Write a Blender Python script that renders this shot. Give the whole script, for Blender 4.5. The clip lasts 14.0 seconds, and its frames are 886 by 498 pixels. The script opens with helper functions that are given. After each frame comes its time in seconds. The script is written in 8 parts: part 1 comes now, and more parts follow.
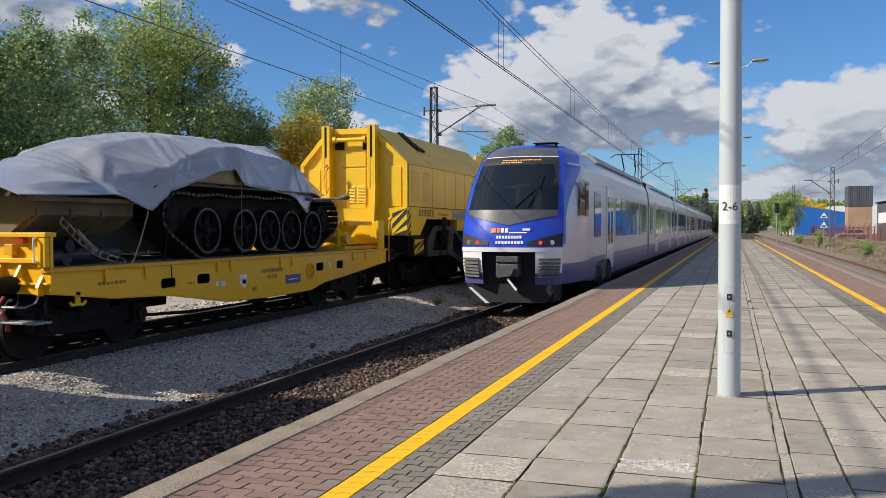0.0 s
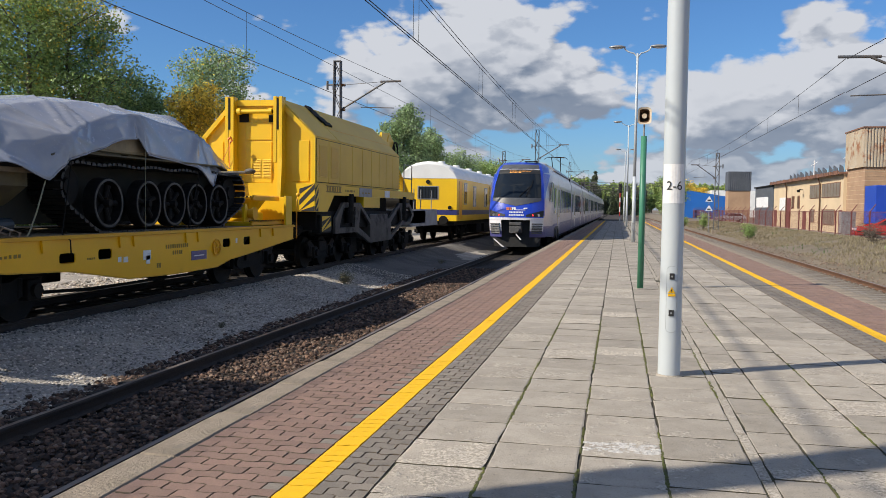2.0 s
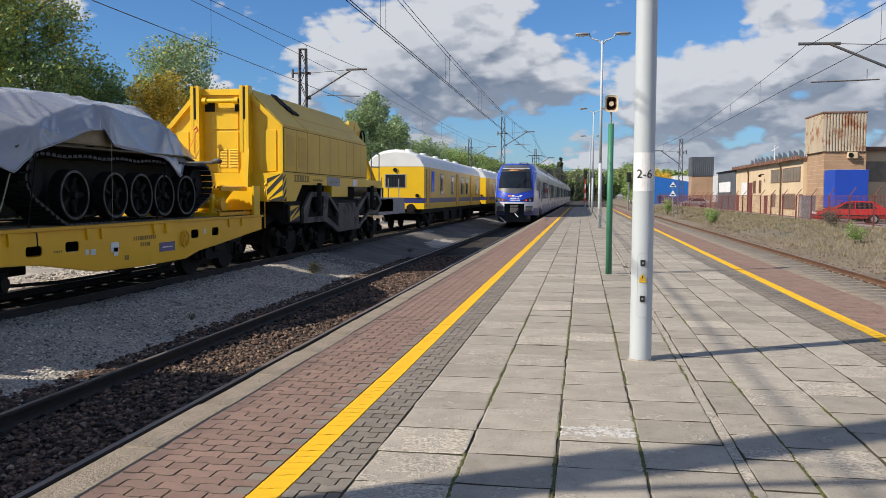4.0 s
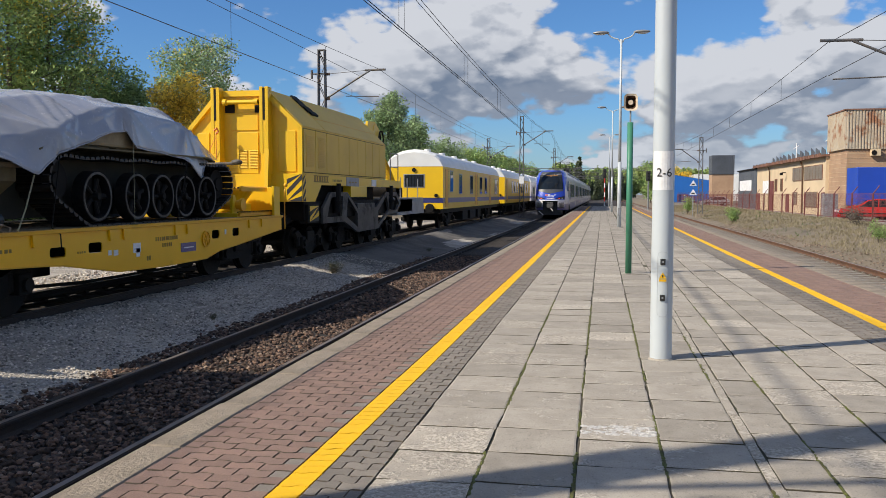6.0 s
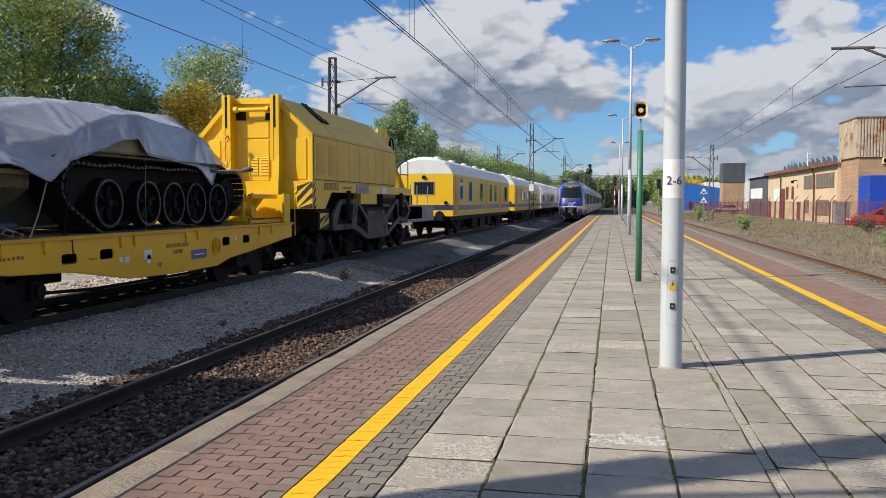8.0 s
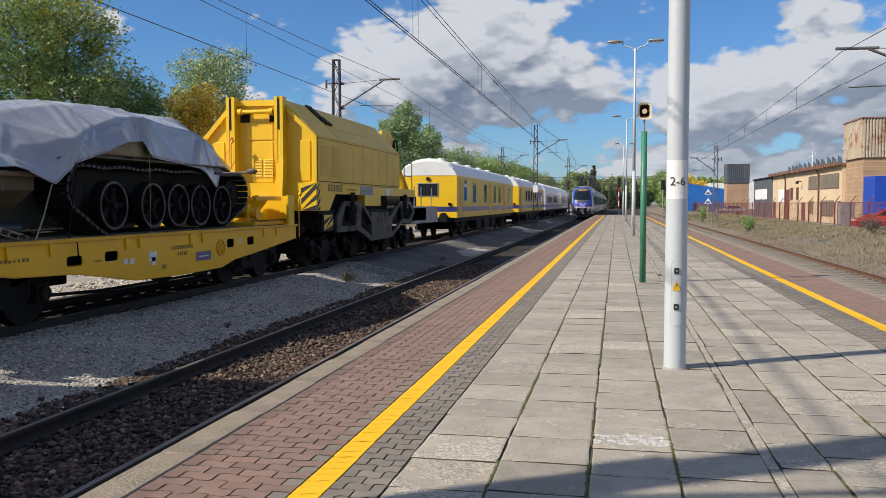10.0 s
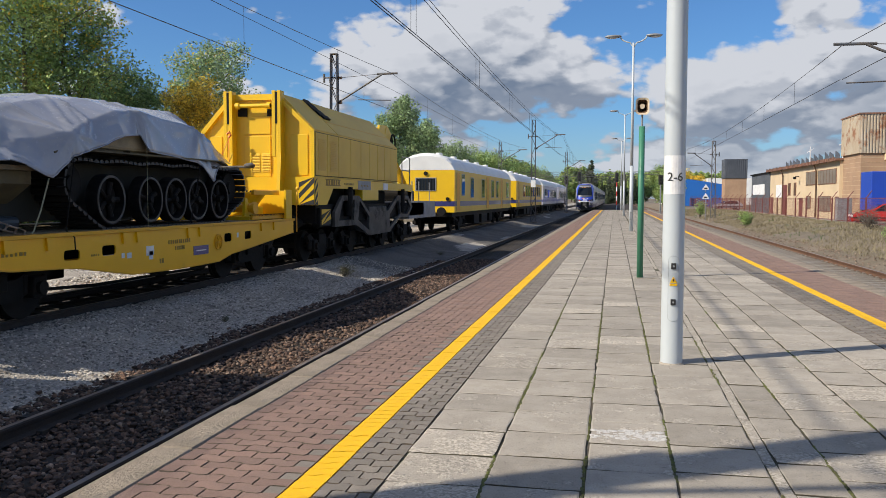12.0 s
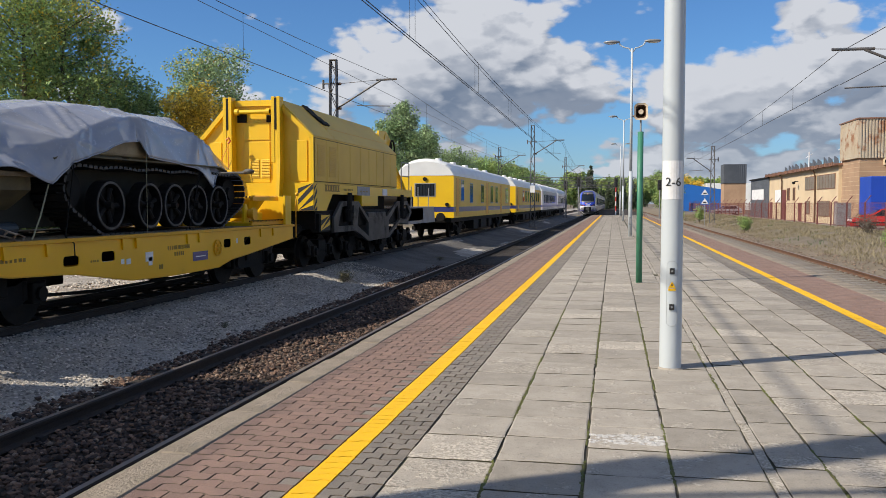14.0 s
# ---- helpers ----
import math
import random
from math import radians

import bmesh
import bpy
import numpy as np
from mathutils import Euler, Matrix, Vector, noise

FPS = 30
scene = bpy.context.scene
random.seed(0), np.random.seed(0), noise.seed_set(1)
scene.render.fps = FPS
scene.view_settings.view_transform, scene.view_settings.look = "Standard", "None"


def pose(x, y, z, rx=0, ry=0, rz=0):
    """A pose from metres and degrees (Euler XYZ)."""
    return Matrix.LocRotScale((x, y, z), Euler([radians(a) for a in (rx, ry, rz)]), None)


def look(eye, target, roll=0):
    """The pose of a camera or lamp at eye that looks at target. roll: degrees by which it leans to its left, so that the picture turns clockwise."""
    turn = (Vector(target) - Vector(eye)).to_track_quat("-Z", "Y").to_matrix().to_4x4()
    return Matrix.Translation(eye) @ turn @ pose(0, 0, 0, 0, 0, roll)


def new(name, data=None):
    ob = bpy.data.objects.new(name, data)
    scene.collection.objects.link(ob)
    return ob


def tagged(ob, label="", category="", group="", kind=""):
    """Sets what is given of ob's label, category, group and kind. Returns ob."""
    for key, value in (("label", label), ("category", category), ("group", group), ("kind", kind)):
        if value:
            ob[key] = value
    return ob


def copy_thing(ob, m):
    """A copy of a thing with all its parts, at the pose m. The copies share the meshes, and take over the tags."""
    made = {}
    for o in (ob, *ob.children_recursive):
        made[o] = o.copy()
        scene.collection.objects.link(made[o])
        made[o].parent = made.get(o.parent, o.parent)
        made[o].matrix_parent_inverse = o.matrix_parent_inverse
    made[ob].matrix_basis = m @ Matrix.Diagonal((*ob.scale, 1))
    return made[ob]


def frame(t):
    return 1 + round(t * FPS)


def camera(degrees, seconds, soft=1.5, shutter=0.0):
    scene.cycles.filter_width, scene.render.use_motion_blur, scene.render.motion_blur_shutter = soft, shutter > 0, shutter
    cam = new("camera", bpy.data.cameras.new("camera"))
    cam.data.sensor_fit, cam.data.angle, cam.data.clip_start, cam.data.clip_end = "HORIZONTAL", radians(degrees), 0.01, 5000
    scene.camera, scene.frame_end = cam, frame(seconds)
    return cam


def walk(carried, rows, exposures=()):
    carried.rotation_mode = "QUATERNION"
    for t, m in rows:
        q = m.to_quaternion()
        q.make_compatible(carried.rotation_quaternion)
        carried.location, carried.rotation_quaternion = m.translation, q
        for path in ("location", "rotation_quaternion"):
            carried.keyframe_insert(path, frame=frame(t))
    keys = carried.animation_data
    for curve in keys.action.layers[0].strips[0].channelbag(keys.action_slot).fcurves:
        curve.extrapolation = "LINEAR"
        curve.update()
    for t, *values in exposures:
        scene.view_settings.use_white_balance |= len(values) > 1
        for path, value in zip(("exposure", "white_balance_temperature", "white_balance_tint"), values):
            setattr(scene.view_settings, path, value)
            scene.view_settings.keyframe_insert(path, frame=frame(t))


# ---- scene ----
cam = camera(55.0, 14.0, soft=0.75)
PATH = [
    (0, (0.408, -0.155, 1.442), (-0.235, 1.738, 1.392), -0.1),
    (0.5, (0.405, -0.152, 1.442), (-0.197, 1.754, 1.375), -0.1),
    (1, (0.343, -0.143, 1.423), (-0.185, 1.783, 1.316), 0.5),
    (1.5, (0.126, -0.047, 1.414), (-0.322, 1.9, 1.317), 0.4),
    (2, (-0.068, 0.011, 1.414), (-0.469, 1.967, 1.315), 0.8),
    (2.5, (-0.124, -0.012, 1.418), (-0.46, 1.955, 1.296), 0.6),
    (2.7, (-0.124, -0.02, 1.423), (-0.44, 1.951, 1.299), 0.4),
    (5, (-0.125, -0.081, 1.434), (-0.47, 1.885, 1.305), 0.0),
    (5.5, (-0.128, -0.081, 1.432), (-0.491, 1.881, 1.304), -0.0),
    (6, (-0.125, -0.085, 1.432), (-0.492, 1.876, 1.304), -0.0),
    (6.5, (-0.125, -0.085, 1.432), (-0.502, 1.875, 1.309), -0.0),
    (7, (-0.128, -0.082, 1.432), (-0.518, 1.876, 1.31), 0.1),
    (7.5, (-0.127, -0.084, 1.432), (-0.522, 1.874, 1.326), 0.2),
    (8, (-0.121, -0.092, 1.435), (-0.511, 1.867, 1.324), 0.1),
    (10.5, (-0.116, -0.102, 1.433), (-0.518, 1.854, 1.326), 0.0),
    (11, (-0.119, -0.098, 1.435), (-0.517, 1.859, 1.327), 0.2),
    (11.5, (-0.118, -0.1, 1.433), (-0.516, 1.856, 1.323), 0.1),
    (12, (-0.113, -0.106, 1.436), (-0.507, 1.851, 1.316), 0.1),
    (12.5, (-0.112, -0.11, 1.434), (-0.507, 1.848, 1.318), 0.2),
    (13, (-0.111, -0.112, 1.435), (-0.502, 1.847, 1.324), 0.2),
    (13.5, (-0.11, -0.112, 1.435), (-0.5, 1.847, 1.327), 0.1),
    (14, (-0.105, -0.118, 1.435), (-0.498, 1.84, 1.328), -0.0),
]
walk(cam, [(t, look(eye, target, roll)) for t, eye, target, roll in PATH], exposures=[(0, 0.34, 7080, 10), (14, 0.33, 7080, 10)])

# ---- light ----
SUN_EL, SUN_AZ = 37.0, (-0.85, -0.527)  # towards the sun, in plan
sun_data = bpy.data.lights.new("sun", "SUN")
sun_data.energy, sun_data.angle, sun_data.color = 4.6, radians(0.55), (1.0, 0.95, 0.87)
sun = new("sun", sun_data)
_h = math.cos(radians(SUN_EL))
SUN_DIR = Vector((SUN_AZ[0] * _h, SUN_AZ[1] * _h, math.sin(radians(SUN_EL)))).normalized()
sun.rotation_euler = SUN_DIR.to_track_quat("Z", "Y").to_euler()
sun.location = (-40, -30, 40)


class Nodes:
    """Short hand for building a node tree."""

    def __init__(self, tree):
        self.tree = tree
        tree.nodes.clear()

    def add(self, kind, inputs=None, operation=None, blend_type=None, data_type=None, interpolation_type=None):
        n = self.tree.nodes.new(kind)
        if operation:
            n.operation = operation
        if data_type:
            n.data_type = data_type
        if blend_type:
            n.blend_type = blend_type
        if interpolation_type:
            n.interpolation_type = interpolation_type
        for k, v in (inputs or {}).items():
            self.plug(n.inputs[k], v)
        return n

    def plug(self, socket, v):
        if isinstance(v, bpy.types.NodeSocket):
            self.tree.links.new(v, socket)
        elif isinstance(v, bpy.types.Node):
            self.tree.links.new(v.outputs[0], socket)
        elif isinstance(v, tuple) and len(v) == 3 and socket.type == "RGBA":
            socket.default_value = (*v, 1)
        else:
            socket.default_value = v

    def math(self, op, a, b=0.0, c=0.0, clamp=False):
        n = self.add("ShaderNodeMath", {0: a, 1: b, 2: c}, operation=op)
        n.use_clamp = clamp
        return n.outputs[0]

    def vec(self, op, a, b=(0, 0, 0)):
        return self.add("ShaderNodeVectorMath", {0: a, 1: b}, operation=op).outputs[0]

    def noise(self, vector, scale, detail=4.0, rough=0.55, distort=0.0):
        return self.add("ShaderNodeTexNoise", {"Vector": vector, "Scale": scale, "Detail": detail, "Roughness": rough, "Distortion": distort}).outputs[0]

    def ramp(self, fac, lo, hi, a=0.0, b=1.0, smooth=True):
        n = self.add("ShaderNodeMapRange", {0: fac, 1: lo, 2: hi, 3: a, 4: b}, interpolation_type="SMOOTHSTEP" if smooth else "LINEAR")
        return n.outputs[0]

    def mix(self, fac, a, b, blend="MIX"):
        n = self.add("ShaderNodeMix", data_type="RGBA", blend_type=blend)
        for i, v in ((0, fac), (6, a), (7, b)):
            self.plug(n.inputs[i], v)
        return n.outputs[2]


def build_world():
    world = bpy.data.worlds.new("sky")
    scene.world = world
    world.use_nodes = True
    N = Nodes(world.node_tree)
    geo = N.add("ShaderNodeTexCoord").outputs["Generated"]
    sky = N.add("ShaderNodeTexSky")
    sky.sky_type, sky.sun_disc = "NISHITA", False
    sky.sun_elevation = radians(SUN_EL)
    sky.sun_rotation = math.atan2(SUN_AZ[0], SUN_AZ[1])
    sky.air_density, sky.dust_density, sky.ozone_density = 1.0, 0.4, 2.0
    base = N.mix(1.0, sky.outputs[0], (0.40, 0.72, 1.14), "MULTIPLY")
    # heaped clouds with grey bases, flattened towards the horizon
    sep = N.add("ShaderNodeSeparateXYZ", {0: geo})
    up = N.math("MAXIMUM", sep.outputs[2], 0.0)
    pz = N.math("MULTIPLY", N.math("POWER", N.math("MAXIMUM", up, 0.0001), 0.9), 1.75)
    p = N.add("ShaderNodeCombineXYZ", {0: sep.outputs[0], 1: sep.outputs[1], 2: pz}).outputs[0]
    p = N.vec("ADD", p, CLOUD_SHIFT)

    def cover(q):
        mass = N.noise(q, 3.6, 2.0, 0.5)
        fluff = N.noise(q, 11.0, 8.0, 0.58)
        puff = N.add("ShaderNodeTexVoronoi", {"Vector": q, "Scale": 9.0, "Detail": 3.0, "Roughness": 0.6})
        heap = N.math("MULTIPLY", puff.outputs["Distance"], -0.17)
        return N.math("ADD", N.math("ADD", N.math("MULTIPLY", mass, 0.85), N.math("MULTIPLY", fluff, 0.30)), heap)

    here = cover(p)
    above = cover(N.vec("ADD", p, (-0.03, -0.02, 0.10)))
    near = cover(N.vec("ADD", p, (-0.012, -0.008, 0.03)))
    here = N.math("ADD", here, N.ramp(up, 0.015, 0.17, 0.05, 0.0))
    above = N.math("ADD", above, N.ramp(up, 0.015, 0.17, 0.05, 0.0))
    near = N.math("ADD", near, N.ramp(up, 0.015, 0.17, 0.05, 0.0))
    mask = N.ramp(here, CLOUD_LOW, CLOUD_LOW + 0.05)
    lit = N.ramp(N.math("SUBTRACT", here, above), -0.06, 0.09)
    crisp = N.ramp(N.math("SUBTRACT", here, near), -0.045, 0.05)
    lit = N.math("ADD", N.math("MULTIPLY", lit, 0.52), N.math("MULTIPLY", crisp, 0.48))
    thick = N.ramp(here, CLOUD_LOW + 0.05, CLOUD_LOW + 0.24)
    bright = N.math("SUBTRACT", N.math("ADD", N.math("MULTIPLY", lit, 1.12), 0.14), N.math("MULTIPLY", thick, 0.38), clamp=True)
    white = N.mix(bright, (1.45, 2.0, 3.05), (5.3, 5.8, 6.8))
    haze = N.ramp(up, 0.0, 0.12, 0.30, 0.0)
    col = N.mix(mask, base, white)
    col = N.mix(haze, col, (3.6, 4.5, 5.7))
    bg = N.add("ShaderNodeBackground", {"Color": col, "Strength": 0.09})
    N.add("ShaderNodeOutputWorld", {0: bg})


CLOUD_SHIFT, CLOUD_LOW = (1.4, 2.9, 0.7), 0.385
build_world()


# ---- materials ----
def material(name, color, rough=0.6, color2=None, scale=3.0, grain=40.0, grain_amount=0.15, bump=0.0, bump_scale=60.0, metal=0.0,
             dirt=None, dirt_low=0.55, dirt_scale=1.2, bump_dist=0.02, bump_detail=5.0, coat=0.0, per_piece=0.0, island=False, spec=0.5):
    """A painted, mineral or metal surface: two colours mixed in patches, fine grain, dirt and relief."""
    m = bpy.data.materials.new(name)
    m.use_nodes = True
    N = Nodes(m.node_tree)
    co = N.add("ShaderNodeTexCoord").outputs["Object"]
    if per_piece:
        if island:
            rnd = N.add("ShaderNodeNewGeometry").outputs["Random Per Island"]
        else:
            rnd = N.add("ShaderNodeObjectInfo").outputs["Random"]
        shift = N.vec("ADD", co, N.add("ShaderNodeCombineXYZ", {0: N.math("MULTIPLY", rnd, 37.0), 1: N.math("MULTIPLY", rnd, 91.0), 2: 0.0}).outputs[0])
    else:
        shift = co
    patch = N.ramp(N.noise(shift, scale, 5.0), 0.35, 0.66)
    col = N.mix(patch, color, color2 or tuple(c * 0.82 for c in color))
    g = N.noise(shift, grain, 3.0, 0.6)
    gain = N.math("ADD", N.math("MULTIPLY", N.math("SUBTRACT", g, 0.5), 2 * grain_amount), 1.0)
    if per_piece:
        gain = N.math("MULTIPLY", gain, N.math("ADD", N.math("MULTIPLY", N.math("SUBTRACT", rnd, 0.5), 2 * per_piece), 1.0))
    grey = N.add("ShaderNodeCombineXYZ", {0: gain, 1: gain, 2: gain}).outputs[0]
    col = N.mix(1.0, col, grey, "MULTIPLY")
    r = N.math("ADD", N.math("MULTIPLY", g, 0.2), rough - 0.1, clamp=True)
    if dirt:
        d = N.ramp(N.noise(shift, dirt_scale, 7.0, 0.65), dirt_low, dirt_low + 0.14)
        col = N.mix(N.math("MULTIPLY", d, 0.85), col, dirt)
        r = N.math("ADD", r, N.math("MULTIPLY", d, 0.2), clamp=True)
    b = N.add("ShaderNodeBsdfPrincipled", {"Base Color": col, "Roughness": r, "Metallic": metal, "Coat Weight": coat, "Coat Roughness": 0.12, "Specular IOR Level": spec})
    if bump:
        bn = N.add("ShaderNodeBump", {"Strength": min(1.0, bump * 1.0), "Distance": bump_dist, "Height": N.noise(shift, bump_scale, bump_detail, 0.6)})
        N.plug(b.inputs["Normal"], bn.outputs[0])
    N.add("ShaderNodeOutputMaterial", {0: b})
    return m


def slab_material(name, color, color2, island=False, bare=0.56):
    """Weathered concrete: blotches, pores, stains and patches where the skin is gone and pale aggregate shows."""
    m = bpy.data.materials.new(name)
    m.use_nodes = True
    N = Nodes(m.node_tree)
    co = N.add("ShaderNodeTexCoord").outputs["Object"]
    rnd = N.add("ShaderNodeNewGeometry").outputs["Random Per Island"] if island else N.add("ShaderNodeObjectInfo").outputs["Random"]
    q = N.vec("ADD", co, N.add("ShaderNodeCombineXYZ", {0: N.math("MULTIPLY", rnd, 37.0), 1: N.math("MULTIPLY", rnd, 91.0), 2: 0.0}).outputs[0])
    col = N.mix(N.ramp(N.noise(q, 4.0, 5.0, 0.6), 0.34, 0.68), color, color2)
    stain = N.ramp(N.noise(q, 9.0, 6.0, 0.65), 0.56, 0.72)
    col = N.mix(N.math("MULTIPLY", stain, 0.45), col, tuple(c * 0.5 for c in color))
    worn = N.ramp(N.noise(q, 3.2, 6.0, 0.7), bare, bare + 0.05)
    bits = N.add("ShaderNodeTexVoronoi", {"Vector": q, "Scale": 70.0}).outputs["Color"]
    bit = N.add("ShaderNodeSeparateXYZ", {0: bits}).outputs[0]
    aggregate = N.mix(bit, tuple(c * 0.62 for c in color), tuple(min(0.8, c * 1.45) for c in color))
    col = N.mix(N.math("MULTIPLY", worn, 0.85), col, aggregate)
    pits = N.ramp(N.noise(q, 34.0, 3.0, 0.6), 0.61, 0.68)
    col = N.mix(N.math("MULTIPLY", pits, 0.5), col, tuple(c * 0.4 for c in color))
    fleck = N.ramp(N.noise(q, 52.0, 3.0, 0.6), 0.63, 0.70)
    col = N.mix(N.math("MULTIPLY", fleck, 0.45), col, tuple(min(0.8, c * 1.5) for c in color))
    pore = N.ramp(N.noise(q, 120.0, 2.0, 0.5), 0.34, 0.46)
    gain = N.math("MULTIPLY", N.math("ADD", N.math("MULTIPLY", pore, 0.22), 0.80), N.math("ADD", N.math("MULTIPLY", rnd, 0.30), 0.86))
    col = N.mix(1.0, col, N.add("ShaderNodeCombineXYZ", {0: gain, 1: gain, 2: gain}).outputs[0], "MULTIPLY")
    b = N.add("ShaderNodeBsdfPrincipled", {"Base Color": col, "Roughness": 0.9, "Specular IOR Level": 0.3})
    rough = N.math("ADD", N.math("MULTIPLY", N.noise(q, 45.0, 5.0, 0.6), 0.5), N.math("MULTIPLY", N.math("MULTIPLY", worn, bit), 0.9))
    bn = N.add("ShaderNodeBump", {"Strength": 0.6, "Distance": 0.012, "Height": rough})
    N.plug(b.inputs["Normal"], bn.outputs[0])
    N.add("ShaderNodeOutputMaterial", {0: b})
    return m


def glass(name, color, rough=0.03):
    m = bpy.data.materials.new(name)
    m.use_nodes = True
    N = Nodes(m.node_tree)
    b = N.add("ShaderNodeBsdfPrincipled", {"Base Color": color, "Roughness": rough, "Specular IOR Level": 0.28})
    N.add("ShaderNodeOutputMaterial", {0: b})
    return m


def glow(name, color, strength):
    m = bpy.data.materials.new(name)
    m.use_nodes = True
    N = Nodes(m.node_tree)
    b = N.add("ShaderNodeBsdfPrincipled", {"Base Color": color, "Emission Color": color, "Emission Strength": strength, "Roughness": 0.4})
    N.add("ShaderNodeOutputMaterial", {0: b})
    return m


M = {}
M["slab"] = slab_material("concrete_slab", (0.355, 0.32, 0.272), (0.295, 0.264, 0.222))
M["slab_far"] = slab_material("concrete_slab_far", (0.355, 0.32, 0.272), (0.295, 0.264, 0.222), True)
M["slab_worn"] = slab_material("worn_slab", (0.385, 0.345, 0.29), (0.33, 0.295, 0.25), False, 0.44)
M["mortar"] = material("white_mortar", (0.62, 0.60, 0.57), 0.95, (0.45, 0.43, 0.40), 30.0, 80.0, 0.3, 1.0, 50.0)
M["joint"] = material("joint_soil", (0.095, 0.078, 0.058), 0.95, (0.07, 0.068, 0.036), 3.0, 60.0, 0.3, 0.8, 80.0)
M["paver_joint"] = material("sandy_joint", (0.17, 0.13, 0.10), 0.95, (0.12, 0.095, 0.072), 3.0, 60.0, 0.3, 0.5, 80.0)
M["moss"] = material("moss", (0.13, 0.15, 0.03), 0.95, (0.09, 0.085, 0.035), 12.0, 90.0, 0.4, 1.0, 90.0)
M["paver_red"] = material("red_paver", (0.255, 0.162, 0.128), 0.88, (0.215, 0.142, 0.114), 3.0, 80.0, 0.25, 0.5, 90.0, dirt=(0.20, 0.16, 0.13), dirt_low=0.62, dirt_scale=2.0, per_piece=0.1)
M["paver_red_far"] = material("red_paver_far", (0.255, 0.162, 0.128), 0.88, (0.215, 0.142, 0.114), 3.0, 80.0, 0.25, 0.4, 90.0, dirt=(0.20, 0.16, 0.13), dirt_low=0.62, dirt_scale=2.0, per_piece=0.1, island=True)
M["paver_grey"] = material("grey_paver", (0.235, 0.205, 0.172), 0.9, (0.185, 0.162, 0.137), 3.0, 80.0, 0.25, 0.5, 90.0, per_piece=0.1)
M["paver_grey_far"] = material("grey_paver_far", (0.235, 0.205, 0.172), 0.9, (0.185, 0.162, 0.137), 3.0, 80.0, 0.25, 0.4, 90.0, per_piece=0.1, island=True)
M["paver_yellow"] = material("yellow_paint", (0.84, 0.475, 0.006), 0.75, (0.78, 0.44, 0.008), 4.0, 70.0, 0.12, 0.3, 90.0, dirt=(0.55, 0.32, 0.04), dirt_low=0.70, dirt_scale=5.0)
M["edge"] = material("edge_stone", (0.29, 0.24, 0.185), 0.92, (0.20, 0.165, 0.125), 3.0, 50.0, 0.3, 0.8, 40.0, dirt=(0.17, 0.15, 0.13), dirt_low=0.56, dirt_scale=2.5)
M["plat_side"] = material("platform_wall", (0.22, 0.20, 0.18), 0.95, (0.15, 0.135, 0.12), 1.5, 30.0, 0.3, 0.7, 30.0)
M["ballast"] = material("brown_ballast", (0.034, 0.025, 0.02), 0.95, (0.022, 0.017, 0.014), 4.0, 24.0, 0.6, 1.0, 26.0)
M["stone"] = material("ballast_stone", (0.15, 0.09, 0.062), 0.92, (0.045, 0.032, 0.026), 5.0, 60.0, 0.35, 0.5, 70.0, per_piece=0.75, island=True)
M["stone_pale"] = material("pale_ballast_stone", (0.26, 0.185, 0.135), 0.92, (0.16, 0.125, 0.10), 5.0, 60.0, 0.3, 0.5, 70.0, per_piece=0.5, island=True)
M["gravel"] = material("grey_gravel", (0.41, 0.375, 0.33), 0.95, (0.29, 0.265, 0.235), 0.9, 26.0, 0.85, 1.0, 30.0, dirt=(0.12, 0.108, 0.095), dirt_low=0.60, dirt_scale=1.1, bump_dist=0.03)
# gravel darkened in its colour to carry the shade beside the coaches
M["gravel_shade"] = material("shaded_gravel", (0.15, 0.14, 0.13), 0.95, (0.085, 0.08, 0.075), 0.7, 22.0, 0.6, 1.0, 24.0, dirt=(0.27, 0.25, 0.225), dirt_low=0.64, dirt_scale=0.8, bump_dist=0.03)
M["gravel_stone"] = material("gravel_stone", (0.49, 0.45, 0.395), 0.92, (0.27, 0.245, 0.215), 6.0, 60.0, 0.3, 0.5, 70.0, per_piece=0.65, island=True)
M["rail"] = material("rail_steel", (0.026, 0.019, 0.016), 0.75, (0.032, 0.024, 0.02), 4.0, 60.0, 0.3, 0.3, 60.0)
M["rail_rust"] = material("rusty_rail", (0.15, 0.075, 0.04), 0.8, (0.10, 0.05, 0.03), 4.0, 60.0, 0.3, 0.3, 60.0)
M["rail_top"] = material("rail_head", (0.25, 0.21, 0.19), 0.42, (0.19, 0.155, 0.14), 3.0, 40.0, 0.15, 0.0, metal=0.5)
M["sleeper"] = material("concrete_sleeper", (0.27, 0.245, 0.215), 0.95, (0.20, 0.175, 0.15), 4.0, 50.0, 0.3, 0.6, 50.0, dirt=(0.13, 0.09, 0.065), dirt_low=0.5, dirt_scale=3.0)
M["sleeper_wood"] = material("dark_sleeper", (0.035, 0.028, 0.022), 0.9, (0.022, 0.018, 0.015), 4.0, 50.0, 0.3, 0.6, 50.0)
M["yellow"] = material("yellow_paint_wagon", (0.80, 0.50, 0.012), 0.42, (0.75, 0.455, 0.012), 0.8, 50.0, 0.06, 0.05, 8.0, dirt=(0.40, 0.235, 0.04), dirt_low=0.66, dirt_scale=1.3, coat=0.12)
M["wagon_yellow"] = material("orange_yellow_wagon_paint", (0.95, 0.50, 0.008), 0.4, (0.89, 0.46, 0.008), 0.8, 50.0, 0.06, 0.05, 8.0, dirt=(0.50, 0.25, 0.03), dirt_low=0.64, dirt_scale=1.6, coat=0.12)
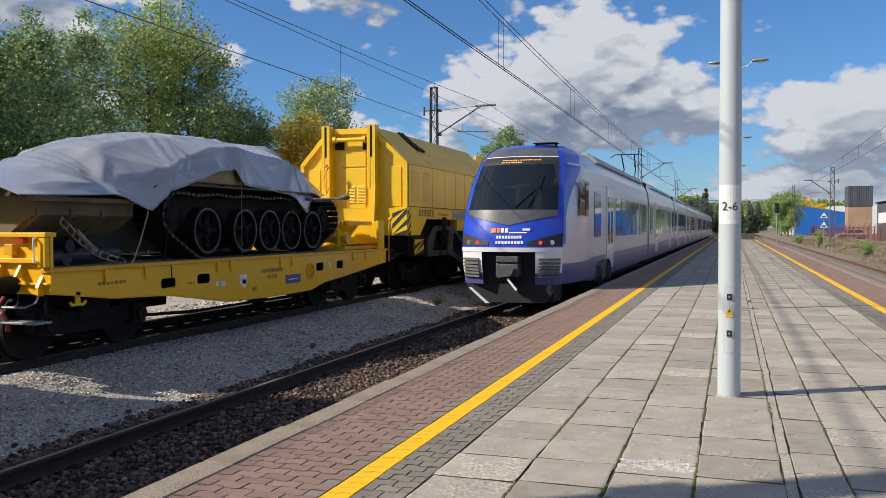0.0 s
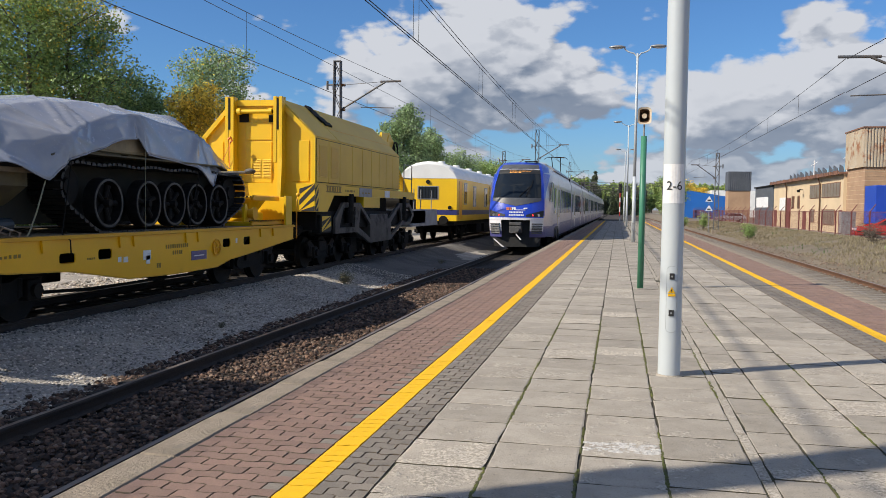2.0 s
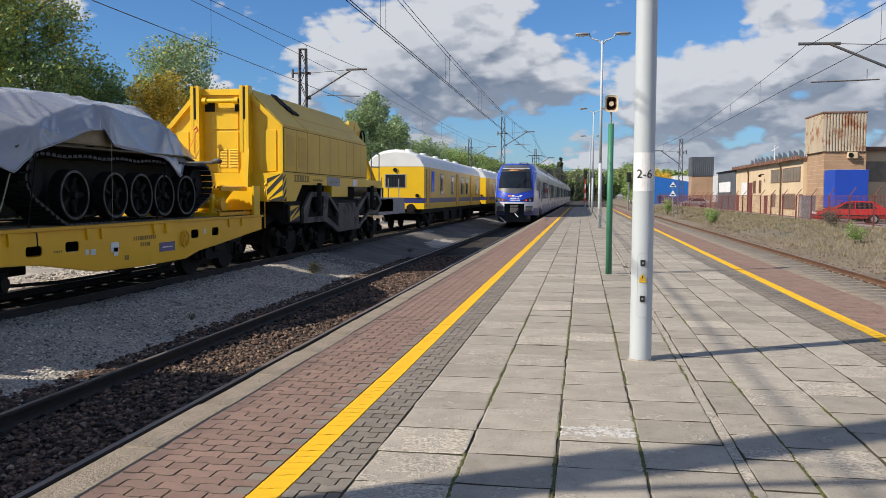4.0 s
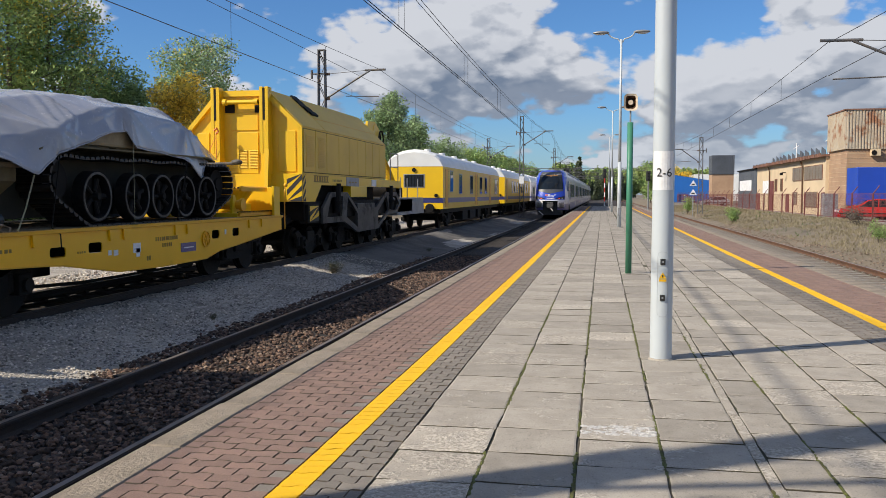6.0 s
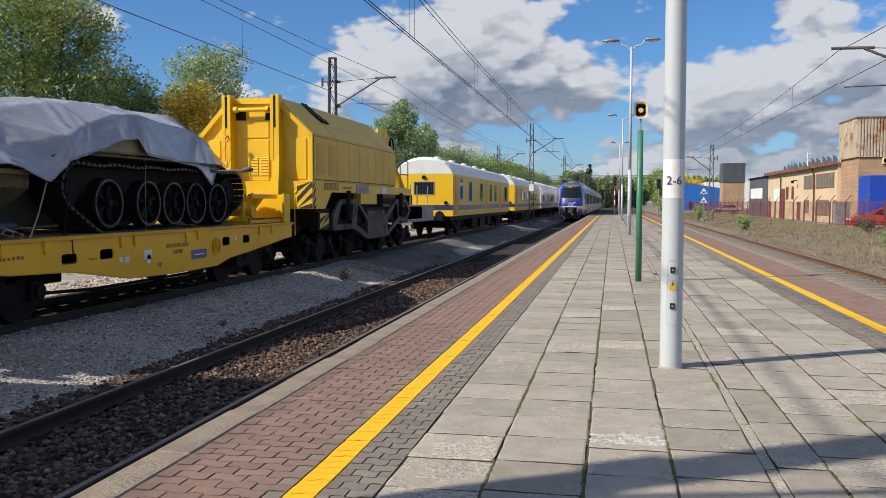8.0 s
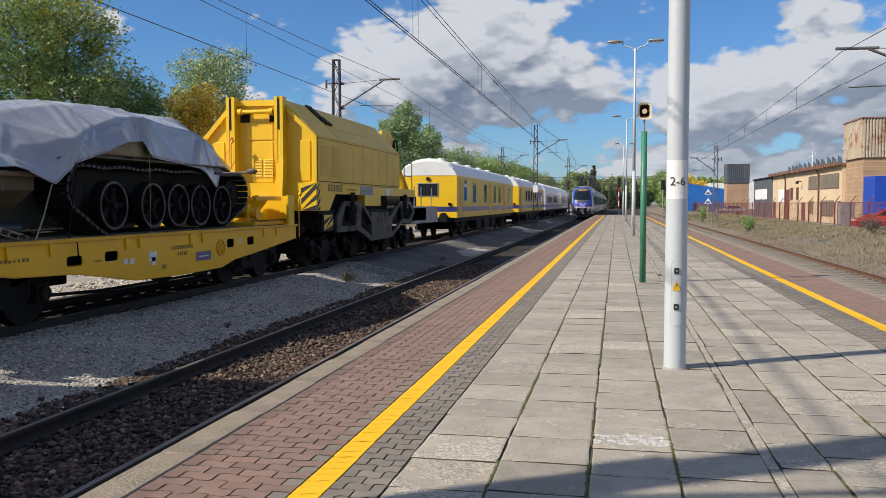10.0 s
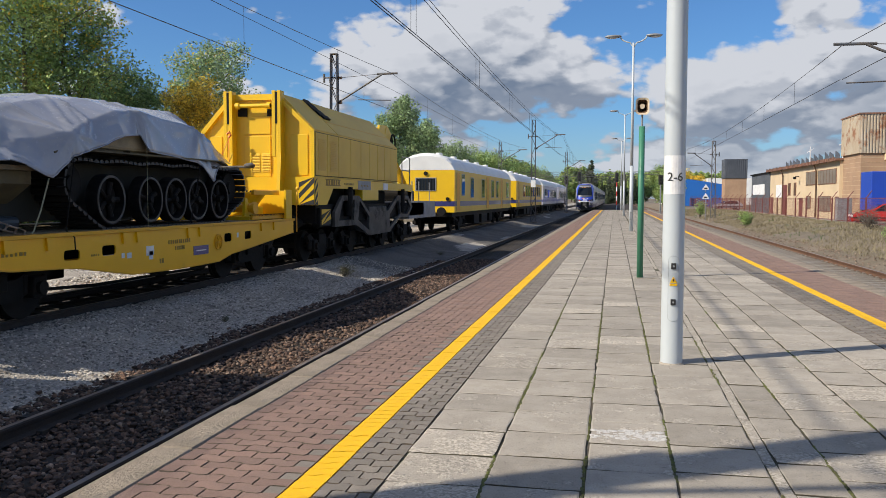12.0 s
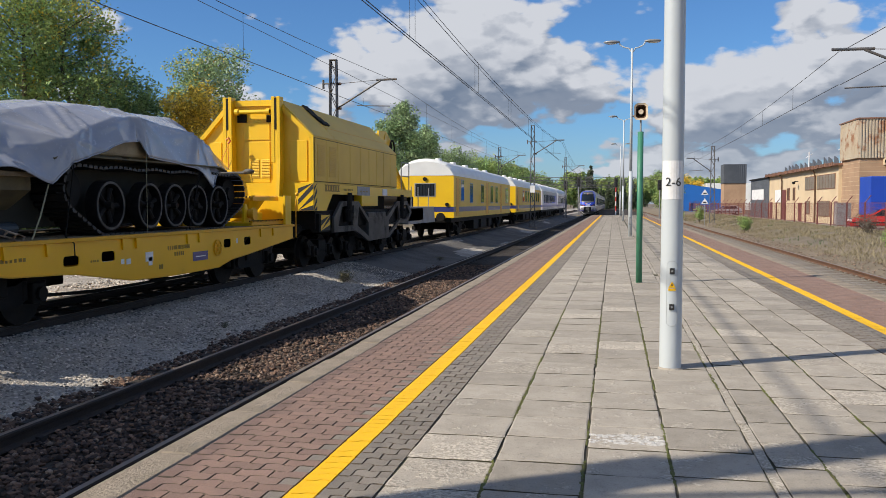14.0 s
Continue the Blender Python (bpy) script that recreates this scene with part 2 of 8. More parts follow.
M["yellow_worn"] = material("worn_yellow_paint", (0.80, 0.40, 0.012), 0.5, (0.70, 0.34, 0.012), 0.9, 40.0, 0.08, 0.05, 8.0, dirt=(0.27, 0.16, 0.045), dirt_low=0.60, dirt_scale=1.6)
M["yellow_roof"] = material("faded_yellow_roof", (0.74, 0.47, 0.05), 0.5, (0.68, 0.42, 0.045), 0.9, 40.0, 0.06, 0.05, 8.0, dirt=(0.36, 0.25, 0.08), dirt_low=0.64, dirt_scale=1.2)
M["black"] = material("black_steel", (0.006, 0.0057, 0.0055), 0.7, (0.010, 0.009, 0.008), 3.0, 40.0, 0.3, 0.2, 40.0, spec=0.2)
M["dark"] = material("dark_steel", (0.008, 0.0075, 0.007), 0.7, (0.014, 0.012, 0.010), 3.0, 40.0, 0.25, 0.2, 40.0, dirt=(0.026, 0.020, 0.015), dirt_low=0.6, spec=0.2)
M["grey_steel"] = material("grey_steel", (0.30, 0.30, 0.31), 0.5, (0.24, 0.235, 0.235), 2.0, 40.0, 0.15, 0.1, 40.0, dirt=(0.10, 0.08, 0.065), dirt_low=0.58)
M["girder"] = material("dirty_girder", (0.095, 0.091, 0.086), 0.5, (0.06, 0.056, 0.052), 2.0, 40.0, 0.2, 0.1, 40.0, dirt=(0.03, 0.026, 0.022), dirt_low=0.5, spec=0.2)
M["rubber"] = material("rubber", (0.006, 0.006, 0.006), 0.85, (0.013, 0.012, 0.012), 8.0, 60.0, 0.3, 0.3, 60.0, spec=0.2)
M["shoe"] = material("worn_track_steel", (0.020, 0.018, 0.016), 0.5, (0.010, 0.009, 0.009), 8.0, 60.0, 0.4, 0.3, 60.0)
M["chain"] = material("dusty_chain", (0.34, 0.27, 0.21), 0.6, (0.20, 0.14, 0.10), 9.0, 60.0, 0.3, 0.2, 60.0)
M["drum_blue"] = material("dark_blue_drum", (0.018, 0.030, 0.042), 0.5, (0.012, 0.02, 0.028), 3.0)
M["wheel_dust"] = material("dusty_rim", (0.12, 0.115, 0.105), 0.8, (0.06, 0.056, 0.05), 6.0, 60.0, 0.3, 0.2, 60.0)
M["tarp"] = material("grey_tarpaulin", (0.32, 0.33, 0.365), 0.24, (0.285, 0.295, 0.33), 0.9, 22.0, 0.03, dirt=(0.41, 0.415, 0.44), dirt_low=0.68, dirt_scale=1.0, coat=0.5)
M["stencil"] = material("faded_stencil", (0.30, 0.185, 0.03), 0.6)
M["khaki"] = material("khaki_hull", (0.15, 0.12, 0.06), 0.75, (0.10, 0.082, 0.046), 2.0, 40.0, 0.25, 0.2, 40.0, dirt=(0.09, 0.075, 0.05), dirt_low=0.55)
# a paler khaki than the hull's, used on the upper deck
M["blade_khaki"] = material("pale_khaki", (0.42, 0.33, 0.20), 0.75, (0.30, 0.235, 0.145), 2.0, 40.0, 0.25, 0.2, 40.0, dirt=(0.17, 0.125, 0.075), dirt_low=0.55)
M["cast_grey"] = material("cast_grey_steel", (0.10, 0.10, 0.102), 0.55, (0.07, 0.069, 0.068), 6.0, 40.0, 0.2, 0.1, 40.0)
M["plank"] = material("weathered_wood", (0.26, 0.195, 0.12), 0.9, (0.17, 0.13, 0.085), 3.0, 60.0, 0.3, 0.4, 50.0)
M["green_dark"] = material("dark_green_hull", (0.014, 0.016, 0.012), 0.75, (0.022, 0.022, 0.017), 2.5, 40.0, 0.3, 0.2, 40.0, dirt=(0.08, 0.07, 0.05), dirt_low=0.58)
M["train_blue"] = material("train_blue", (0.010, 0.055, 0.50), 0.3, (0.009, 0.05, 0.46), 0.6, 30.0, 0.04, 0.0, coat=0.25)
M["train_navy"] = material("train_violet_blue", (0.085, 0.085, 0.25), 0.3, (0.075, 0.075, 0.22), 0.6, 30.0, 0.04, 0.0, coat=0.4)
M["coach_navy"] = material("coach_dark_blue", (0.035, 0.04, 0.15), 0.35, (0.03, 0.034, 0.13), 0.6, 30.0, 0.04, coat=0.2)
M["train_grey"] = material("train_silver_lilac", (0.50, 0.49, 0.55), 0.3, (0.46, 0.45, 0.51), 0.6, 30.0, 0.04, 0.0, coat=0.4)
M["train_white"] = material("train_white", (0.74, 0.74, 0.78), 0.28, (0.70, 0.70, 0.74), 0.6, 30.0, 0.03, 0.0, coat=0.4)
M["train_roof"] = material("train_roof", (0.33, 0.335, 0.35), 0.4, (0.27, 0.275, 0.29), 1.2, 30.0, 0.06, 0.0)
M["glass"] = glass("dark_window", (0.012, 0.017, 0.024))
M["glass_blue"] = glass("blue_window", (0.03, 0.07, 0.20), 0.05)
M["white"] = material("white_paint", (0.74, 0.75, 0.74), 0.45, (0.68, 0.69, 0.68), 1.2, 30.0, 0.05, 0.05, 10.0)
M["pole_white"] = material("pole_white", (0.47, 0.515, 0.54), 0.4, (0.45, 0.49, 0.515), 1.2, 30.0, 0.02, 0.0, 10.0, dirt=(0.40, 0.43, 0.44), dirt_low=0.66, dirt_scale=2.0)
M["label_white"] = material("label_white", (0.80, 0.80, 0.80), 0.5)
M["green"] = material("green_paint", (0.045, 0.21, 0.125), 0.45, (0.04, 0.18, 0.11), 2.0, 40.0, 0.1, 0.1, 30.0)
M["steel"] = material("galvanised_steel", (0.30, 0.31, 0.32), 0.45, (0.24, 0.245, 0.25), 4.0, 50.0, 0.1, 0.1, 50.0, metal=0.3)
M["mast"] = material("mast_paint", (0.085, 0.095, 0.11), 0.55, (0.12, 0.105, 0.095), 2.0, 40.0, 0.2, 0.1, 40.0, dirt=(0.16, 0.085, 0.045), dirt_low=0.62, dirt_scale=2.0)
M["wire"] = material("wire", (0.035, 0.033, 0.033), 0.5)
M["red"] = material("red_paint", (0.55, 0.03, 0.02), 0.4)
M["red_car"] = material("red_car_paint", (0.50, 0.018, 0.016), 0.22, (0.46, 0.016, 0.015), 0.6, 30.0, 0.03, 0.0, coat=0.8)
M["silver_car"] = material("silver_car_paint", (0.45, 0.46, 0.48), 0.25, (0.42, 0.43, 0.45), 0.6, 30.0, 0.03, 0.0, coat=0.8)
M["black_text"] = material("black_text", (0.02, 0.02, 0.02), 0.6)
M["orange"] = material("orange_paint", (0.80, 0.20, 0.04), 0.5)
M["beige"] = material("speaker_cream", (0.62, 0.53, 0.40), 0.55, (0.50, 0.38, 0.26), 6.0, 40.0, 0.1)
M["brown"] = material("brown_horn", (0.10, 0.05, 0.025), 0.6)
M["maroon"] = material("maroon_fence_paint", (0.17, 0.045, 0.04), 0.6, (0.125, 0.035, 0.03), 2.0, 40.0, 0.2, 0.1, 40.0)
M["plaster"] = material("cream_plaster", (0.60, 0.47, 0.31), 0.9, (0.54, 0.42, 0.28), 0.5, 20.0, 0.08, 0.15, 20.0, dirt=(0.40, 0.31, 0.21), dirt_low=0.62, dirt_scale=0.5)
M["brick_tan"] = material("tan_brick", (0.40, 0.26, 0.165), 0.9, (0.33, 0.21, 0.135), 0.6, 20.0, 0.12, 0.2, 20.0, dirt=(0.27, 0.18, 0.12), dirt_low=0.6, dirt_scale=0.7)
M["rust_sheet"] = material("rusty_sheet", (0.46, 0.40, 0.31), 0.7, (0.42, 0.34, 0.25), 0.5, 10.0, 0.1, 0.1, 20.0, dirt=(0.26, 0.10, 0.045), dirt_low=0.50, dirt_scale=0.9)
M["dark_sheet"] = material("dark_grey_sheet", (0.085, 0.095, 0.115), 0.55, (0.07, 0.08, 0.095), 0.6, 20.0, 0.08)
M["blue_sheet"] = material("blue_sheet", (0.012, 0.13, 0.46), 0.45, (0.012, 0.115, 0.41), 0.4, 20.0, 0.06)
M["blue_box"] = material("blue_tarp_box", (0.010, 0.06, 0.42), 0.45, (0.010, 0.055, 0.37), 0.6, 20.0, 0.06)
M["roof_tile"] = material("rusty_roof_edge", (0.24, 0.12, 0.08), 0.8, (0.16, 0.085, 0.06), 1.0, 20.0, 0.25)
M["yard"] = material("yard_concrete", (0.27, 0.25, 0.225), 0.95, (0.21, 0.195, 0.175), 0.5, 20.0, 0.15, 0.3, 20.0)
M["grass_blade"] = material("dry_grass", (0.27, 0.225, 0.145), 0.9, (0.21, 0.18, 0.105), 1.5, 30.0, 0.2, per_piece=0.35, island=True)
M["weed"] = material("green_weed", (0.075, 0.125, 0.028), 0.8, (0.055, 0.095, 0.022), 2.0, 30.0, 0.2, per_piece=0.35, island=True)
M["bark"] = material("bark", (0.14, 0.115, 0.09), 0.95, (0.085, 0.07, 0.055), 4.0, 30.0, 0.3, 0.6, 30.0)


def leaf_material(name, color, color2):
    m = bpy.data.materials.new(name)
    m.use_nodes = True
    N = Nodes(m.node_tree)
    rnd = N.add("ShaderNodeNewGeometry").outputs["Random Per Island"]
    co = N.add("ShaderNodeTexCoord").outputs["Object"]
    patch = N.ramp(N.noise(co, 0.45, 3.0), 0.38, 0.62)
    col = N.mix(patch, color, color2)
    g = N.math("ADD", N.math("MULTIPLY", rnd, 1.1), 0.45)
    col = N.mix(1.0, col, N.add("ShaderNodeCombineXYZ", {0: g, 1: g, 2: g}).outputs[0], "MULTIPLY")
    d = N.add("ShaderNodeBsdfPrincipled", {"Base Color": col, "Roughness": 0.6})
    tr = N.add("ShaderNodeBsdfTranslucent", {"Color": col})
    mixed = N.add("ShaderNodeMixShader", {0: 0.38, 1: d, 2: tr})
    N.add("ShaderNodeOutputMaterial", {0: mixed})
    return m


M["leaf"] = leaf_material("leaf_green", (0.255, 0.385, 0.135), (0.34, 0.41, 0.13))
M["leaf_dark"] = leaf_material("leaf_dark", (0.16, 0.265, 0.095), (0.20, 0.285, 0.11))
M["leaf_yellow"] = leaf_material("leaf_yellow", (0.80, 0.54, 0.07), (0.66, 0.50, 0.08))
M["leaf_grey"] = leaf_material("leaf_grey_green", (0.30, 0.40, 0.21), (0.245, 0.35, 0.165))
M["leaf_withered"] = leaf_material("leaf_withered", (0.10, 0.10, 0.055), (0.13, 0.115, 0.07))
M["needle"] = leaf_material("needle", (0.10, 0.13, 0.08), (0.12, 0.15, 0.08))


# ---- mesh helpers ----
def finish(bm, name, mat, smooth=False):
    me = bpy.data.meshes.new(name)
    bmesh.ops.recalc_face_normals(bm, faces=bm.faces[:])
    bm.to_mesh(me)
    bm.free()
    for mt in (mat if isinstance(mat, (list, tuple)) else [mat]):
        me.materials.append(M[mt] if isinstance(mt, str) else mt)
    if smooth:
        for p in me.polygons:
            p.use_smooth = True
    return me


def part(name, bm, mat, parent, label="", smooth=False):
    ob = new(name, finish(bm, name, mat, smooth))
    ob.parent = parent
    if label:
        ob["label"] = label
    return ob


def thing(name, m, label, category, group="", kind=""):
    ob = new(name)
    ob.empty_display_size = 0.2
    ob.matrix_basis = m
    return tagged(ob, label, category, group, kind)


def solid(name, bm, mat, label="", category="", group="", kind="", smooth=False, m=None):
    ob = new(name, finish(bm, name, mat, smooth))
    if m is not None:
        ob.matrix_basis = m
    return tagged(ob, label, category, group, kind)


def box(bm, x0, x1, y0, y1, z0, z1, bevel=0.0, mi=0):
    v = [bm.verts.new(c) for c in ((x0, y0, z0), (x1, y0, z0), (x1, y1, z0), (x0, y1, z0), (x0, y0, z1), (x1, y0, z1), (x1, y1, z1), (x0, y1, z1))]
    fs = [bm.faces.new([v[i] for i in q]) for q in ((3, 2, 1, 0), (4, 5, 6, 7), (0, 1, 5, 4), (1, 2, 6, 5), (2, 3, 7, 6), (3, 0, 4, 7))]
    for f in fs:
        f.material_index = mi
    if bevel:
        es = list({e for f in fs for e in f.edges})
        r = bmesh.ops.bevel(bm, geom=es, offset=bevel, segments=2, affect="EDGES", profile=0.5)
        for f in r["faces"]:
            f.material_index = mi
    return bm


def prism(bm, outline, axis, a, b, mi=0):
    """A closed outline of 2D points pushed along axis from a to b. x: points are (y, z); y: (x, z); z: (x, y)."""
    def at(p, s):
        return {"x": (s, p[0], p[1]), "y": (p[0], s, p[1]), "z": (p[0], p[1], s)}[axis]
    va = [bm.verts.new(at(p, a)) for p in outline]
    vb = [bm.verts.new(at(p, b)) for p in outline]
    n = len(outline)
    fs = [bm.faces.new(va), bm.faces.new(vb[::-1])]
    for i in range(n):
        fs.append(bm.faces.new((va[i], vb[i], vb[(i + 1) % n], va[(i + 1) % n])))
    for f in fs:
        f.material_index = mi
    return bm


def tube(bm, p, q, r, r2=None, seg=10, cap=True, mi=0):
    p, q = Vector(p), Vector(q)
    d = q - p
    turn = d.to_track_quat("Z", "Y").to_matrix()
    rings = []
    for c, rad in ((p, r), (q, r if r2 is None else r2)):
        rings.append([bm.verts.new(c + turn @ Vector((rad * math.cos(2 * math.pi * i / seg), rad * math.sin(2 * math.pi * i / seg), 0))) for i in range(seg)])
    fs = []
    for i in range(seg):
        fs.append(bm.faces.new((rings[0][i], rings[0][(i + 1) % seg], rings[1][(i + 1) % seg], rings[1][i])))
    if cap:
        fs += [bm.faces.new(rings[0][::-1]), bm.faces.new(rings[1])]
    for f in fs:
        f.material_index = mi
    return bm


def pipe(bm, pts, r, seg=8, mi=0):
    """A bent tube through the points, in one piece."""
    pts = [Vector(q) for q in pts]
    rings = []
    for i, c in enumerate(pts):
        d = (pts[min(i + 1, len(pts) - 1)] - c).normalized() + (c - pts[max(i - 1, 0)]).normalized()
        if d.length < 1e-6:
            d = Vector((0, 0, 1))
        turn = d.to_track_quat("Z", "Y").to_matrix()
        rings.append([bm.verts.new(c + turn @ Vector((r * math.cos(2 * math.pi * k / seg), r * math.sin(2 * math.pi * k / seg), 0))) for k in range(seg)])
    fs = [bm.faces.new(rings[0][::-1]), bm.faces.new(rings[-1])]
    for a, b in zip(rings, rings[1:]):
        # the twist between two rings is kept small by starting at the nearest corner
        o = min(range(seg), key=lambda q: (b[q].co - a[0].co).length)
        for k in range(seg):
            fs.append(bm.faces.new((a[k], a[(k + 1) % seg], b[(k + 1 + o) % seg], b[(k + o) % seg])))
    for f in fs:
        f.material_index = mi
    return bm


def ring(bm, c, axis, r_out, r_in, w, seg=28, mi=0):
    """A flat ring of width w round axis x."""
    loops = []
    for rad, s in ((r_in, -w / 2), (r_out, -w / 2), (r_out, w / 2), (r_in, w / 2)):
        loops.append([bm.verts.new((c[0] + s, c[1] + rad * math.cos(2 * math.pi * i / seg), c[2] + rad * math.sin(2 * math.pi * i / seg))) for i in range(seg)])
    for k in range(4):
        a, b = loops[k], loops[(k + 1) % 4]
        for i in range(seg):
            bm.faces.new((a[i], a[(i + 1) % seg], b[(i + 1) % seg], b[i])).material_index = mi
    return bm


def text_bm(body, size, depth=0.004):
    """Lettering with the built-in font as a bmesh in the x-z plane, facing -y, centred."""
    cu = bpy.data.curves.new("lettering", "FONT")
    cu.body, cu.size, cu.align_x, cu.align_y, cu.extrude, cu.resolution_u = body, size, "CENTER", "CENTER", depth / 2, 3
    ob = bpy.data.objects.new("lettering", cu)
    me = ob.to_mesh()
    bm = bmesh.new()
    bm.from_mesh(me)
    ob.to_mesh_clear()
    bpy.data.objects.remove(ob)
    bpy.data.curves.remove(cu)
    bm.transform(Matrix.Rotation(radians(90), 4, "X"))
    return bm


def bars(bm, x, y0, y1, z0, z1, n, rng, depth=0.003):
    """Unreadable writing on a side that faces +x: short dark bars."""
    y = y0
    step = (y1 - y0) / n
    for i in range(n):
        box(bm, x, x + depth, y + step * 0.12, y + step * rng.uniform(0.6, 0.85), z0, z1)
        y += step
    return bm

# ---- the large structure ----
rng = random.Random(7)
TRACK_A, TRACK_B, TRACK_C = -4.50, -9.22, 6.20      # centre lines: platform track, siding, far platform track
RAIL_A, RAIL_B, RAIL_C = -0.55, -0.30, -0.55        # height of the rail heads
EDGE_L, EDGE_R, PLAT_END = -2.685, 4.05, 106.0


def ground_height(x, y):
    """Track beds, the gravel strip between them and the verge up to the fence."""
    pts = ((-400, -0.7), (-40, -0.6), (-14, -0.62), (-11.6, -0.50), (-8.7, -0.47), (-8.35, -0.425), (-7.85, -0.43), (-7.4, -0.55), (-6.9, -0.65), (-6.1, -0.74), (-5.7, -0.76), (-5.3, -0.712), (-3.7, -0.712), (-2.6, -0.74), (4.0, -0.80), (7.6, -0.80),
           (8.6, -0.55), (10.2, -0.28), (12.4, -0.08), (14.0, -0.12), (15.5, -0.30), (400, -0.35))
    for (xa, za), (xb, zb) in zip(pts, pts[1:]):
        if xa <= x <= xb:
            z = za + (zb - za) * (x - xa) / (xb - xa)
            break
    else:
        z = -0.5
    if 7.4 < x < 15:
        z += 0.10 * noise.noise((x * 0.5, y * 0.25, 0)) + 0.035 * noise.noise((x * 2.1, y * 1.7, 3))
    elif -8.4 < x < -5.7 or x < -11.8:
        z += 0.03 * noise.noise((x * 0.9, y * 0.7, 5)) + 0.012 * noise.noise((x * 3.0, y * 3.0, 9))
    return z


def ground_zone(x, y):
    # zone 4: gravel with shade painted in, in patches along the coaches
    if -8.6 < x < -5.4 and y > 23.5 + 3 * noise.noise((x * 0.9, y * 0.35, 8)) and noise.noise((x * 0.55, y * 0.16, 4)) > -0.28:
        return 4
    if -8.6 < x < -5.75 + 0.12 * noise.noise((0, y * 0.8, 2)):
        return 1
    if -17 < x < -11.3:
        return 1
    if -11.8 < x < 7.5:
        return 0
    if x > 15.2 and x < 19 and y > 20:
        return 3
    return 2


def build_ground():
    xs = [-900, -400, -150, -60, -30, -20, -17, -15, -13, -12.2, -11.6, -11.3, -10.6, -9.2, -8.7, -8.35, -8.1, -7.85]
    xs += [-7.7 + 0.2 * i for i in range(11)] + [-5.5, -4.5, -3.5, -2.6, 0.7, 4.0, 5.0, 6.2, 7.0]
    xs += [7.4 + 0.3 * i for i in range(27)] + [15.6, 17, 19, 24, 40, 90, 200, 500, 900]
    ys = [-300, -60, -20, -6] + [-2 + 0.6 * i for i in range(70)] + [40 + 1.6 * i for i in range(60)] + [140, 160, 200, 280, 400, 700, 1200, 2500]
    bm = bmesh.new()
    grid = [[bm.verts.new((x, y, ground_height(x, y))) for x in xs] for y in ys]
    for j in range(len(ys) - 1):
        for i in range(len(xs) - 1):
            f = bm.faces.new((grid[j][i], grid[j][i + 1], grid[j + 1][i + 1], grid[j + 1][i]))
            f.material_index = ground_zone((xs[i] + xs[i + 1]) / 2, (ys[j] + ys[j + 1]) / 2)
            f.smooth = True
    M["verge"] = material("dry_verge", (0.185, 0.15, 0.112), 0.95, (0.14, 0.115, 0.08), 0.5, 14.0, 0.35, 0.9, 14.0, dirt=(0.16, 0.155, 0.075), dirt_low=0.62, dirt_scale=0.35)
    return solid("ground", bm, ["ballast", "gravel", "verge", "yard", "gravel_shade"], "brown track ballast, grey gravel and dry grassy verge", "ground", kind="structure")


ground = build_ground()


def rail_profile(xc, top):
    """Outline of a rail of 49 kg a metre."""
    return [(xc - 0.0625, top - 0.149), (xc + 0.0625, top - 0.149), (xc + 0.0625, top - 0.138), (xc + 0.009, top - 0.115), (xc + 0.008, top - 0.052), (xc + 0.033, top - 0.040),
            (xc + 0.035, top - 0.012), (xc + 0.026, top), (xc - 0.026, top), (xc - 0.035, top - 0.012), (xc - 0.033, top - 0.040), (xc - 0.008, top - 0.052), (xc - 0.009, top - 0.115), (xc - 0.0625, top - 0.138)]


def build_track(name, xc, top, mat, sleeper_mat, label, y0=-12.0, y1=420.0, pitch=0.62, wooden=False):
    root = thing(name, pose(xc, 0, 0), label, "railway track", kind="structure")
    for s in (-1, 1):
        bm = bmesh.new()
        prism(bm, rail_profile(0.7535 * s, top), "y", y0, y1)
        part("rail", bm, mat, root)
        bm = bmesh.new()
        box(bm, 0.7535 * s - 0.027, 0.7535 * s + 0.027, y0, y1, top + 0.0005, top + 0.002)
        part("rail_head", bm, "rail_top", root, "worn bright rail head")
    zt = top - 0.155
    w = 0.13 if not wooden else 0.12
    bm = bmesh.new()
    prism(bm, [(-w, zt - 0.18), (w, zt - 0.18), (w - 0.02, zt), (-w + 0.02, zt)], "x", -1.28, 1.28)
    for s in (-1, 1):
        for o in (-0.11, 0.11):
            box(bm, 0.7535 * s + o - 0.03, 0.7535 * s + o + 0.03, -0.05, 0.05, zt, zt + 0.045)
    me = finish(bm, "sleeper", sleeper_mat)
    near = [y0 + pitch * i for i in range(int((y1 - y0) / pitch))]
    for y in near:
        if y > 60:
            break
        ob = new("sleeper", me)
        ob.parent = root
        ob.location = (0, y, 0)
    bm = bmesh.new()
    for y in near:
        if y > 60:
            box(bm, -1.28, 1.28, y - w, y + w, zt - 0.15, zt)
            if y > 200:
                break
    part("sleeper_row", bm, sleeper_mat, root)["kind"] = "stuff"
    return root


build_track("track_a", TRACK_A, RAIL_A, "rail", "sleeper_wood", "running track with dark rails on brown ballast beside the platform")
build_track("track_b", TRACK_B, RAIL_B, "rail", "sleeper_wood", "siding track under the yellow work train", wooden=True)
build_track("track_c", TRACK_C, RAIL_C, "rail_rust", "sleeper", "running track with rusty rails on concrete sleepers")


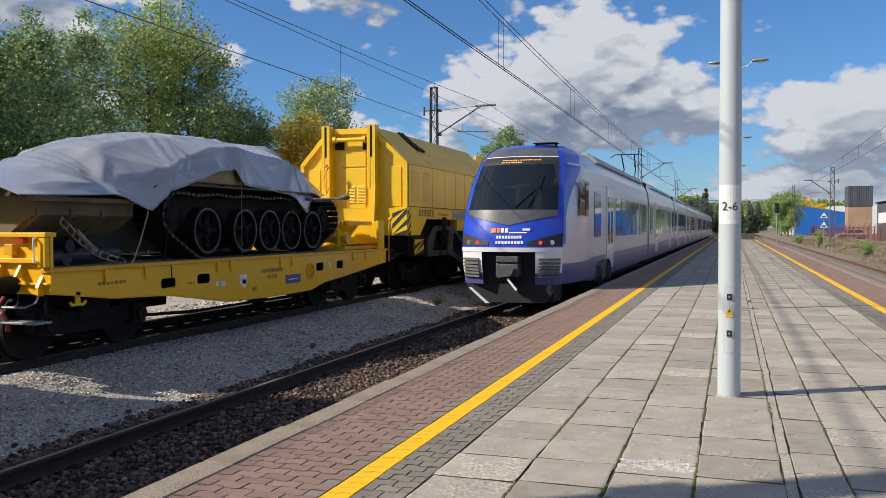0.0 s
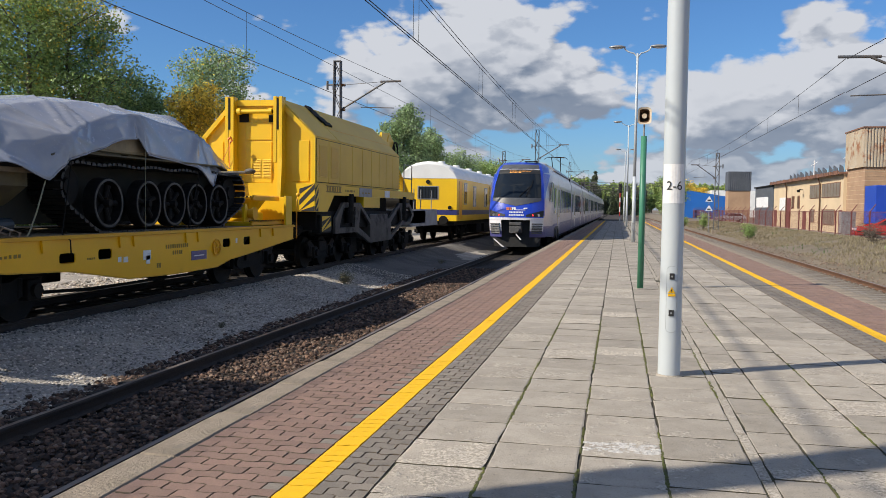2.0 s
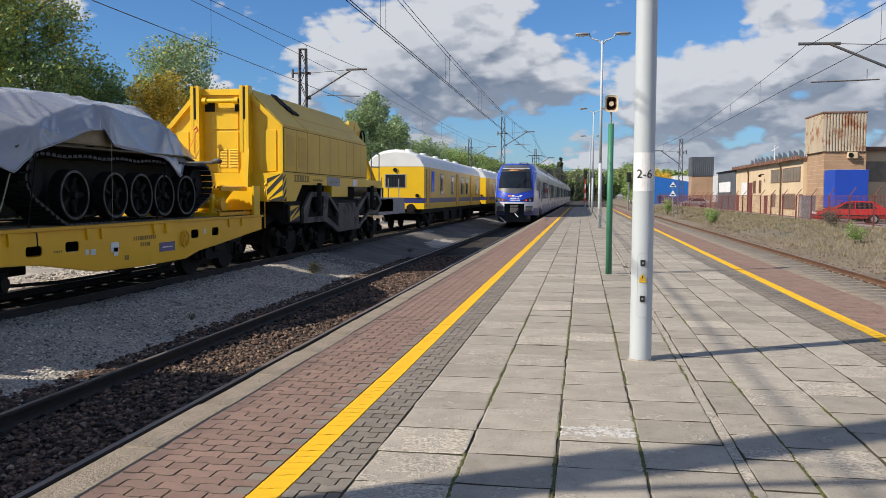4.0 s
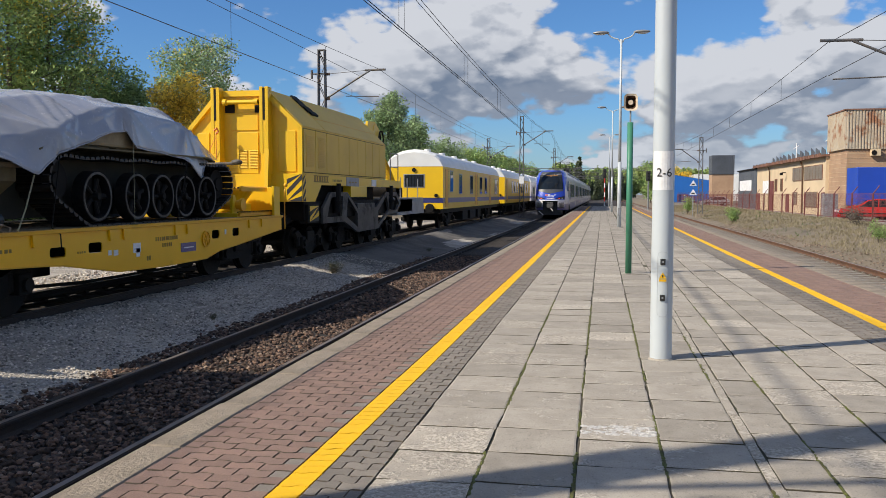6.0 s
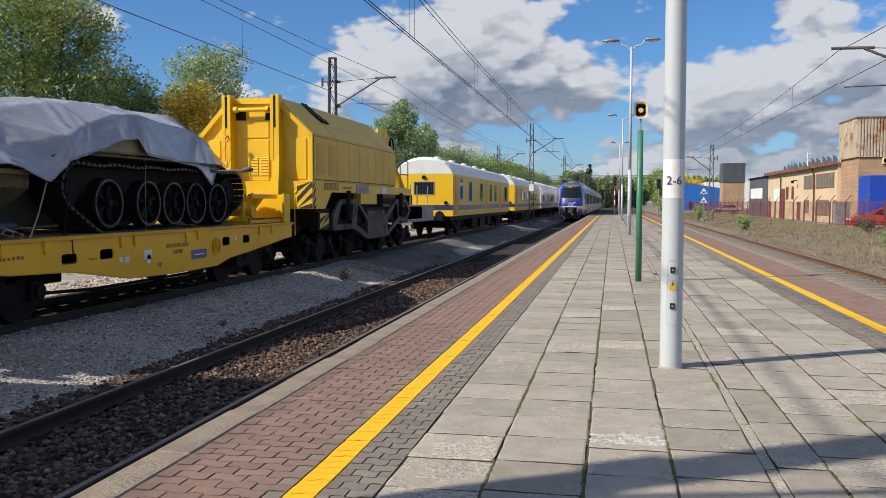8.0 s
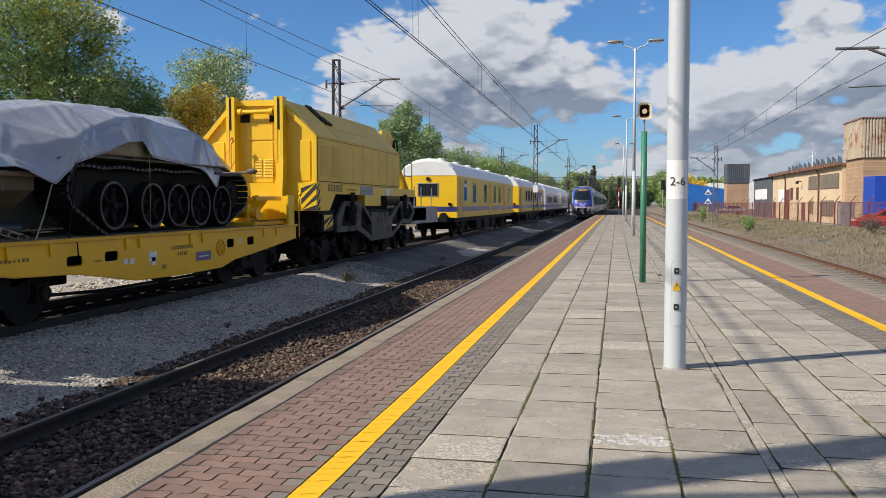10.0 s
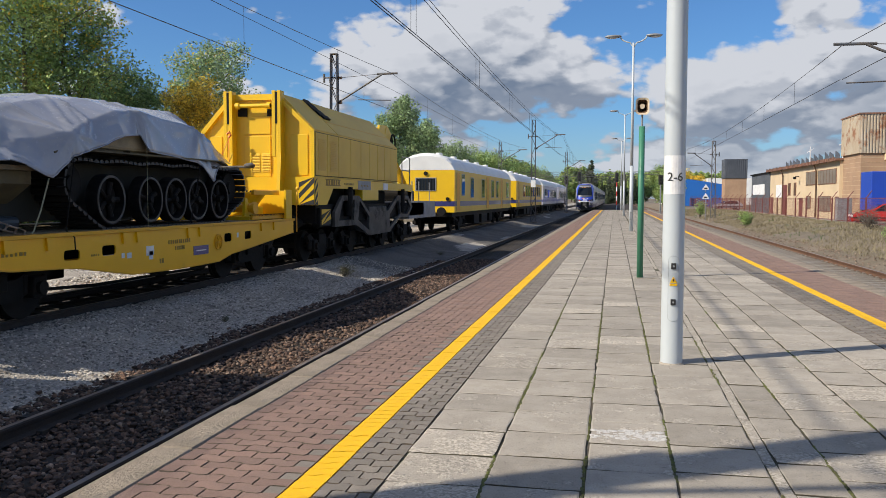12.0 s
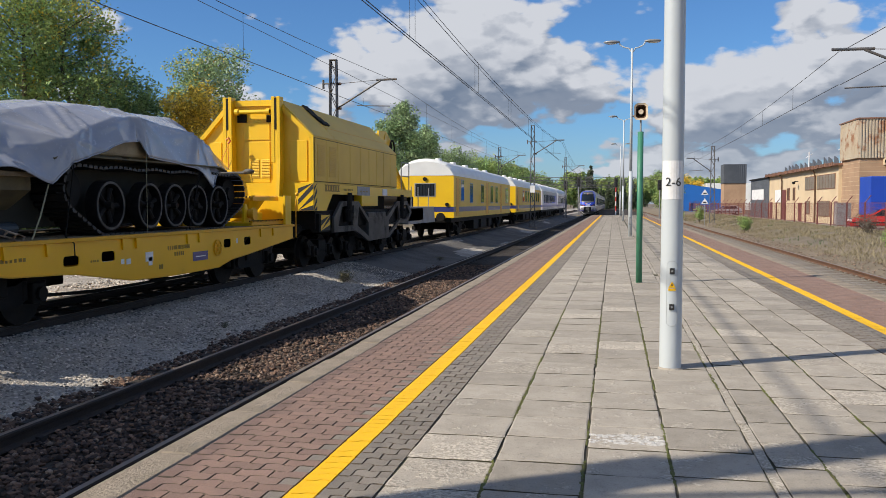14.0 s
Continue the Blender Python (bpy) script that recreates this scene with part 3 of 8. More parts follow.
def stone_shapes(n, r):
    """A few broken stone shapes as lists of corners and faces."""
    out = []
    for k in range(n):
        bm = bmesh.new()
        bmesh.ops.create_icosphere(bm, subdivisions=1, radius=1.0)
        for v in bm.verts:
            v.co *= r.uniform(0.55, 1.3)
            v.co.z *= 0.7
        bm.verts.index_update()
        out.append(([tuple(v.co) for v in bm.verts], [tuple(v.index for v in f.verts) for f in bm.faces]))
        bm.free()
    return out


def scatter_stones(name, spots, sizes, mat, label, category="stones"):
    """Loose stones joined into one mesh."""
    r = random.Random(len(spots))
    shapes = stone_shapes(7, r)
    shapes_np = [(np.array(v), f) for v, f in shapes]
    verts, faces = [], []
    for x, y, z in spots:
        v, f = shapes_np[r.randrange(7)]
        s = r.uniform(*sizes)
        a = r.uniform(0, 6.28)
        c, sn = math.cos(a) * s, math.sin(a) * s
        base = len(verts)
        verts += [(x + px * c - py * sn, y + px * sn + py * c, z + pz * s) for px, py, pz in v]
        faces += [(p + base, q + base, t + base) for p, q, t in f]
    me = bpy.data.meshes.new(name)
    me.from_pydata(verts, [], faces)
    me.materials.append(M[mat])
    return tagged(new(name, me), label, category, kind="stuff")


def build_stones():
    r = random.Random(3)
    spots = []
    for i in range(30000):
        y = 2.8 + 26 * r.random() ** 1.5
        x = r.uniform(-6.1, -3.1) if r.random() < 0.85 else r.gauss(-5.6, 0.22)
        if abs(x - TRACK_A - 0.7535) < 0.09 or abs(x - TRACK_A + 0.7535) < 0.09:
            continue
        z = ground_height(x, y) + r.uniform(0.0, 0.028) + 0.012 * noise.noise((x * 2, y * 2, 6))
        spots.append((x, y, z))
    pale = [q for k, q in enumerate(spots) if k % 9 == 0]
    scatter_stones("pale_track_ballast", pale, (0.016, 0.036), "stone_pale", "loose pale stones among the brown ballast")
    spots = [q for k, q in enumerate(spots) if k % 9]
    scatter_stones("track_ballast", spots, (0.018, 0.044), "stone", "loose broken brown ballast stones between the rails")
    spots = []
    for i in range(26000):
        y = 5.5 + 20 * r.random() ** 1.3
        x = r.uniform(-8.4, -5.75)
        if abs(x + 8.4665) < 0.09:
            continue
        spots.append((x, y, ground_height(x, y) + 0.002))
    scatter_stones("path_gravel", spots, (0.008, 0.026), "gravel_stone", "loose pale grey gravel between the tracks")
    spots = []
    for i in range(9000):
        y = 14 + 30 * r.random()
        x = r.uniform(-16.5, -11.3)
        spots.append((x, y, ground_height(x, y) + 0.004))
    scatter_stones("yard_gravel", spots, (0.015, 0.05), "gravel_stone", "loose sunlit gravel beyond the siding")
    spots = []
    for i in range(5000):
        y = 15 + 45 * r.random() ** 1.2
        x = r.uniform(4.8, 8.4)
        if abs(abs(x - TRACK_C) - 0.7535) < 0.09:
            continue
        spots.append((x, y, ground_height(x, y) + 0.05))
    scatter_stones("far_track_ballast", spots, (0.02, 0.04), "stone_pale", "loose pale ballast along the rusty track")


build_stones()


# the platform: a solid body with a recessed bed, on which the paving lies
COLS = [-1.245, -0.745, -0.25, 0.215, 0.70, 0.765, 1.04, 1.505, 1.97, 2.44]
LINE_L, LINE_R = (-1.684, -1.525), (2.83, 2.99)
bm = bmesh.new()
prism(bm, [(EDGE_L + 0.10, -0.85), (EDGE_R - 0.10, -0.85), (EDGE_R - 0.10, -0.009), (EDGE_L + 0.10, -0.009)], "y", -14, PLAT_END)
platform = solid("platform", bm, "joint", "long island platform paved with concrete slabs and pavers", "platform", kind="structure")


def edge_stones(name, xo, xi):
    """Concrete edge slabs, one metre long, overhanging the platform wall."""
    a, b = min(xo, xi), max(xo, xi)
    root = thing(name, pose(0, 0, 0), "weathered concrete platform edge slabs", "platform edge", kind="structure")
    meshes = []
    for k in range(4):
        bm = bmesh.new()
        box(bm, a, b, 0.004, 0.996, -0.16, 0.002)
        bmesh.ops.bevel(bm, geom=bm.edges[:], offset=0.012, segments=1, affect="EDGES")
        for v in bm.verts:
            v.co.x += 0.006 * noise.noise((v.co.x * 9, v.co.y * 5, k * 3.3))
            v.co.z += 0.004 * noise.noise((v.co.y * 4, k * 2.0, 1))
        meshes.append(finish(bm, "edge_slab", "edge"))
    for i in range(-14, int(PLAT_END)):
        ob = new("edge_slab", meshes[rng.randrange(4)])
        ob.parent = root
        ob.location = (rng.uniform(-0.006, 0.006), i + 0.3, rng.uniform(-0.004, 0.004))
    bm = bmesh.new()
    xw = xo + (0.12 if xi > xo else -0.12)
    box(bm, min(xw, xi), max(xw, xi), -14, PLAT_END, -0.86, -0.17)
    part("edge_wall", bm, "plat_side", root, "stained concrete platform wall")


edge_stones("platform_edge_left", EDGE_L, -2.455)
edge_stones("platform_edge_right", EDGE_R, EDGE_R - 0.27)


# ---- paving in pieces ----
def paver_outline(w, d, mirror):
    """A zigzag concrete paver: its long edges step up or down at the middle."""
    k, s, g = 0.011 * mirror, 0.018, 0.0028
    w, d = w / 2 - g, d / 2 - g
    low = [(-w, -d), (-w + s, -d - k), (-s, -d - k), (s, -d + k), (w - s, -d + k), (w, -d)]
    return low + [(x, y + 2 * d) for x, y in low[::-1]]


def paver_mesh(w, d, mat, mirror=1, half=False):
    bm = bmesh.new()
    g = 0.0035
    out = paver_outline(w, d, mirror) if not half else [(-w / 4 + g, -d / 2 + g), (w / 4 - g, -d / 2 + g), (w / 4 - g, d / 2 - g), (-w / 4 + g, d / 2 - g)]
    top = [bm.verts.new((x * 0.97, y * 0.97, 0.0)) for x, y in out]
    low = [bm.verts.new((x, y, -0.034)) for x, y in out]
    bm.faces.new(top)
    for i in range(len(out)):
        bm.faces.new((low[i], low[(i + 1) % len(out)], top[(i + 1) % len(out)], top[i])).material_index = 1
    return finish(bm, "paver", [mat, mat if mat == "paver_yellow" else "paver_joint"])


def paving(name, x0, x1, n, d, mat, far_mat, label, y0, y_piece, y1, border=0):
    """Rows of pavers from y0 on, every second row shifted by half: single pieces up to y_piece, then joined ones up to y1."""
    root = thing(name, pose(0, 0, 0), label, "paving", kind="structure")
    w = (x1 - x0) / n
    kinds = [paver_mesh(w, d, mat, 1), paver_mesh(w, d, mat, -1), paver_mesh(w, d, mat, 1, True), paver_mesh(w, d, "paver_grey", 1, True)]
    plain = [([tuple(v.co) for v in me.vertices], [tuple(p.vertices) for p in me.polygons]) for me in kinds]
    verts, faces = [], []
    for j in range(int((y1 - y0) / d)):
        y = y0 + (j + 0.5) * d
        if j % 2 == 0 or n == 1:
            row = [(x0 + (i + 0.5) * w, 0) for i in range(n)]
        else:
            row = [(x0 + (i + 1.0) * w, 1) for i in range(n - 1)] + [(x0 + w / 4, 3 if border < 0 else 2), (x1 - w / 4, 3 if border > 0 else 2)]
        for x, kind in row:
            z = 0.004 * noise.noise((x * 1.3, y * 1.3, 4)) + rng.uniform(-0.0015, 0.0015)
            if 2.2 < y < y_piece:
                ob = new("paver", kinds[kind])
                ob.parent = root
                ob.location = (x, y, z)
            else:
                b = len(verts)
                verts += [(vx + x, vy + y, vz + z) for vx, vy, vz in plain[kind][0]]
                faces += [tuple(q + b for q in f) for f in plain[kind][1]]
    rest = bpy.data.meshes.new("paver_row")
    rest.from_pydata(verts, [], faces)
    rest.materials.append(M[far_mat])
    ob = new("paver_row", rest)
    ob.parent = root
    ob["kind"] = "stuff"
    return root


def build_paving():
    paving("paving_red_left", -2.455, LINE_L[0], 4, 0.105, "paver_red", "paver_red_far", "dull red concrete pavers along the platform edge", -13.2, 9.8, PLAT_END, 1)
    paving("paving_line_left", LINE_L[0], LINE_L[1], 1, 0.105, "paver_yellow", "paver_yellow", "bright yellow painted safety line on pavers", -13.2, 26.0, PLAT_END)
    paving("paving_grey_left", LINE_L[1], COLS[0], 2, 0.105, "paver_grey", "paver_grey_far", "grey concrete pavers beside the yellow line", -13.2, 16.0, PLAT_END)
    paving("paving_grey_right", COLS[-1], LINE_R[0], 2, 0.105, "paver_grey", "paver_grey_far", "grey concrete pavers beside the yellow line", -13.2, 16.0, PLAT_END)
    paving("paving_line_right", LINE_R[0], LINE_R[1], 1, 0.105, "paver_yellow", "paver_yellow", "bright yellow painted safety line on pavers", -13.2, 26.0, PLAT_END)
    paving("paving_red_right", LINE_R[1], EDGE_R - 0.27, 4, 0.105, "paver_red", "paver_red_far", "dull red concrete pavers along the platform edge", -13.2, 9.8, PLAT_END, -1)


def slab_mesh(w, d, k, mat, rough=0.0):
    bm = bmesh.new()
    steps = (0.0, 0.022, 0.22, 0.5, 0.78, 0.978, 1.0)
    n = 6
    jx, jy = 0.0065, 0.006
    grid = []
    for j in range(n + 1):
        row = []
        for i in range(n + 1):
            u, v = steps[i], steps[j]
            x, y = jx + (w - 2 * jx) * u, jy + (d - 2 * jy) * v
            edge = min(u, v, 1 - u, 1 - v)
            if edge == 0:
                x += 0.008 * noise.noise((u * 3.3, v * 3.3, k * 1.7))
                y += 0.006 * noise.noise((u * 3.3, v * 3.3, k * 1.7 + 40))
            z = rough * noise.noise((u * 6, v * 6, k * 2.1)) - (0.003 if edge == 0 else 0)
            row.append(bm.verts.new((x, y, z)))
        grid.append(row)
    for j in range(n):
        for i in range(n):
            bm.faces.new((grid[j][i], grid[j][i + 1], grid[j + 1][i + 1], grid[j + 1][i]))
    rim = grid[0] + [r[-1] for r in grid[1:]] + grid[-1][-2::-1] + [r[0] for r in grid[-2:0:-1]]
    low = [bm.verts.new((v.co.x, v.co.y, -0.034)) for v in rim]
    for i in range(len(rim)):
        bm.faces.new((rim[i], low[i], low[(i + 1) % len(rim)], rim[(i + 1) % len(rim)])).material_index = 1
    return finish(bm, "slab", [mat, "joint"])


def build_slabs():
    r = random.Random(12)
    root = thing("paving_slabs", pose(0, 0, 0), "weathered square concrete slabs with mossy joints", "paving", kind="structure")
    d = 0.499
    verts, faces = [], []
    for c in range(len(COLS) - 1):
        x0, w = COLS[c], COLS[c + 1] - COLS[c]
        if w < 0.1:
            continue
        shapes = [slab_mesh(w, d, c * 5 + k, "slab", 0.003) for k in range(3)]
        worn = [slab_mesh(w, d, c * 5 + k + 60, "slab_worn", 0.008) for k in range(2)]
        off = (-0.19, -0.15, -0.30, -0.252, -0.10, 0.0, -0.22, -0.33, -0.12)[c]
        y = 2.2 + off - 31 * (d + 0.001)
        j = 0
        while y < PLAT_END - 0.5:
            z = r.uniform(-0.003, 0.003)
            tilt = (r.uniform(-0.25, 0.25), r.uniform(-0.25, 0.25))
            if 1.6 < y < 21:
                bad = r.random() < (0.42 if c == 0 else 0.14)
                ob = new("slab", (worn if bad else shapes)[r.randrange(2)] if bad else shapes[r.randrange(3)])
                ob.parent = root
                ob.matrix_basis = pose(x0 + r.uniform(-0.004, 0.004), y, z, tilt[0], tilt[1], r.uniform(-0.3, 0.3))
            else:
                b = len(verts)
                verts += [(x0 + 0.008, y + 0.006, z), (x0 + w - 0.008, y + 0.006, z), (x0 + w - 0.008, y + d - 0.006, z), (x0 + 0.008, y + d - 0.006, z)]
                faces.append((b, b + 1, b + 2, b + 3))
            y += d + r.uniform(-0.001, 0.003)
            j += 1
    rest = bpy.data.meshes.new("slab_row")
    rest.from_pydata(verts, [], faces)
    rest.materials.append(M["slab_far"])
    ob = new("slab_row", rest)
    ob.parent = root
    ob["kind"] = "stuff"
    # the mortar strip, the cable joint and the white mortar patch
    bm = bmesh.new()
    y = 2.0
    while y < 40:
        ln = r.uniform(0.15, 0.7)
        if r.random() < 0.93:
            wob = r.uniform(-0.006, 0.006)
            box(bm, COLS[4] + 0.004 + wob, COLS[5] - 0.004 + wob, y, y + ln - 0.012, -0.02, r.uniform(-0.004, 0.002))
        y += ln
    part("mortar_strip", bm, "slab_worn", root, "crumbling mortar strip between slabs")
    bm = bmesh.new()
    for i in range(150):
        u, v = r.random(), r.random() ** 1.0
        x, y = -0.225 + 0.42 * u, 5.0 + 0.195 * v + 0.02 * u
        s = r.uniform(0.008, 0.032)
        bmesh.ops.create_icosphere(bm, subdivisions=1, radius=s, matrix=Matrix.Translation((x, y, 0.001)) @ Matrix.Diagonal((1, 1, 0.16, 1)))
    part("mortar_patch", bm, "mortar", root, "white mortar smear on a slab")
    # moss in the long joints
    bm = bmesh.new()
    for c in (1, 2, 3, 4, 6, 7):
        for i in range(800):
            y = 2.6 + 9 * r.random() ** 1.5
            if noise.noise((c * 7.1, y * 0.9, 0)) < (-0.15 if c in (1, 2, 3) else 0.1):
                continue
            s = r.uniform(0.004, 0.011)
            bmesh.ops.create_icosphere(bm, subdivisions=1, radius=s, matrix=Matrix.Translation((COLS[c] + r.gauss(0, 0.004), y, -0.004)) @ Matrix.Diagonal((1, 2.4, 0.7, 1)))
    part("moss_tufts", bm, "moss", root, "low green moss in the joints")["kind"] = "stuff"




# ---- the work train on the siding ----
def thing_part(name, parent, label):
    """An empty part that holds pieces."""
    ob = new(name)
    ob.empty_display_size = 0.1
    ob.parent = parent
    ob["label"] = label
    return ob


def wpart(name, bm, mat, parent, label="", smooth=False):
    """A part whose bmesh is given in the place's own coordinates."""
    top = parent
    while top.parent:
        top = top.parent
    bm.transform(top.matrix_basis.inverted())
    return part(name, bm, mat, parent, label, smooth)


def rounded(cy, cz, w, h, r=0.05, n=4):
    out = []
    for sy, sz, a0 in ((1, 1, 0), (-1, 1, 90), (-1, -1, 180), (1, -1, 270)):
        for k in range(n + 1):
            a = radians(a0 + 90 * k / n)
            out.append((cy + sy * (w / 2 - r) + r * math.cos(a), cz + sz * (h / 2 - r) + r * math.sin(a)))
    return out


def holed_plate(bm, outline, holes, x0, x1):
    """A plate across x with openings that go through it."""
    start = []
    for loop in [outline] + holes:
        vs = [bm.verts.new((x0, y, z)) for y, z in loop]
        start += [bm.edges.new((vs[i], vs[(i + 1) % len(vs)])) for i in range(len(vs))]
    r = bmesh.ops.triangle_fill(bm, edges=start, use_beauty=True)
    fs = [g for g in r["geom"] if isinstance(g, bmesh.types.BMFace)]
    e = bmesh.ops.extrude_face_region(bm, geom=fs)
    bmesh.ops.translate(bm, verts=[g for g in e["geom"] if isinstance(g, bmesh.types.BMVert)], vec=(x1 - x0, 0, 0))
    return bm


def wheelset(root, xc, y, zr, r=0.46, mat="dark"):
    bm = bmesh.new()
    tube(bm, (xc - 1.0, y, zr + r), (xc + 1.0, y, zr + r), 0.08, seg=10)
    for s in (-1, 1):
        x = xc + 0.7535 * s
        tube(bm, (x - 0.066, y, zr + r), (x + 0.066, y, zr + r), r, seg=28)
        tube(bm, (x - 0.066 * s - 0.02 * s, y, zr + r), (x - 0.04 * s, y, zr + r), r + 0.03, seg=28)
    wpart("wheelset", bm, mat, root, smooth=False)


def bogie(root, xc, yc, zr, base=1.8, r=0.46, mat="black", axles=2):
    """A freight bogie: wheelsets, side frames, axle boxes, springs and bolster."""
    ys = [yc - base / 2 + base * k / (axles - 1) for k in range(axles)]
    for y in ys:
        wheelset(root, xc, y, zr, r)
    for s in (-1, 1):
        x = xc + 1.0 * s
        bm = bmesh.new()
        prism(bm, [(ys[0] - 0.45, zr + r + 0.28), (ys[0] - 0.25, zr + r + 0.36), (yc - 0.5, zr + r + 0.14), (yc + 0.5, zr + r + 0.14), (ys[-1] + 0.25, zr + r + 0.36), (ys[-1] + 0.45, zr + r + 0.28),
                   (ys[-1] + 0.3, zr + r + 0.12), (yc + 0.55, zr + r - 0.16), (yc - 0.55, zr + r - 0.16), (ys[0] - 0.3, zr + r + 0.12)], "x", x - 0.05, x + 0.05)
        wpart("side_frame", bm, mat, root)
        for y in ys:
            bm = bmesh.new()
            box(bm, x - 0.1, x + 0.14, y - 0.14, y + 0.14, zr + r - 0.14, zr + r + 0.16, 0.02)
            tube(bm, (x + 0.1 * s, y, zr + r), (x + 0.2 * s, y, zr + r), 0.1, seg=14)
            for o in (-0.2, 0.2):
                tube(bm, (x, y + o, zr + r - 0.08), (x, y + o, zr + r + 0.18), 0.075, seg=12)
            wpart("axle_box", bm, "dark", root)
    bm = bmesh.new()
    box(bm, xc - 1.1, xc + 1.1, yc - 0.3, yc + 0.3, zr + r + 0.0, zr + r + 0.3, 0.02)
    wpart("bolster", bm, mat, root)


def buffer_pair(root, xc, y, z, sgn, mat="dark"):
    for s in (-1, 1):
        bm = bmesh.new()
        tube(bm, (xc + 0.875 * s, y, z), (xc + 0.875 * s, y + 0.42 * sgn, z), 0.12, 0.10, seg=16)
        tube(bm, (xc + 0.875 * s, y + 0.42 * sgn, z), (xc + 0.875 * s, y + 0.58 * sgn, z), 0.075, seg=12)
        tube(bm, (xc + 0.875 * s, y + 0.58 * sgn, z), (xc + 0.875 * s, y + 0.62 * sgn, z), 0.225, 0.2, seg=24)
        wpart("buffer", bm, mat, root, "black steel buffer")
    bm = bmesh.new()
    pipe(bm, [(xc, y, z + 0.02), (xc, y + 0.35 * sgn, z + 0.02), (xc, y + 0.42 * sgn, z + 0.1), (xc, y + 0.5 * sgn, z + 0.02)], 0.035)
    wpart("coupling_hook", bm, mat, root)


def build_flat_wagon():
    X, XF = -7.78, -10.66
    root = thing("flat_wagon", pose(TRACK_B, 13.8, RAIL_B), "yellow well-type flat wagon with pierced side beams on the siding", "flat wagon")
    holes = [rounded(10.85, 0.60, 0.37, 0.15), rounded(11.77, 0.615, 0.36, 0.16), rounded(15.92, 0.63, 0.34, 0.17), rounded(16.88, 0.64, 0.34, 0.17)]
    low = [(8.48, 0.61), (9.6, 0.47), (10.6, 0.43), (11.0, 0.40), (12.43, 0.19), (13.9, 0.16), (15.5, 0.18), (16.1, 0.30), (16.9, 0.36), (19.5, 0.60)]
    outline = [(8.48, 0.90), (19.5, 0.90)] + low[::-1]
    for x0, x1 in ((X - 0.02, X), (XF, XF + 0.02)):
        bm = bmesh.new()
        holed_plate(bm, outline, holes, x0, x1)
        wpart("side_beam", bm, "wagon_yellow", root, "yellow side beam with oval openings and a rust-streaked lower edge")
    for x in (X, XF):
        bm = bmesh.new()
        box(bm, x - 0.10, x + 0.045, 8.4, 19.52, 0.875, 0.93, 0.008)
        wpart("top_flange", bm, "yellow_worn", root, "scuffed yellow top flange")
        for (ya, za), (yb, zb) in zip(low, low[1:]):
            bm = bmesh.new()
            prism(bm, [(ya, za - 0.012), (yb, zb - 0.012), (yb, zb + 0.006), (ya, za + 0.006)], "x", x - 0.06, x + 0.012)
            wpart("bottom_flange", bm, "yellow_worn", root)
    for y in (9.5, 10.35, 12.2, 12.6, 14.3, 14.75, 17.6, 18.3):
        bm = bmesh.new()
        prism(bm, [(y - 0.09, 0.875), (y + 0.09, 0.875), (y + 0.07, 0.70), (y - 0.07, 0.70)], "x", X, X + 0.035)
        wpart("stake_pocket", bm, "wagon_yellow", root)
    # planked deck
    bm = bmesh.new()
    box(bm, XF + 0.03, X - 0.03, 8.5, 19.45, 0.80, 0.895)
    wpart("deck_frame", bm, "dark", root)
    y, planks = 8.52, []
    bmp = bmesh.new()
    box(bmp, XF + 0.11, X - 0.11, 0.004, 0.216, 0.897, 0.932)
    bmp.transform(root.matrix_basis.inverted())
    me = finish(bmp, "deck_plank", "plank")
    while y < 17.4:
        ob = new("deck_plank", me)
        ob.parent = root
        ob.location = (0, y, rng.uniform(-0.003, 0.003))
        y += 0.22
    # centre sill and brake gear below
    bm = bmesh.new()
    box(bm, TRACK_B - 0.35, TRACK_B + 0.35, 8.5, 19.6, 0.42, 0.8)
    box(bm, TRACK_B - 1.1, TRACK_B - 0.5, 12.4, 13.4, 0.0, 0.4, 0.03)
    tube(bm, (TRACK_B + 0.75, 13.9, 0.22), (TRACK_B + 0.75, 14.9, 0.22), 0.17, seg=16)
    pipe(bm, [(TRACK_B + 0.9, 10.6, 0.1), (TRACK_B + 0.9, 12.2, 0.02), (TRACK_B + 0.9, 15.6, 0.02), (TRACK_B + 0.9, 17.0, 0.15)], 0.03)
    wpart("centre_sill", bm, "black", root)
    bogie(root, TRACK_B, 9.65, RAIL_B, 1.8)
    bogie(root, TRACK_B, 17.9, RAIL_B, 1.8)
    # raised headstock across the end, with a framed recess, gussets, hand rails, steps and hoses
    E = 8.42
    bm = bmesh.new()
    box(bm, XF, X + 0.04, E, E + 0.05, 0.60, 1.36)
    wpart("headstock", bm, "wagon_yellow", root, "raised yellow headstock across the wagon end")
    bm = bmesh.new()
    box(bm, XF, X + 0.045, E - 0.09, E + 0.10, 1.33, 1.39, 0.008)
    wpart("headstock_rim", bm, "wagon_yellow", root)
    bm = bmesh.new()
    box(bm, XF, X - 0.06, E - 0.06, E - 0.001, 1.00, 1.06, 0.006)
    wpart("headstock_rib", bm, "wagon_yellow", root)
    bm = bmesh.new()
    box(bm, XF, X + 0.02, E - 0.035, E - 0.001, 0.72, 0.75, 0.006)
    wpart("headstock_rib", bm, "wagon_yellow", root)
    for x in (X - 0.03, XF + 0.03):
        bm = bmesh.new()
        box(bm, x - 0.06, x + 0.06, E - 0.08, E - 0.001, 0.95, 1.33, 0.008)
        wpart("corner_post", bm, "wagon_yellow", root)
    for x in (-8.19, -8.52, -9.0, -9.4, -9.9, -10.25):
        bm = bmesh.new()
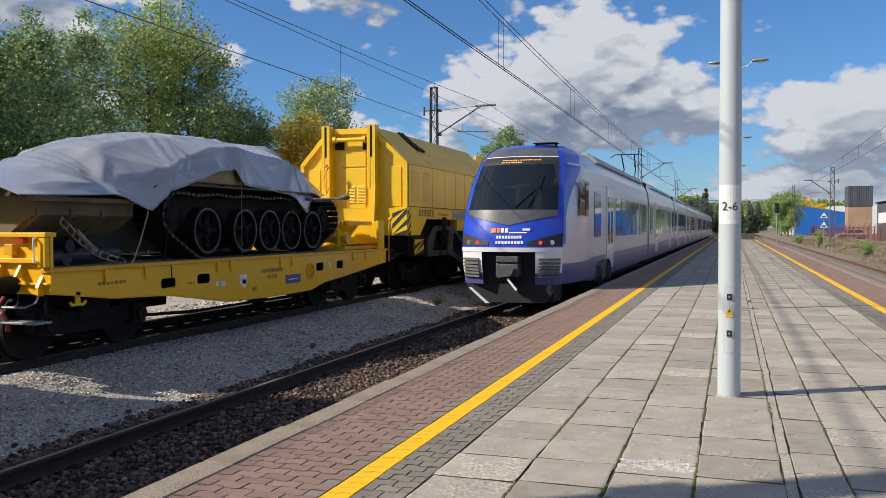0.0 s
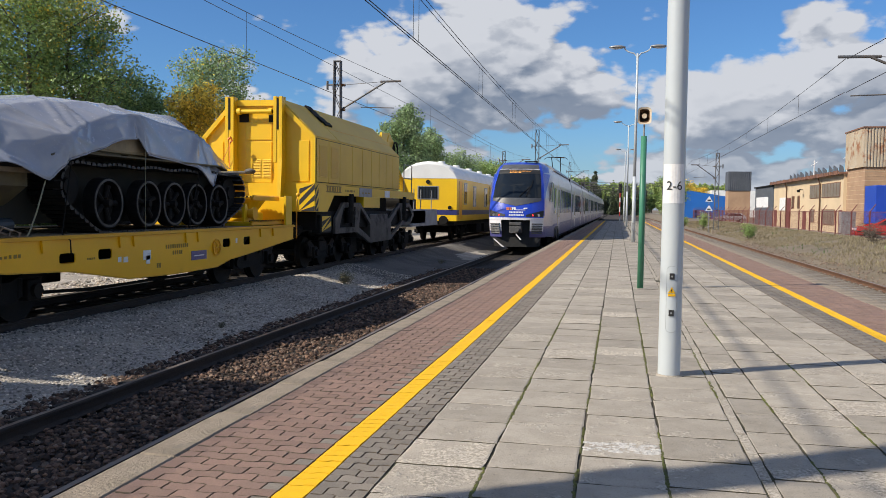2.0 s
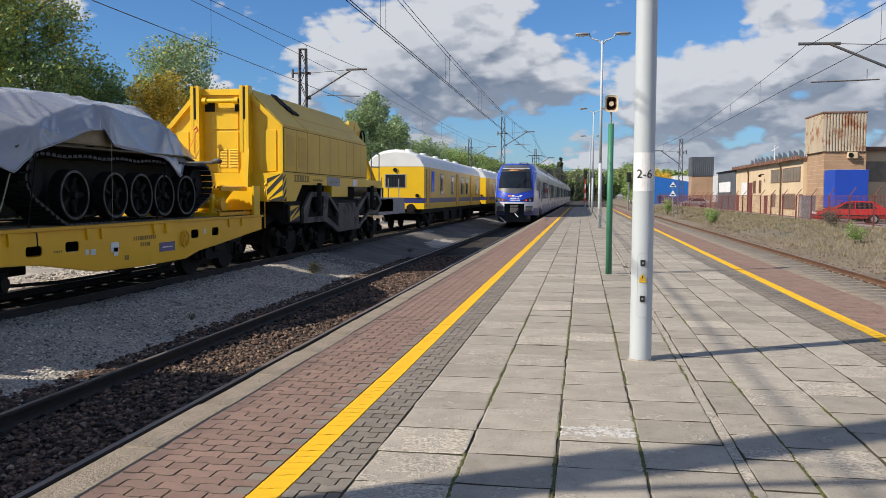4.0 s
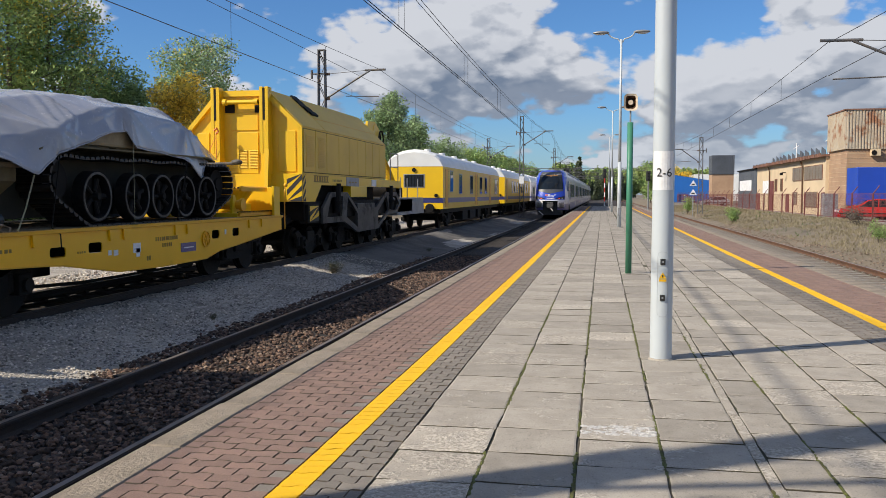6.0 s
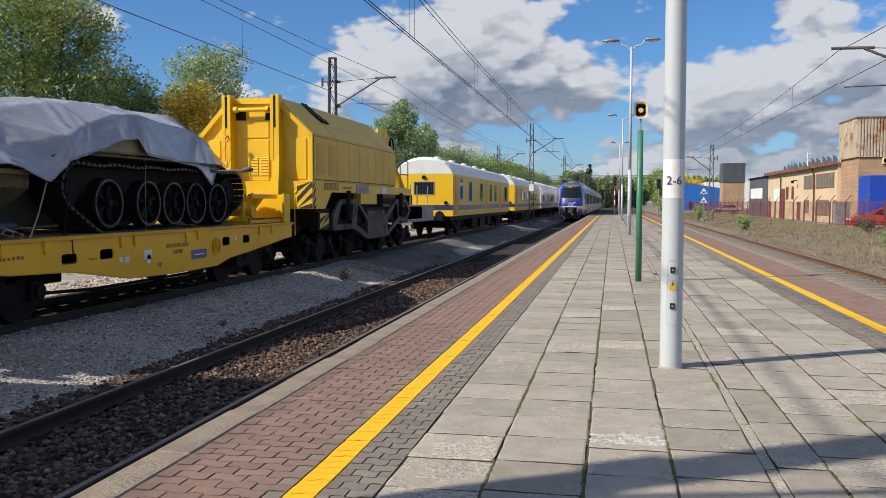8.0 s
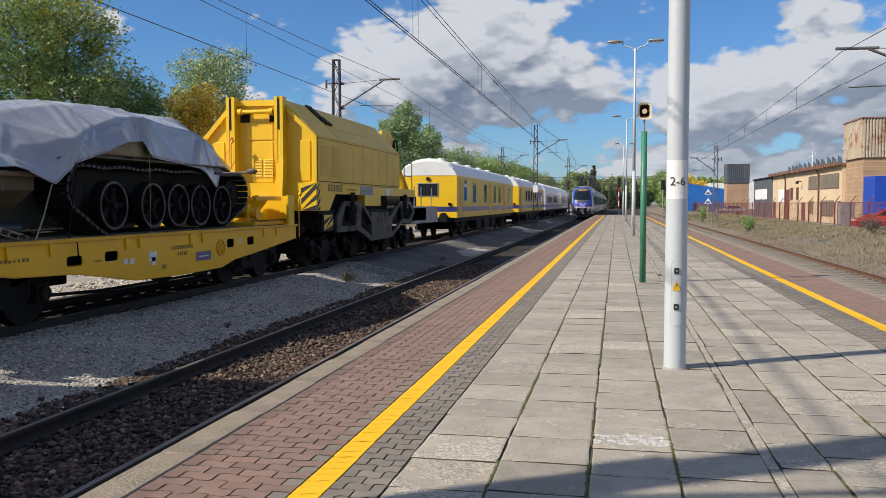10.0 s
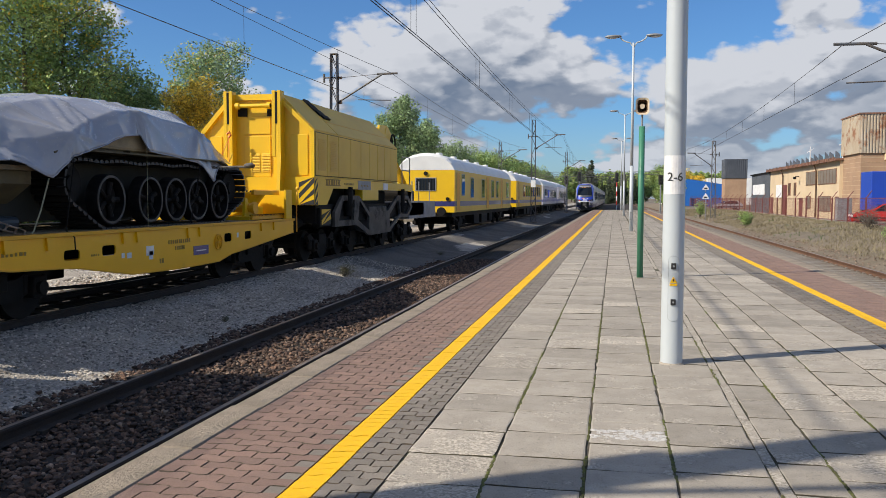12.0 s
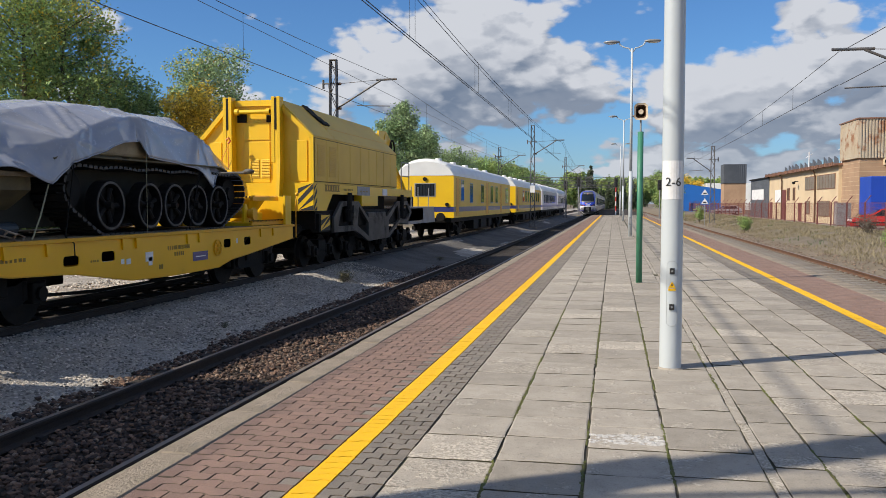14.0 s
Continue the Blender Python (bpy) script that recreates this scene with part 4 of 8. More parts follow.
        prism(bm, [(E - 0.002, 0.80), (E - 0.13, 0.83), (E - 0.002, 1.03)], "x", x - 0.02, x + 0.02)
        wpart("gusset", bm, "wagon_yellow", root)
    for x in (-7.88, -10.56):
        bm = bmesh.new()
        prism(bm, [(E - 0.001, 0.58), (E - 0.09, 0.60), (E - 0.09, 0.70), (E - 0.001, 0.84)], "x", x - 0.025, x + 0.025)
        wpart("gusset", bm, "wagon_yellow", root)
        bm = bmesh.new()
        pipe(bm, [(x, E - 0.01, 1.33), (x, E - 0.13, 1.31), (x, E - 0.13, 1.03), (x, E - 0.01, 1.01)], 0.016)
        wpart("hand_rail", bm, "label_white", root, "bare pale hand rail")
    for x in (-8.33, -10.1):
        bm = bmesh.new()
        box(bm, x - 0.07, x + 0.07, E - 0.09, E - 0.001, 1.10, 1.24, 0.01)
        wpart("lamp_socket", bm, "yellow_worn", root, "small yellow lamp socket")
    bm = bmesh.new()
    box(bm, -8.18, -8.10, E - 0.07, E - 0.001, 1.26, 1.325, 0.006)
    wpart("lamp_bracket", bm, "red", root, "small red bracket")
    for s in (1, -1):
        xs = TRACK_B + 1.3 * s
        bm = bmesh.new()
        pipe(bm, [(xs + 0.02 * s, E - 0.02, 0.62), (xs, E - 0.06, 0.50), (xs - 0.12 * s, E - 0.12, 0.44), (xs - 0.75 * s, E - 0.12, 0.43)], 0.018)
        wpart("shunter_rail", bm, "steel", root, "grey bent shunter's rail")
        bm = bmesh.new()
        box(bm, min(xs - 0.42 * s, xs + 0.15 * s), max(xs - 0.42 * s, xs + 0.15 * s), E - 0.22, E + 0.05, 0.235, 0.265, 0.006)
        wpart("foot_step", bm, "steel", root, "galvanised foot step")
        for o in (-0.36, 0.08):
            bm = bmesh.new()
            box(bm, xs + o * s - 0.02, xs + o * s + 0.02, E + 0.01, E + 0.03, 0.26, 0.62)
            wpart("step_hanger", bm, "dark", root)
    M["hose_red"] = material("dull_red_hose", (0.22, 0.03, 0.035), 0.6)
    bm = bmesh.new()
    pipe(bm, [(-8.48, E - 0.02, 0.55), (-8.44, E - 0.16, 0.42), (-8.32, E - 0.2, 0.36), (-8.26, E - 0.18, 0.24), (-8.30, E - 0.14, 0.14)], 0.03)
    wpart("brake_hose", bm, "hose_red", root, "dull red brake hose")
    buffer_pair(root, TRACK_B, 8.42, 0.72, -1)
    buffer_pair(root, TRACK_B, 19.5, 0.76, 1)
    # rope hook below the beam, tie-down loops
    bm = bmesh.new()
    box(bm, X - 0.03, X, 8.9, 8.98, 0.44, 0.60)
    pipe(bm, [(X - 0.01, 8.80, 0.47), (X - 0.01, 8.84, 0.43), (X - 0.01, 9.04, 0.43), (X - 0.01, 9.09, 0.47)], 0.022)
    wpart("rope_hook", bm, "yellow", root, "double rope hook")
    # signs and writing
    bm = bmesh.new()
    box(bm, X + 0.002, X + 0.008, 14.46, 15.05, 0.36, 0.53)
    wpart("data_plate", bm, "train_navy", root, "dark blue data plate")
    bm = bmesh.new()
    box(bm, X + 0.009, X + 0.011, 14.56, 14.95, 0.43, 0.45)
    wpart("data_plate_writing", bm, "label_white", root)
    for y, z, w, h in ((12.95, 0.54, 0.24, 0.16), (12.98, 0.46, 0.12, 0.14), (12.32, 0.50, 0.13, 0.09), (16.36, 0.66, 0.08, 0.10), (12.15, 0.51, 0.09, 0.08)):
        bm = bmesh.new()
        box(bm, X + 0.002, X + 0.006, y - w / 2, y + w / 2, z - h / 2, z + h / 2)
        wpart("paper_label", bm, "label_white", root, "white paper label")
    bm = bmesh.new()
    bars(bm, X + 0.002, 13.55, 14.36, 0.615, 0.685, 11, rng)
    bars(bm, X + 0.002, 13.78, 14.15, 0.50, 0.57, 5, rng)
    bars(bm, X + 0.002, 11.3, 11.52, 0.55, 0.58, 4, rng)
    bars(bm, X + 0.002, 9.3, 9.9, 0.66, 0.71, 7, rng)
    bars(bm, X + 0.002, 13.25, 13.4, 0.30, 0.38, 2, rng)
    wpart("stencilling", bm, "stencil", root, "faded dark stencilled marks")["kind"] = "stuff"
    bm = bmesh.new()
    ring(bm, (X + 0.02, 15.46, 0.56), "x", 0.165, 0.14, 0.02)
    for a in (0, 60, 120):
        c, s = 0.14 * math.cos(radians(a)), 0.14 * math.sin(radians(a))
        tube(bm, (X + 0.02, 15.46 - c, 0.56 - s), (X + 0.02, 15.46 + c, 0.56 + s), 0.011, seg=6)
    wpart("brake_wheel", bm, "yellow_worn", root, "spoked yellow brake hand wheel")
    # jib rest at the far end: frame, racks, bowl, roller and end plate
    bm = bmesh.new()
    box(bm, -10.4, -8.0, 17.45, 19.3, 0.93, 1.02, 0.01)
    box(bm, -10.3, -8.3, 18.2, 18.9, 1.02, 1.22, 0.015)
    prism(bm, [(17.5, 1.02), (17.9, 1.02), (17.65, 1.42), (17.55, 1.42)], "x", -8.2, -8.14)
    prism(bm, [(17.5, 1.02), (17.9, 1.02), (17.65, 1.42), (17.55, 1.42)], "x", -9.9, -9.84)
    wpart("rest_frame", bm, "yellow", root, "yellow jib rest frame")
    bm = bmesh.new()
    tube(bm, (-8.75, 18.55, 1.22), (-8.75, 18.55, 1.52), 0.40, 0.62, seg=28)
    tube(bm, (-8.75, 18.55, 1.52), (-8.75, 18.55, 1.57), 0.64, 0.64, seg=28)
    bowl = wpart("rest_bowl", bm, "yellow", root, "yellow dished rest bowl")
    bm = bmesh.new()
    for k in range(44):
        a = 2 * math.pi * k / 44
        c = Vector((-8.75 + 0.635 * math.cos(a), 18.55 + 0.635 * math.sin(a), 1.565))
        tube(bm, c, c + Vector((0, 0, 0.035)), 0.026, 0.018, seg=6)
    wpart("rim_teeth", bm, "black", bowl, "black toothed rim")["kind"] = "stuff"
    bm = bmesh.new()
    for k in range(20):
        box(bm, -8.02, -7.92, 17.5 + 0.09 * k, 17.55 + 0.09 * k, 1.02, 1.055)
    wpart("rack_teeth", bm, "black", root, "black toothed rack")["kind"] = "stuff"
    bm = bmesh.new()
    tube(bm, (-10.2, 17.75, 1.2), (-8.05, 17.75, 1.2), 0.10, seg=16)
    tube(bm, (-8.05, 17.75, 1.2), (-7.98, 17.75, 1.2), 0.14, seg=16)
    wpart("roller", bm, "yellow_worn", root, "greasy yellow roller")
    bm = bmesh.new()
    for k in range(34):
        y = 17.45 + 0.055 * k
        prism(bm, [(y, 1.0), (y + 0.05, 1.0), (y + 0.038, 1.045), (y + 0.012, 1.045)], "x", -7.98, -7.92)
        if k < 26:
            prism(bm, [(y + 0.4, 1.58), (y + 0.45, 1.58), (y + 0.438, 1.615), (y + 0.412, 1.615)], "x", -8.12, -8.06)
    box(bm, -7.98, -7.92, 17.42, 19.34, 0.95, 1.0)
    box(bm, -8.12, -8.06, 17.82, 19.3, 1.5, 1.58)
    wpart("rack", bm, "yellow_worn", root, "greasy toothed rack")
    bm = bmesh.new()
    box(bm, -10.4, -7.82, 19.40, 19.47, 0.93, 1.60, 0.01)
    box(bm, -7.86, -7.80, 19.1, 19.47, 0.93, 1.62, 0.01)
    wpart("end_plate", bm, "yellow", root)
    bm = bmesh.new()
    pipe(bm, [(-7.74, 19.62, 0.6), (-7.74, 19.62, 1.50), (-7.74, 19.7, 1.62)], 0.016)
    bmesh.ops.create_uvsphere(bm, u_segments=12, v_segments=8, radius=0.05, matrix=Matrix.Translation((-7.74, 19.7, 1.66)))
    wpart("coupling_lever", bm, "yellow_worn", root)


build_flat_wagon()


def track_path():
    """Closed side line of the crawler track as (y, z), resampled evenly."""
    z0 = 0.955
    pts = [(12.0 + 0.1 * k, z0) for k in range(40)]
    for a in range(-85, -45, 12):
        pts.append((15.98 + 0.43 * math.cos(radians(a)), 1.385 + 0.43 * math.sin(radians(a))))
    for a in range(-40, 100, 12):
        pts.append((16.78 + 0.38 * math.cos(radians(a)), 1.64 + 0.38 * math.sin(radians(a))))
    for k in range(1, 48):
        u = k / 48
        pts.append((16.76 - 5.38 * u, 2.02 - 0.03 * u - 0.03 * math.sin(u * math.pi * 5) ** 2))
    for a in range(95, 215, 12):
        pts.append((11.36 + 0.35 * math.cos(radians(a)), 1.64 + 0.35 * math.sin(radians(a))))
    for k in range(1, 9):
        u = k / 9
        pts.append((11.08 + (11.95 - 11.08) * u, 1.43 + (z0 - 1.43) * u))
    out = [Vector((0, *pts[0]))]
    pitch, carry = 0.137, 0.0
    loop = [Vector((0, *p)) for p in pts] + [Vector((0, *pts[0]))]
    for a, b in zip(loop, loop[1:]):
        d = (b - a).length
        while carry + d >= pitch:
            a = a + (b - a) * ((pitch - carry) / d)
            d = (b - a).length
            carry = 0.0
            out.append(a.copy())
            if d < 1e-6:
                break
        carry += d
    return out


def build_tracked_vehicle():
    root = thing("tracked_vehicle", pose(-9.3, 13.6, 0.935), "dark tracked recovery vehicle chained down under a tarpaulin", "tracked vehicle")
    line = track_path()
    for s in (1, -1):
        xo = -9.3 + 1.33 * s
        xi = -9.3 + 0.76 * s
        a, b = min(xo, xi), max(xo, xi)
        n = len(line)
        belt = thing_part("crawler_track", root, "black steel crawler track of linked shoes")
        for i in range(n):
            p, q = line[i], line[(i + 1) % n]
            t = (q - p)
            if t.length < 1e-4 or t.length > 0.4:
                continue
            t.normalize()
            nrm = Vector((0, t.z, -t.y))
            c = (p + q) / 2
            corners = [(c - t * 0.058 - nrm * 0.0), (c + t * 0.058), (c + t * 0.052 + nrm * 0.035), (c + t * 0.02 + nrm * 0.05), (c - t * 0.02 + nrm * 0.05), (c - t * 0.052 + nrm * 0.035)]
            bm = bmesh.new()
            prism(bm, [(v.y, v.z) for v in corners], "x", a, b)
            wpart("track_shoe", bm, "shoe", belt)
        for k, y in enumerate((12.23, 13.41, 14.28, 15.13, 16.04)):
            zc = 1.40
            bm = bmesh.new()
            xw = -9.3 + 1.29 * s
            ring(bm, (xw - 0.10 * s, y, zc), "x", 0.405, 0.345, 0.2, 32)
            wheel = wpart("road_wheel", bm, "rubber", root, "rubber-tyred spoked road wheel")
            bm = bmesh.new()
            ring(bm, (xw - 0.092 * s, y, zc), "x", 0.388, 0.352, 0.2, 32)
            wpart("rim", bm, "wheel_dust", wheel, "dusty steel rim")
            bm = bmesh.new()
            tube(bm, (xw - 0.22 * s, y, zc), (xw - 0.12 * s, y, zc), 0.30, seg=28)
            for q in range(5):
                aa = radians(72 * q + 20 * k)
                tube(bm, (xw - 0.08 * s, y + 0.08 * math.cos(aa), zc + 0.08 * math.sin(aa)), (xw - 0.08 * s, y + 0.29 * math.cos(aa), zc + 0.29 * math.sin(aa)), 0.035, 0.05, seg=8)
            wpart("disc", bm, "black", wheel)
            bm = bmesh.new()
            tube(bm, (xw - 0.15 * s, y, zc), (xw + 0.03 * s, y, zc), 0.075, 0.055, seg=16)
            wpart("hub", bm, "dark", wheel)
        for y, z, r, nm, teeth in ((16.78, 1.64, 0.31, "drive_sprocket", 13), (11.36, 1.64, 0.30, "idler_wheel", 0)):
            bm = bmesh.new()
            xw = -9.3 + 1.06 * s
            prism(bm, [(y + r * math.cos(radians(a)), z + r * math.sin(radians(a))) for a in range(0, 360, 12)], "x", xw - 0.08, xw + 0.08)
            tube(bm, (xw - 0.05 * s, y, z), (xw + 0.13 * s, y, z), r * 0.62, r * 0.4, seg=18)
            for q in range(teeth):
                aa = 2 * math.pi * q / teeth
                tube(bm, (xw, y + r * math.cos(aa), z + r * math.sin(aa)), (xw, y + (r + 0.06) * math.cos(aa), z + (r + 0.06) * math.sin(aa)), 0.03, 0.012, seg=6)
            wpart(nm, bm, "black", root)
        bm = bmesh.new()
        x0, x1 = sorted((-9.3 + 0.78 * s, -9.3 + 1.40 * s))
        prism(bm, [(10.7, 2.06), (10.9, 2.13), (15.9, 2.15), (16.2, 2.08), (16.2, 2.105), (15.9, 2.175), (10.9, 2.155), (10.7, 2.085)], "x", x0, x1)
        wpart("fender", bm, "khaki", root, "thin dented khaki fender")
        for ya, yb, zt in ((11.8, 12.7, 2.26), (12.9, 14.2, 2.30), (14.4, 15.6, 2.24)):
            bm = bmesh.new()
            box(bm, min(x0, x1) + 0.18, max(x0, x1) - 0.18, ya, yb, 2.16, zt, 0.02)
            wpart("stowage_box", bm, "khaki", root)
    bm = bmesh.new()
    prism(bm, [(9.6, 1.30), (10.4, 1.08), (16.4, 1.08), (17.2, 1.5), (17.0, 2.2), (16.5, 2.3), (11.6, 2.38), (10.2, 2.0)], "x", -10.05, -8.55)
    wpart("hull", bm, "green_dark", root, "dark green steel hull")
    bm = bmesh.new()
    box(bm, -9.9, -8.4, 12.4, 14.2, 2.3, 2.62, 0.06)
    tube(bm, (-8.75, 13.2, 2.35), (-8.75, 13.2, 2.7), 0.34, 0.30, seg=20)
    box(bm, -8.7, -8.02, 12.0, 13.7, 2.2, 2.52, 0.05)
    wpart("upper_deck", bm, "blade_khaki", root, "khaki painted deck and hatch")
    # dozer blade and timber at the front
    bm = bmesh.new()
    prism(bm, [(-8.15, 1.86), (-8.15, 1.62), (-8.45, 1.40), (-8.9, 1.14), (-10.5, 1.14), (-10.5, 1.86)], "y", 8.5, 10.5)
    for y in (8.6, 9.2, 9.8):
        prism(bm, [(-8.12, 1.72), (-8.12, 1.6), (-8.5, 1.3), (-8.6, 1.34)], "y", y, y + 0.06)
    wpart("blade", bm, "khaki", root, "stained khaki dozer blade")
    bm = bmesh.new()
    box(bm, -8.13, -8.03, 8.45, 10.5, 1.80, 1.87, 0.01)
    wpart("timber", bm, "plank", root, "weathered timber planks")
    bm = bmesh.new()
    for z in (1.02, 1.2):
        tube(bm, (-9.9, 8.9 + z * 0.3, z), (-8.2, 8.9 + z * 0.3, z), 0.09, seg=14)
    tube(bm, (-8.3, 8.75, 1.05), (-8.3, 10.3, 1.08), 0.10, seg=14)
    wpart("drum", bm, "drum_blue", root, "dark blue drums beside the blade")
    return root


build_tracked_vehicle()


def lerp_table(t, tab):
    for (a, va), (b, vb) in zip(tab, tab[1:]):
        if a <= t <= b:
            return va + (vb - va) * (t - a) / (b - a)
    return tab[0][1] if t < tab[0][0] else tab[-1][1]


def build_tarpaulin():
    """The draped sheet: cross sections from the ridge over two shoulders to a ragged hem, as (out, height) pairs."""
    sections = [
        (8.1, (2.08, 0.6, 2.03, 1.10, 1.95, 1.37, 1.86)),
        (9.3, (2.42, 0.6, 2.30, 1.10, 2.10, 1.40, 1.90)), (9.85, (2.62, 0.6, 2.38, 1.05, 2.10, 1.38, 1.93)),
        (10.2, (2.74, 0.6, 2.60, 1.15, 2.22, 1.40, 1.84)), (10.52, (2.84, 0.6, 2.72, 1.25, 2.24, 1.44, 1.70)),
        (11.06, (2.95, 0.6, 2.84, 1.42, 2.36, 1.45, 2.04)), (11.7, (3.06, 0.6, 2.96, 1.28, 2.60, 1.43, 2.20)),
        (12.4, (3.12, 0.7, 3.02, 1.25, 2.82, 1.42, 2.42)), (12.98, (3.08, 0.7, 3.02, 1.20, 2.88, 1.36, 2.48)),
        (13.08, (3.08, 0.7, 3.03, 1.30, 2.88, 1.44, 2.22)), (14.0, (3.11, 0.7, 3.05, 1.24, 2.82, 1.40, 2.17)),
        (14.9, (3.14, 0.7, 3.08, 1.22, 2.80, 1.38, 2.10)), (15.1, (3.13, 0.7, 3.06, 1.22, 2.76, 1.40, 2.04)),
        (15.62, (3.05, 0.6, 3.00, 1.20, 2.62, 1.38, 1.74)), (15.95, (2.98, 0.6, 2.90, 1.15, 2.52, 1.32, 2.06)),
        (16.6, (2.80, 0.6, 2.70, 1.00, 2.40, 1.15, 2.16)), (17.35, (2.50, 0.5, 2.40, 0.80, 2.26, 0.90, 2.18))]
    knots = [(11.06, 2.36), (13.08, 2.90), (9.85, 2.05), (15.3, 2.80), (11.9, 3.05)]
    ny, ns = 220, 60

    def across(y):
        for (ya, a), (yb, b) in zip(sections, sections[1:]):
            if ya <= y <= yb:
                w = (y - ya) / (yb - ya)
                return [p + (q - p) * w for p, q in zip(a, b)]
        return list(sections[-1][1])

    def sheet(side, u0, u1, n):
        """Rows of points on one side, from u0 to u1 of the way from ridge to hem."""
        rows = []
        for j in range(ny + 1):
            y = 8.1 + 9.25 * j / ny
            c = across(y)
            line = [(0.0, c[0]), (c[1], c[2]), (c[3], c[4]), (c[5], c[6])]
            row = []
            for i in range(n + 1):
                u = (u0 + (u1 - u0) * i / n) * 3
                k = min(2, int(u))
                v = u - k
                x = line[k][0] + (line[k + 1][0] - line[k][0]) * v
                z = line[k][1] + (line[k + 1][1] - line[k][1]) * v
                lift = 0.0
                for ky, kz in knots:
                    dist = math.hypot(y - ky, z - kz)
                    turn = math.atan2(z - kz, y - ky)
                    fold = 1 - 2 * abs(noise.noise((math.cos(turn) * 1.5, math.sin(turn) * 1.5, ky)))
                    lift += 0.07 * fold ** 5 * min(1.0, dist / 0.25) * math.exp(-dist / 0.85)
                lift += 0.012 * noise.noise((y * 1.2, z * 1.2, side)) + 0.003 * (1 - 3 * abs(noise.noise((y * 2.6 + z * 1.5, z * 2.0, side + 5))))
                hang = max(0.0, u - 2.3) / 0.7
                lift += 0.012 * math.sin(y * 5.5 + 3 * noise.noise((y, 0, 3))) * hang
                rise = 0.7 * lift * min(1.0, u / 0.3)
                row.append((-9.3 + side * (x + lift * min(1.0, u / 0.5)), y, z + rise * (1 - hang)))
            rows.append(row)
        return rows

    root = thing("tarpaulin", pose(-9.3, 12.0, 2.4), "creased grey tarpaulin draped over the tracked vehicle", "tarpaulin")
    left, right = sheet(-1, 0, 1, ns // 2), sheet(1, 0, 1, ns // 2)
    bm = bmesh.new()
    rows = [[bm.verts.new(p) for p in a[::-1] + b[1:]] for a, b in zip(left, right)]
    for a, b in zip(rows, rows[1:]):
        for i in range(len(a) - 1):
            bm.faces.new((a[i], a[i + 1], b[i + 1], b[i]))
    bmesh.ops.recalc_face_normals(bm, faces=bm.faces[:])
    bmesh.ops.solidify(bm, geom=bm.faces[:], thickness=0.006)
    wpart("sheet", bm, "tarp", root, "grey plastic sheet with sharp folds", smooth=True)
    for rows in (left, right):
        bm = bmesh.new()
        pipe(bm, [r[-1] for r in rows[::2]], 0.011, 6)
        wpart("hem", bm, "tarp", root, "rolled grey hem")


build_tarpaulin()


def build_straps():
    def one(name, pts, r, mat, label):
        bm = bmesh.new()
        pipe(bm, pts, r, 6)
        solid(name, bm, mat, label, "lashing", group="lashings on the wagon")
    M["strap"] = material("pale_rope", (0.36, 0.34, 0.22), 0.8)
    one("strap", [(-7.88, 10.52, 1.70), (-7.86, 10.3, 1.25), (-7.84, 10.12, 0.98), (-7.84, 10.08, 0.94)], 0.012, "strap", "taut yellow webbing strap tied to the deck edge")
    one("strap", [(-7.86, 13.05, 2.26), (-7.86, 13.05, 0.94)], 0.005, "strap", "thin pale cord hanging from the tarpaulin")
    one("strap", [(-7.90, 15.0, 2.06), (-7.86, 14.55, 0.96)], 0.007, "black", "thin cord from the tarpaulin to the deck")
    one("strap", [(-7.90, 15.06, 2.06), (-7.86, 14.5, 0.96)], 0.007, "black", "thin cord from the tarpaulin to the deck")
    one("strap", [(-7.95, 11.2, 2.0), (-7.9, 10.9, 0.95), (-7.73, 10.85, 0.86), (-7.72, 10.85, 0.66)], 0.010, "black", "dark cord looped through the side beam")
    root = thing("lashing_chain", pose(-8.05, 9.5, 0.93), "rusty screw shackle and chain holding the vehicle down", "chain")
    path = [(-8.1, 9.0, 1.55), (-8.05, 9.28, 1.28), (-7.95, 9.55, 1.08), (-7.86, 9.95, 0.95)]
    for k, (a, b) in enumerate(zip(path, path[1:])):
        for q in range(3):
            p = Vector(a).lerp(Vector(b), (q + 0.5) / 3)
            d = (Vector(b) - Vector(a)).normalized() * 0.07
            bm = bmesh.new()
            o = Vector((0.03, 0, 0.03)) if q % 2 else Vector((0.0, 0.02, 0.04))
            pipe(bm, [p - d + o, p + d + o, p + d - o, p - d - o, p - d + o], 0.016, 6)
            wpart("link", bm, "chain", root)
    bm = bmesh.new()
    tube(bm, (-8.06, 9.22, 1.42), (-7.97, 9.5, 1.12), 0.035, seg=8)
    wpart("turnbuckle", bm, "chain", root)


build_straps()


def louvre(bm, x, y0, y1, z0, z1, n, out=0.02):
    for k in range(n):
        z = z0 + (z1 - z0) * k / n
        prism(bm, [(x, z), (x + out, z), (x, z + (z1 - z0) / n * 0.8)], "y", y0, y1)


def louvre_front(bm, y, x0, x1, z0, z1, n, out=0.02):
    for k in range(n):
        z = z0 + (z1 - z0) * k / n
        prism(bm, [(y, z), (y - out, z), (y, z + (z1 - z0) / n * 0.8)], "x", x0, x1)


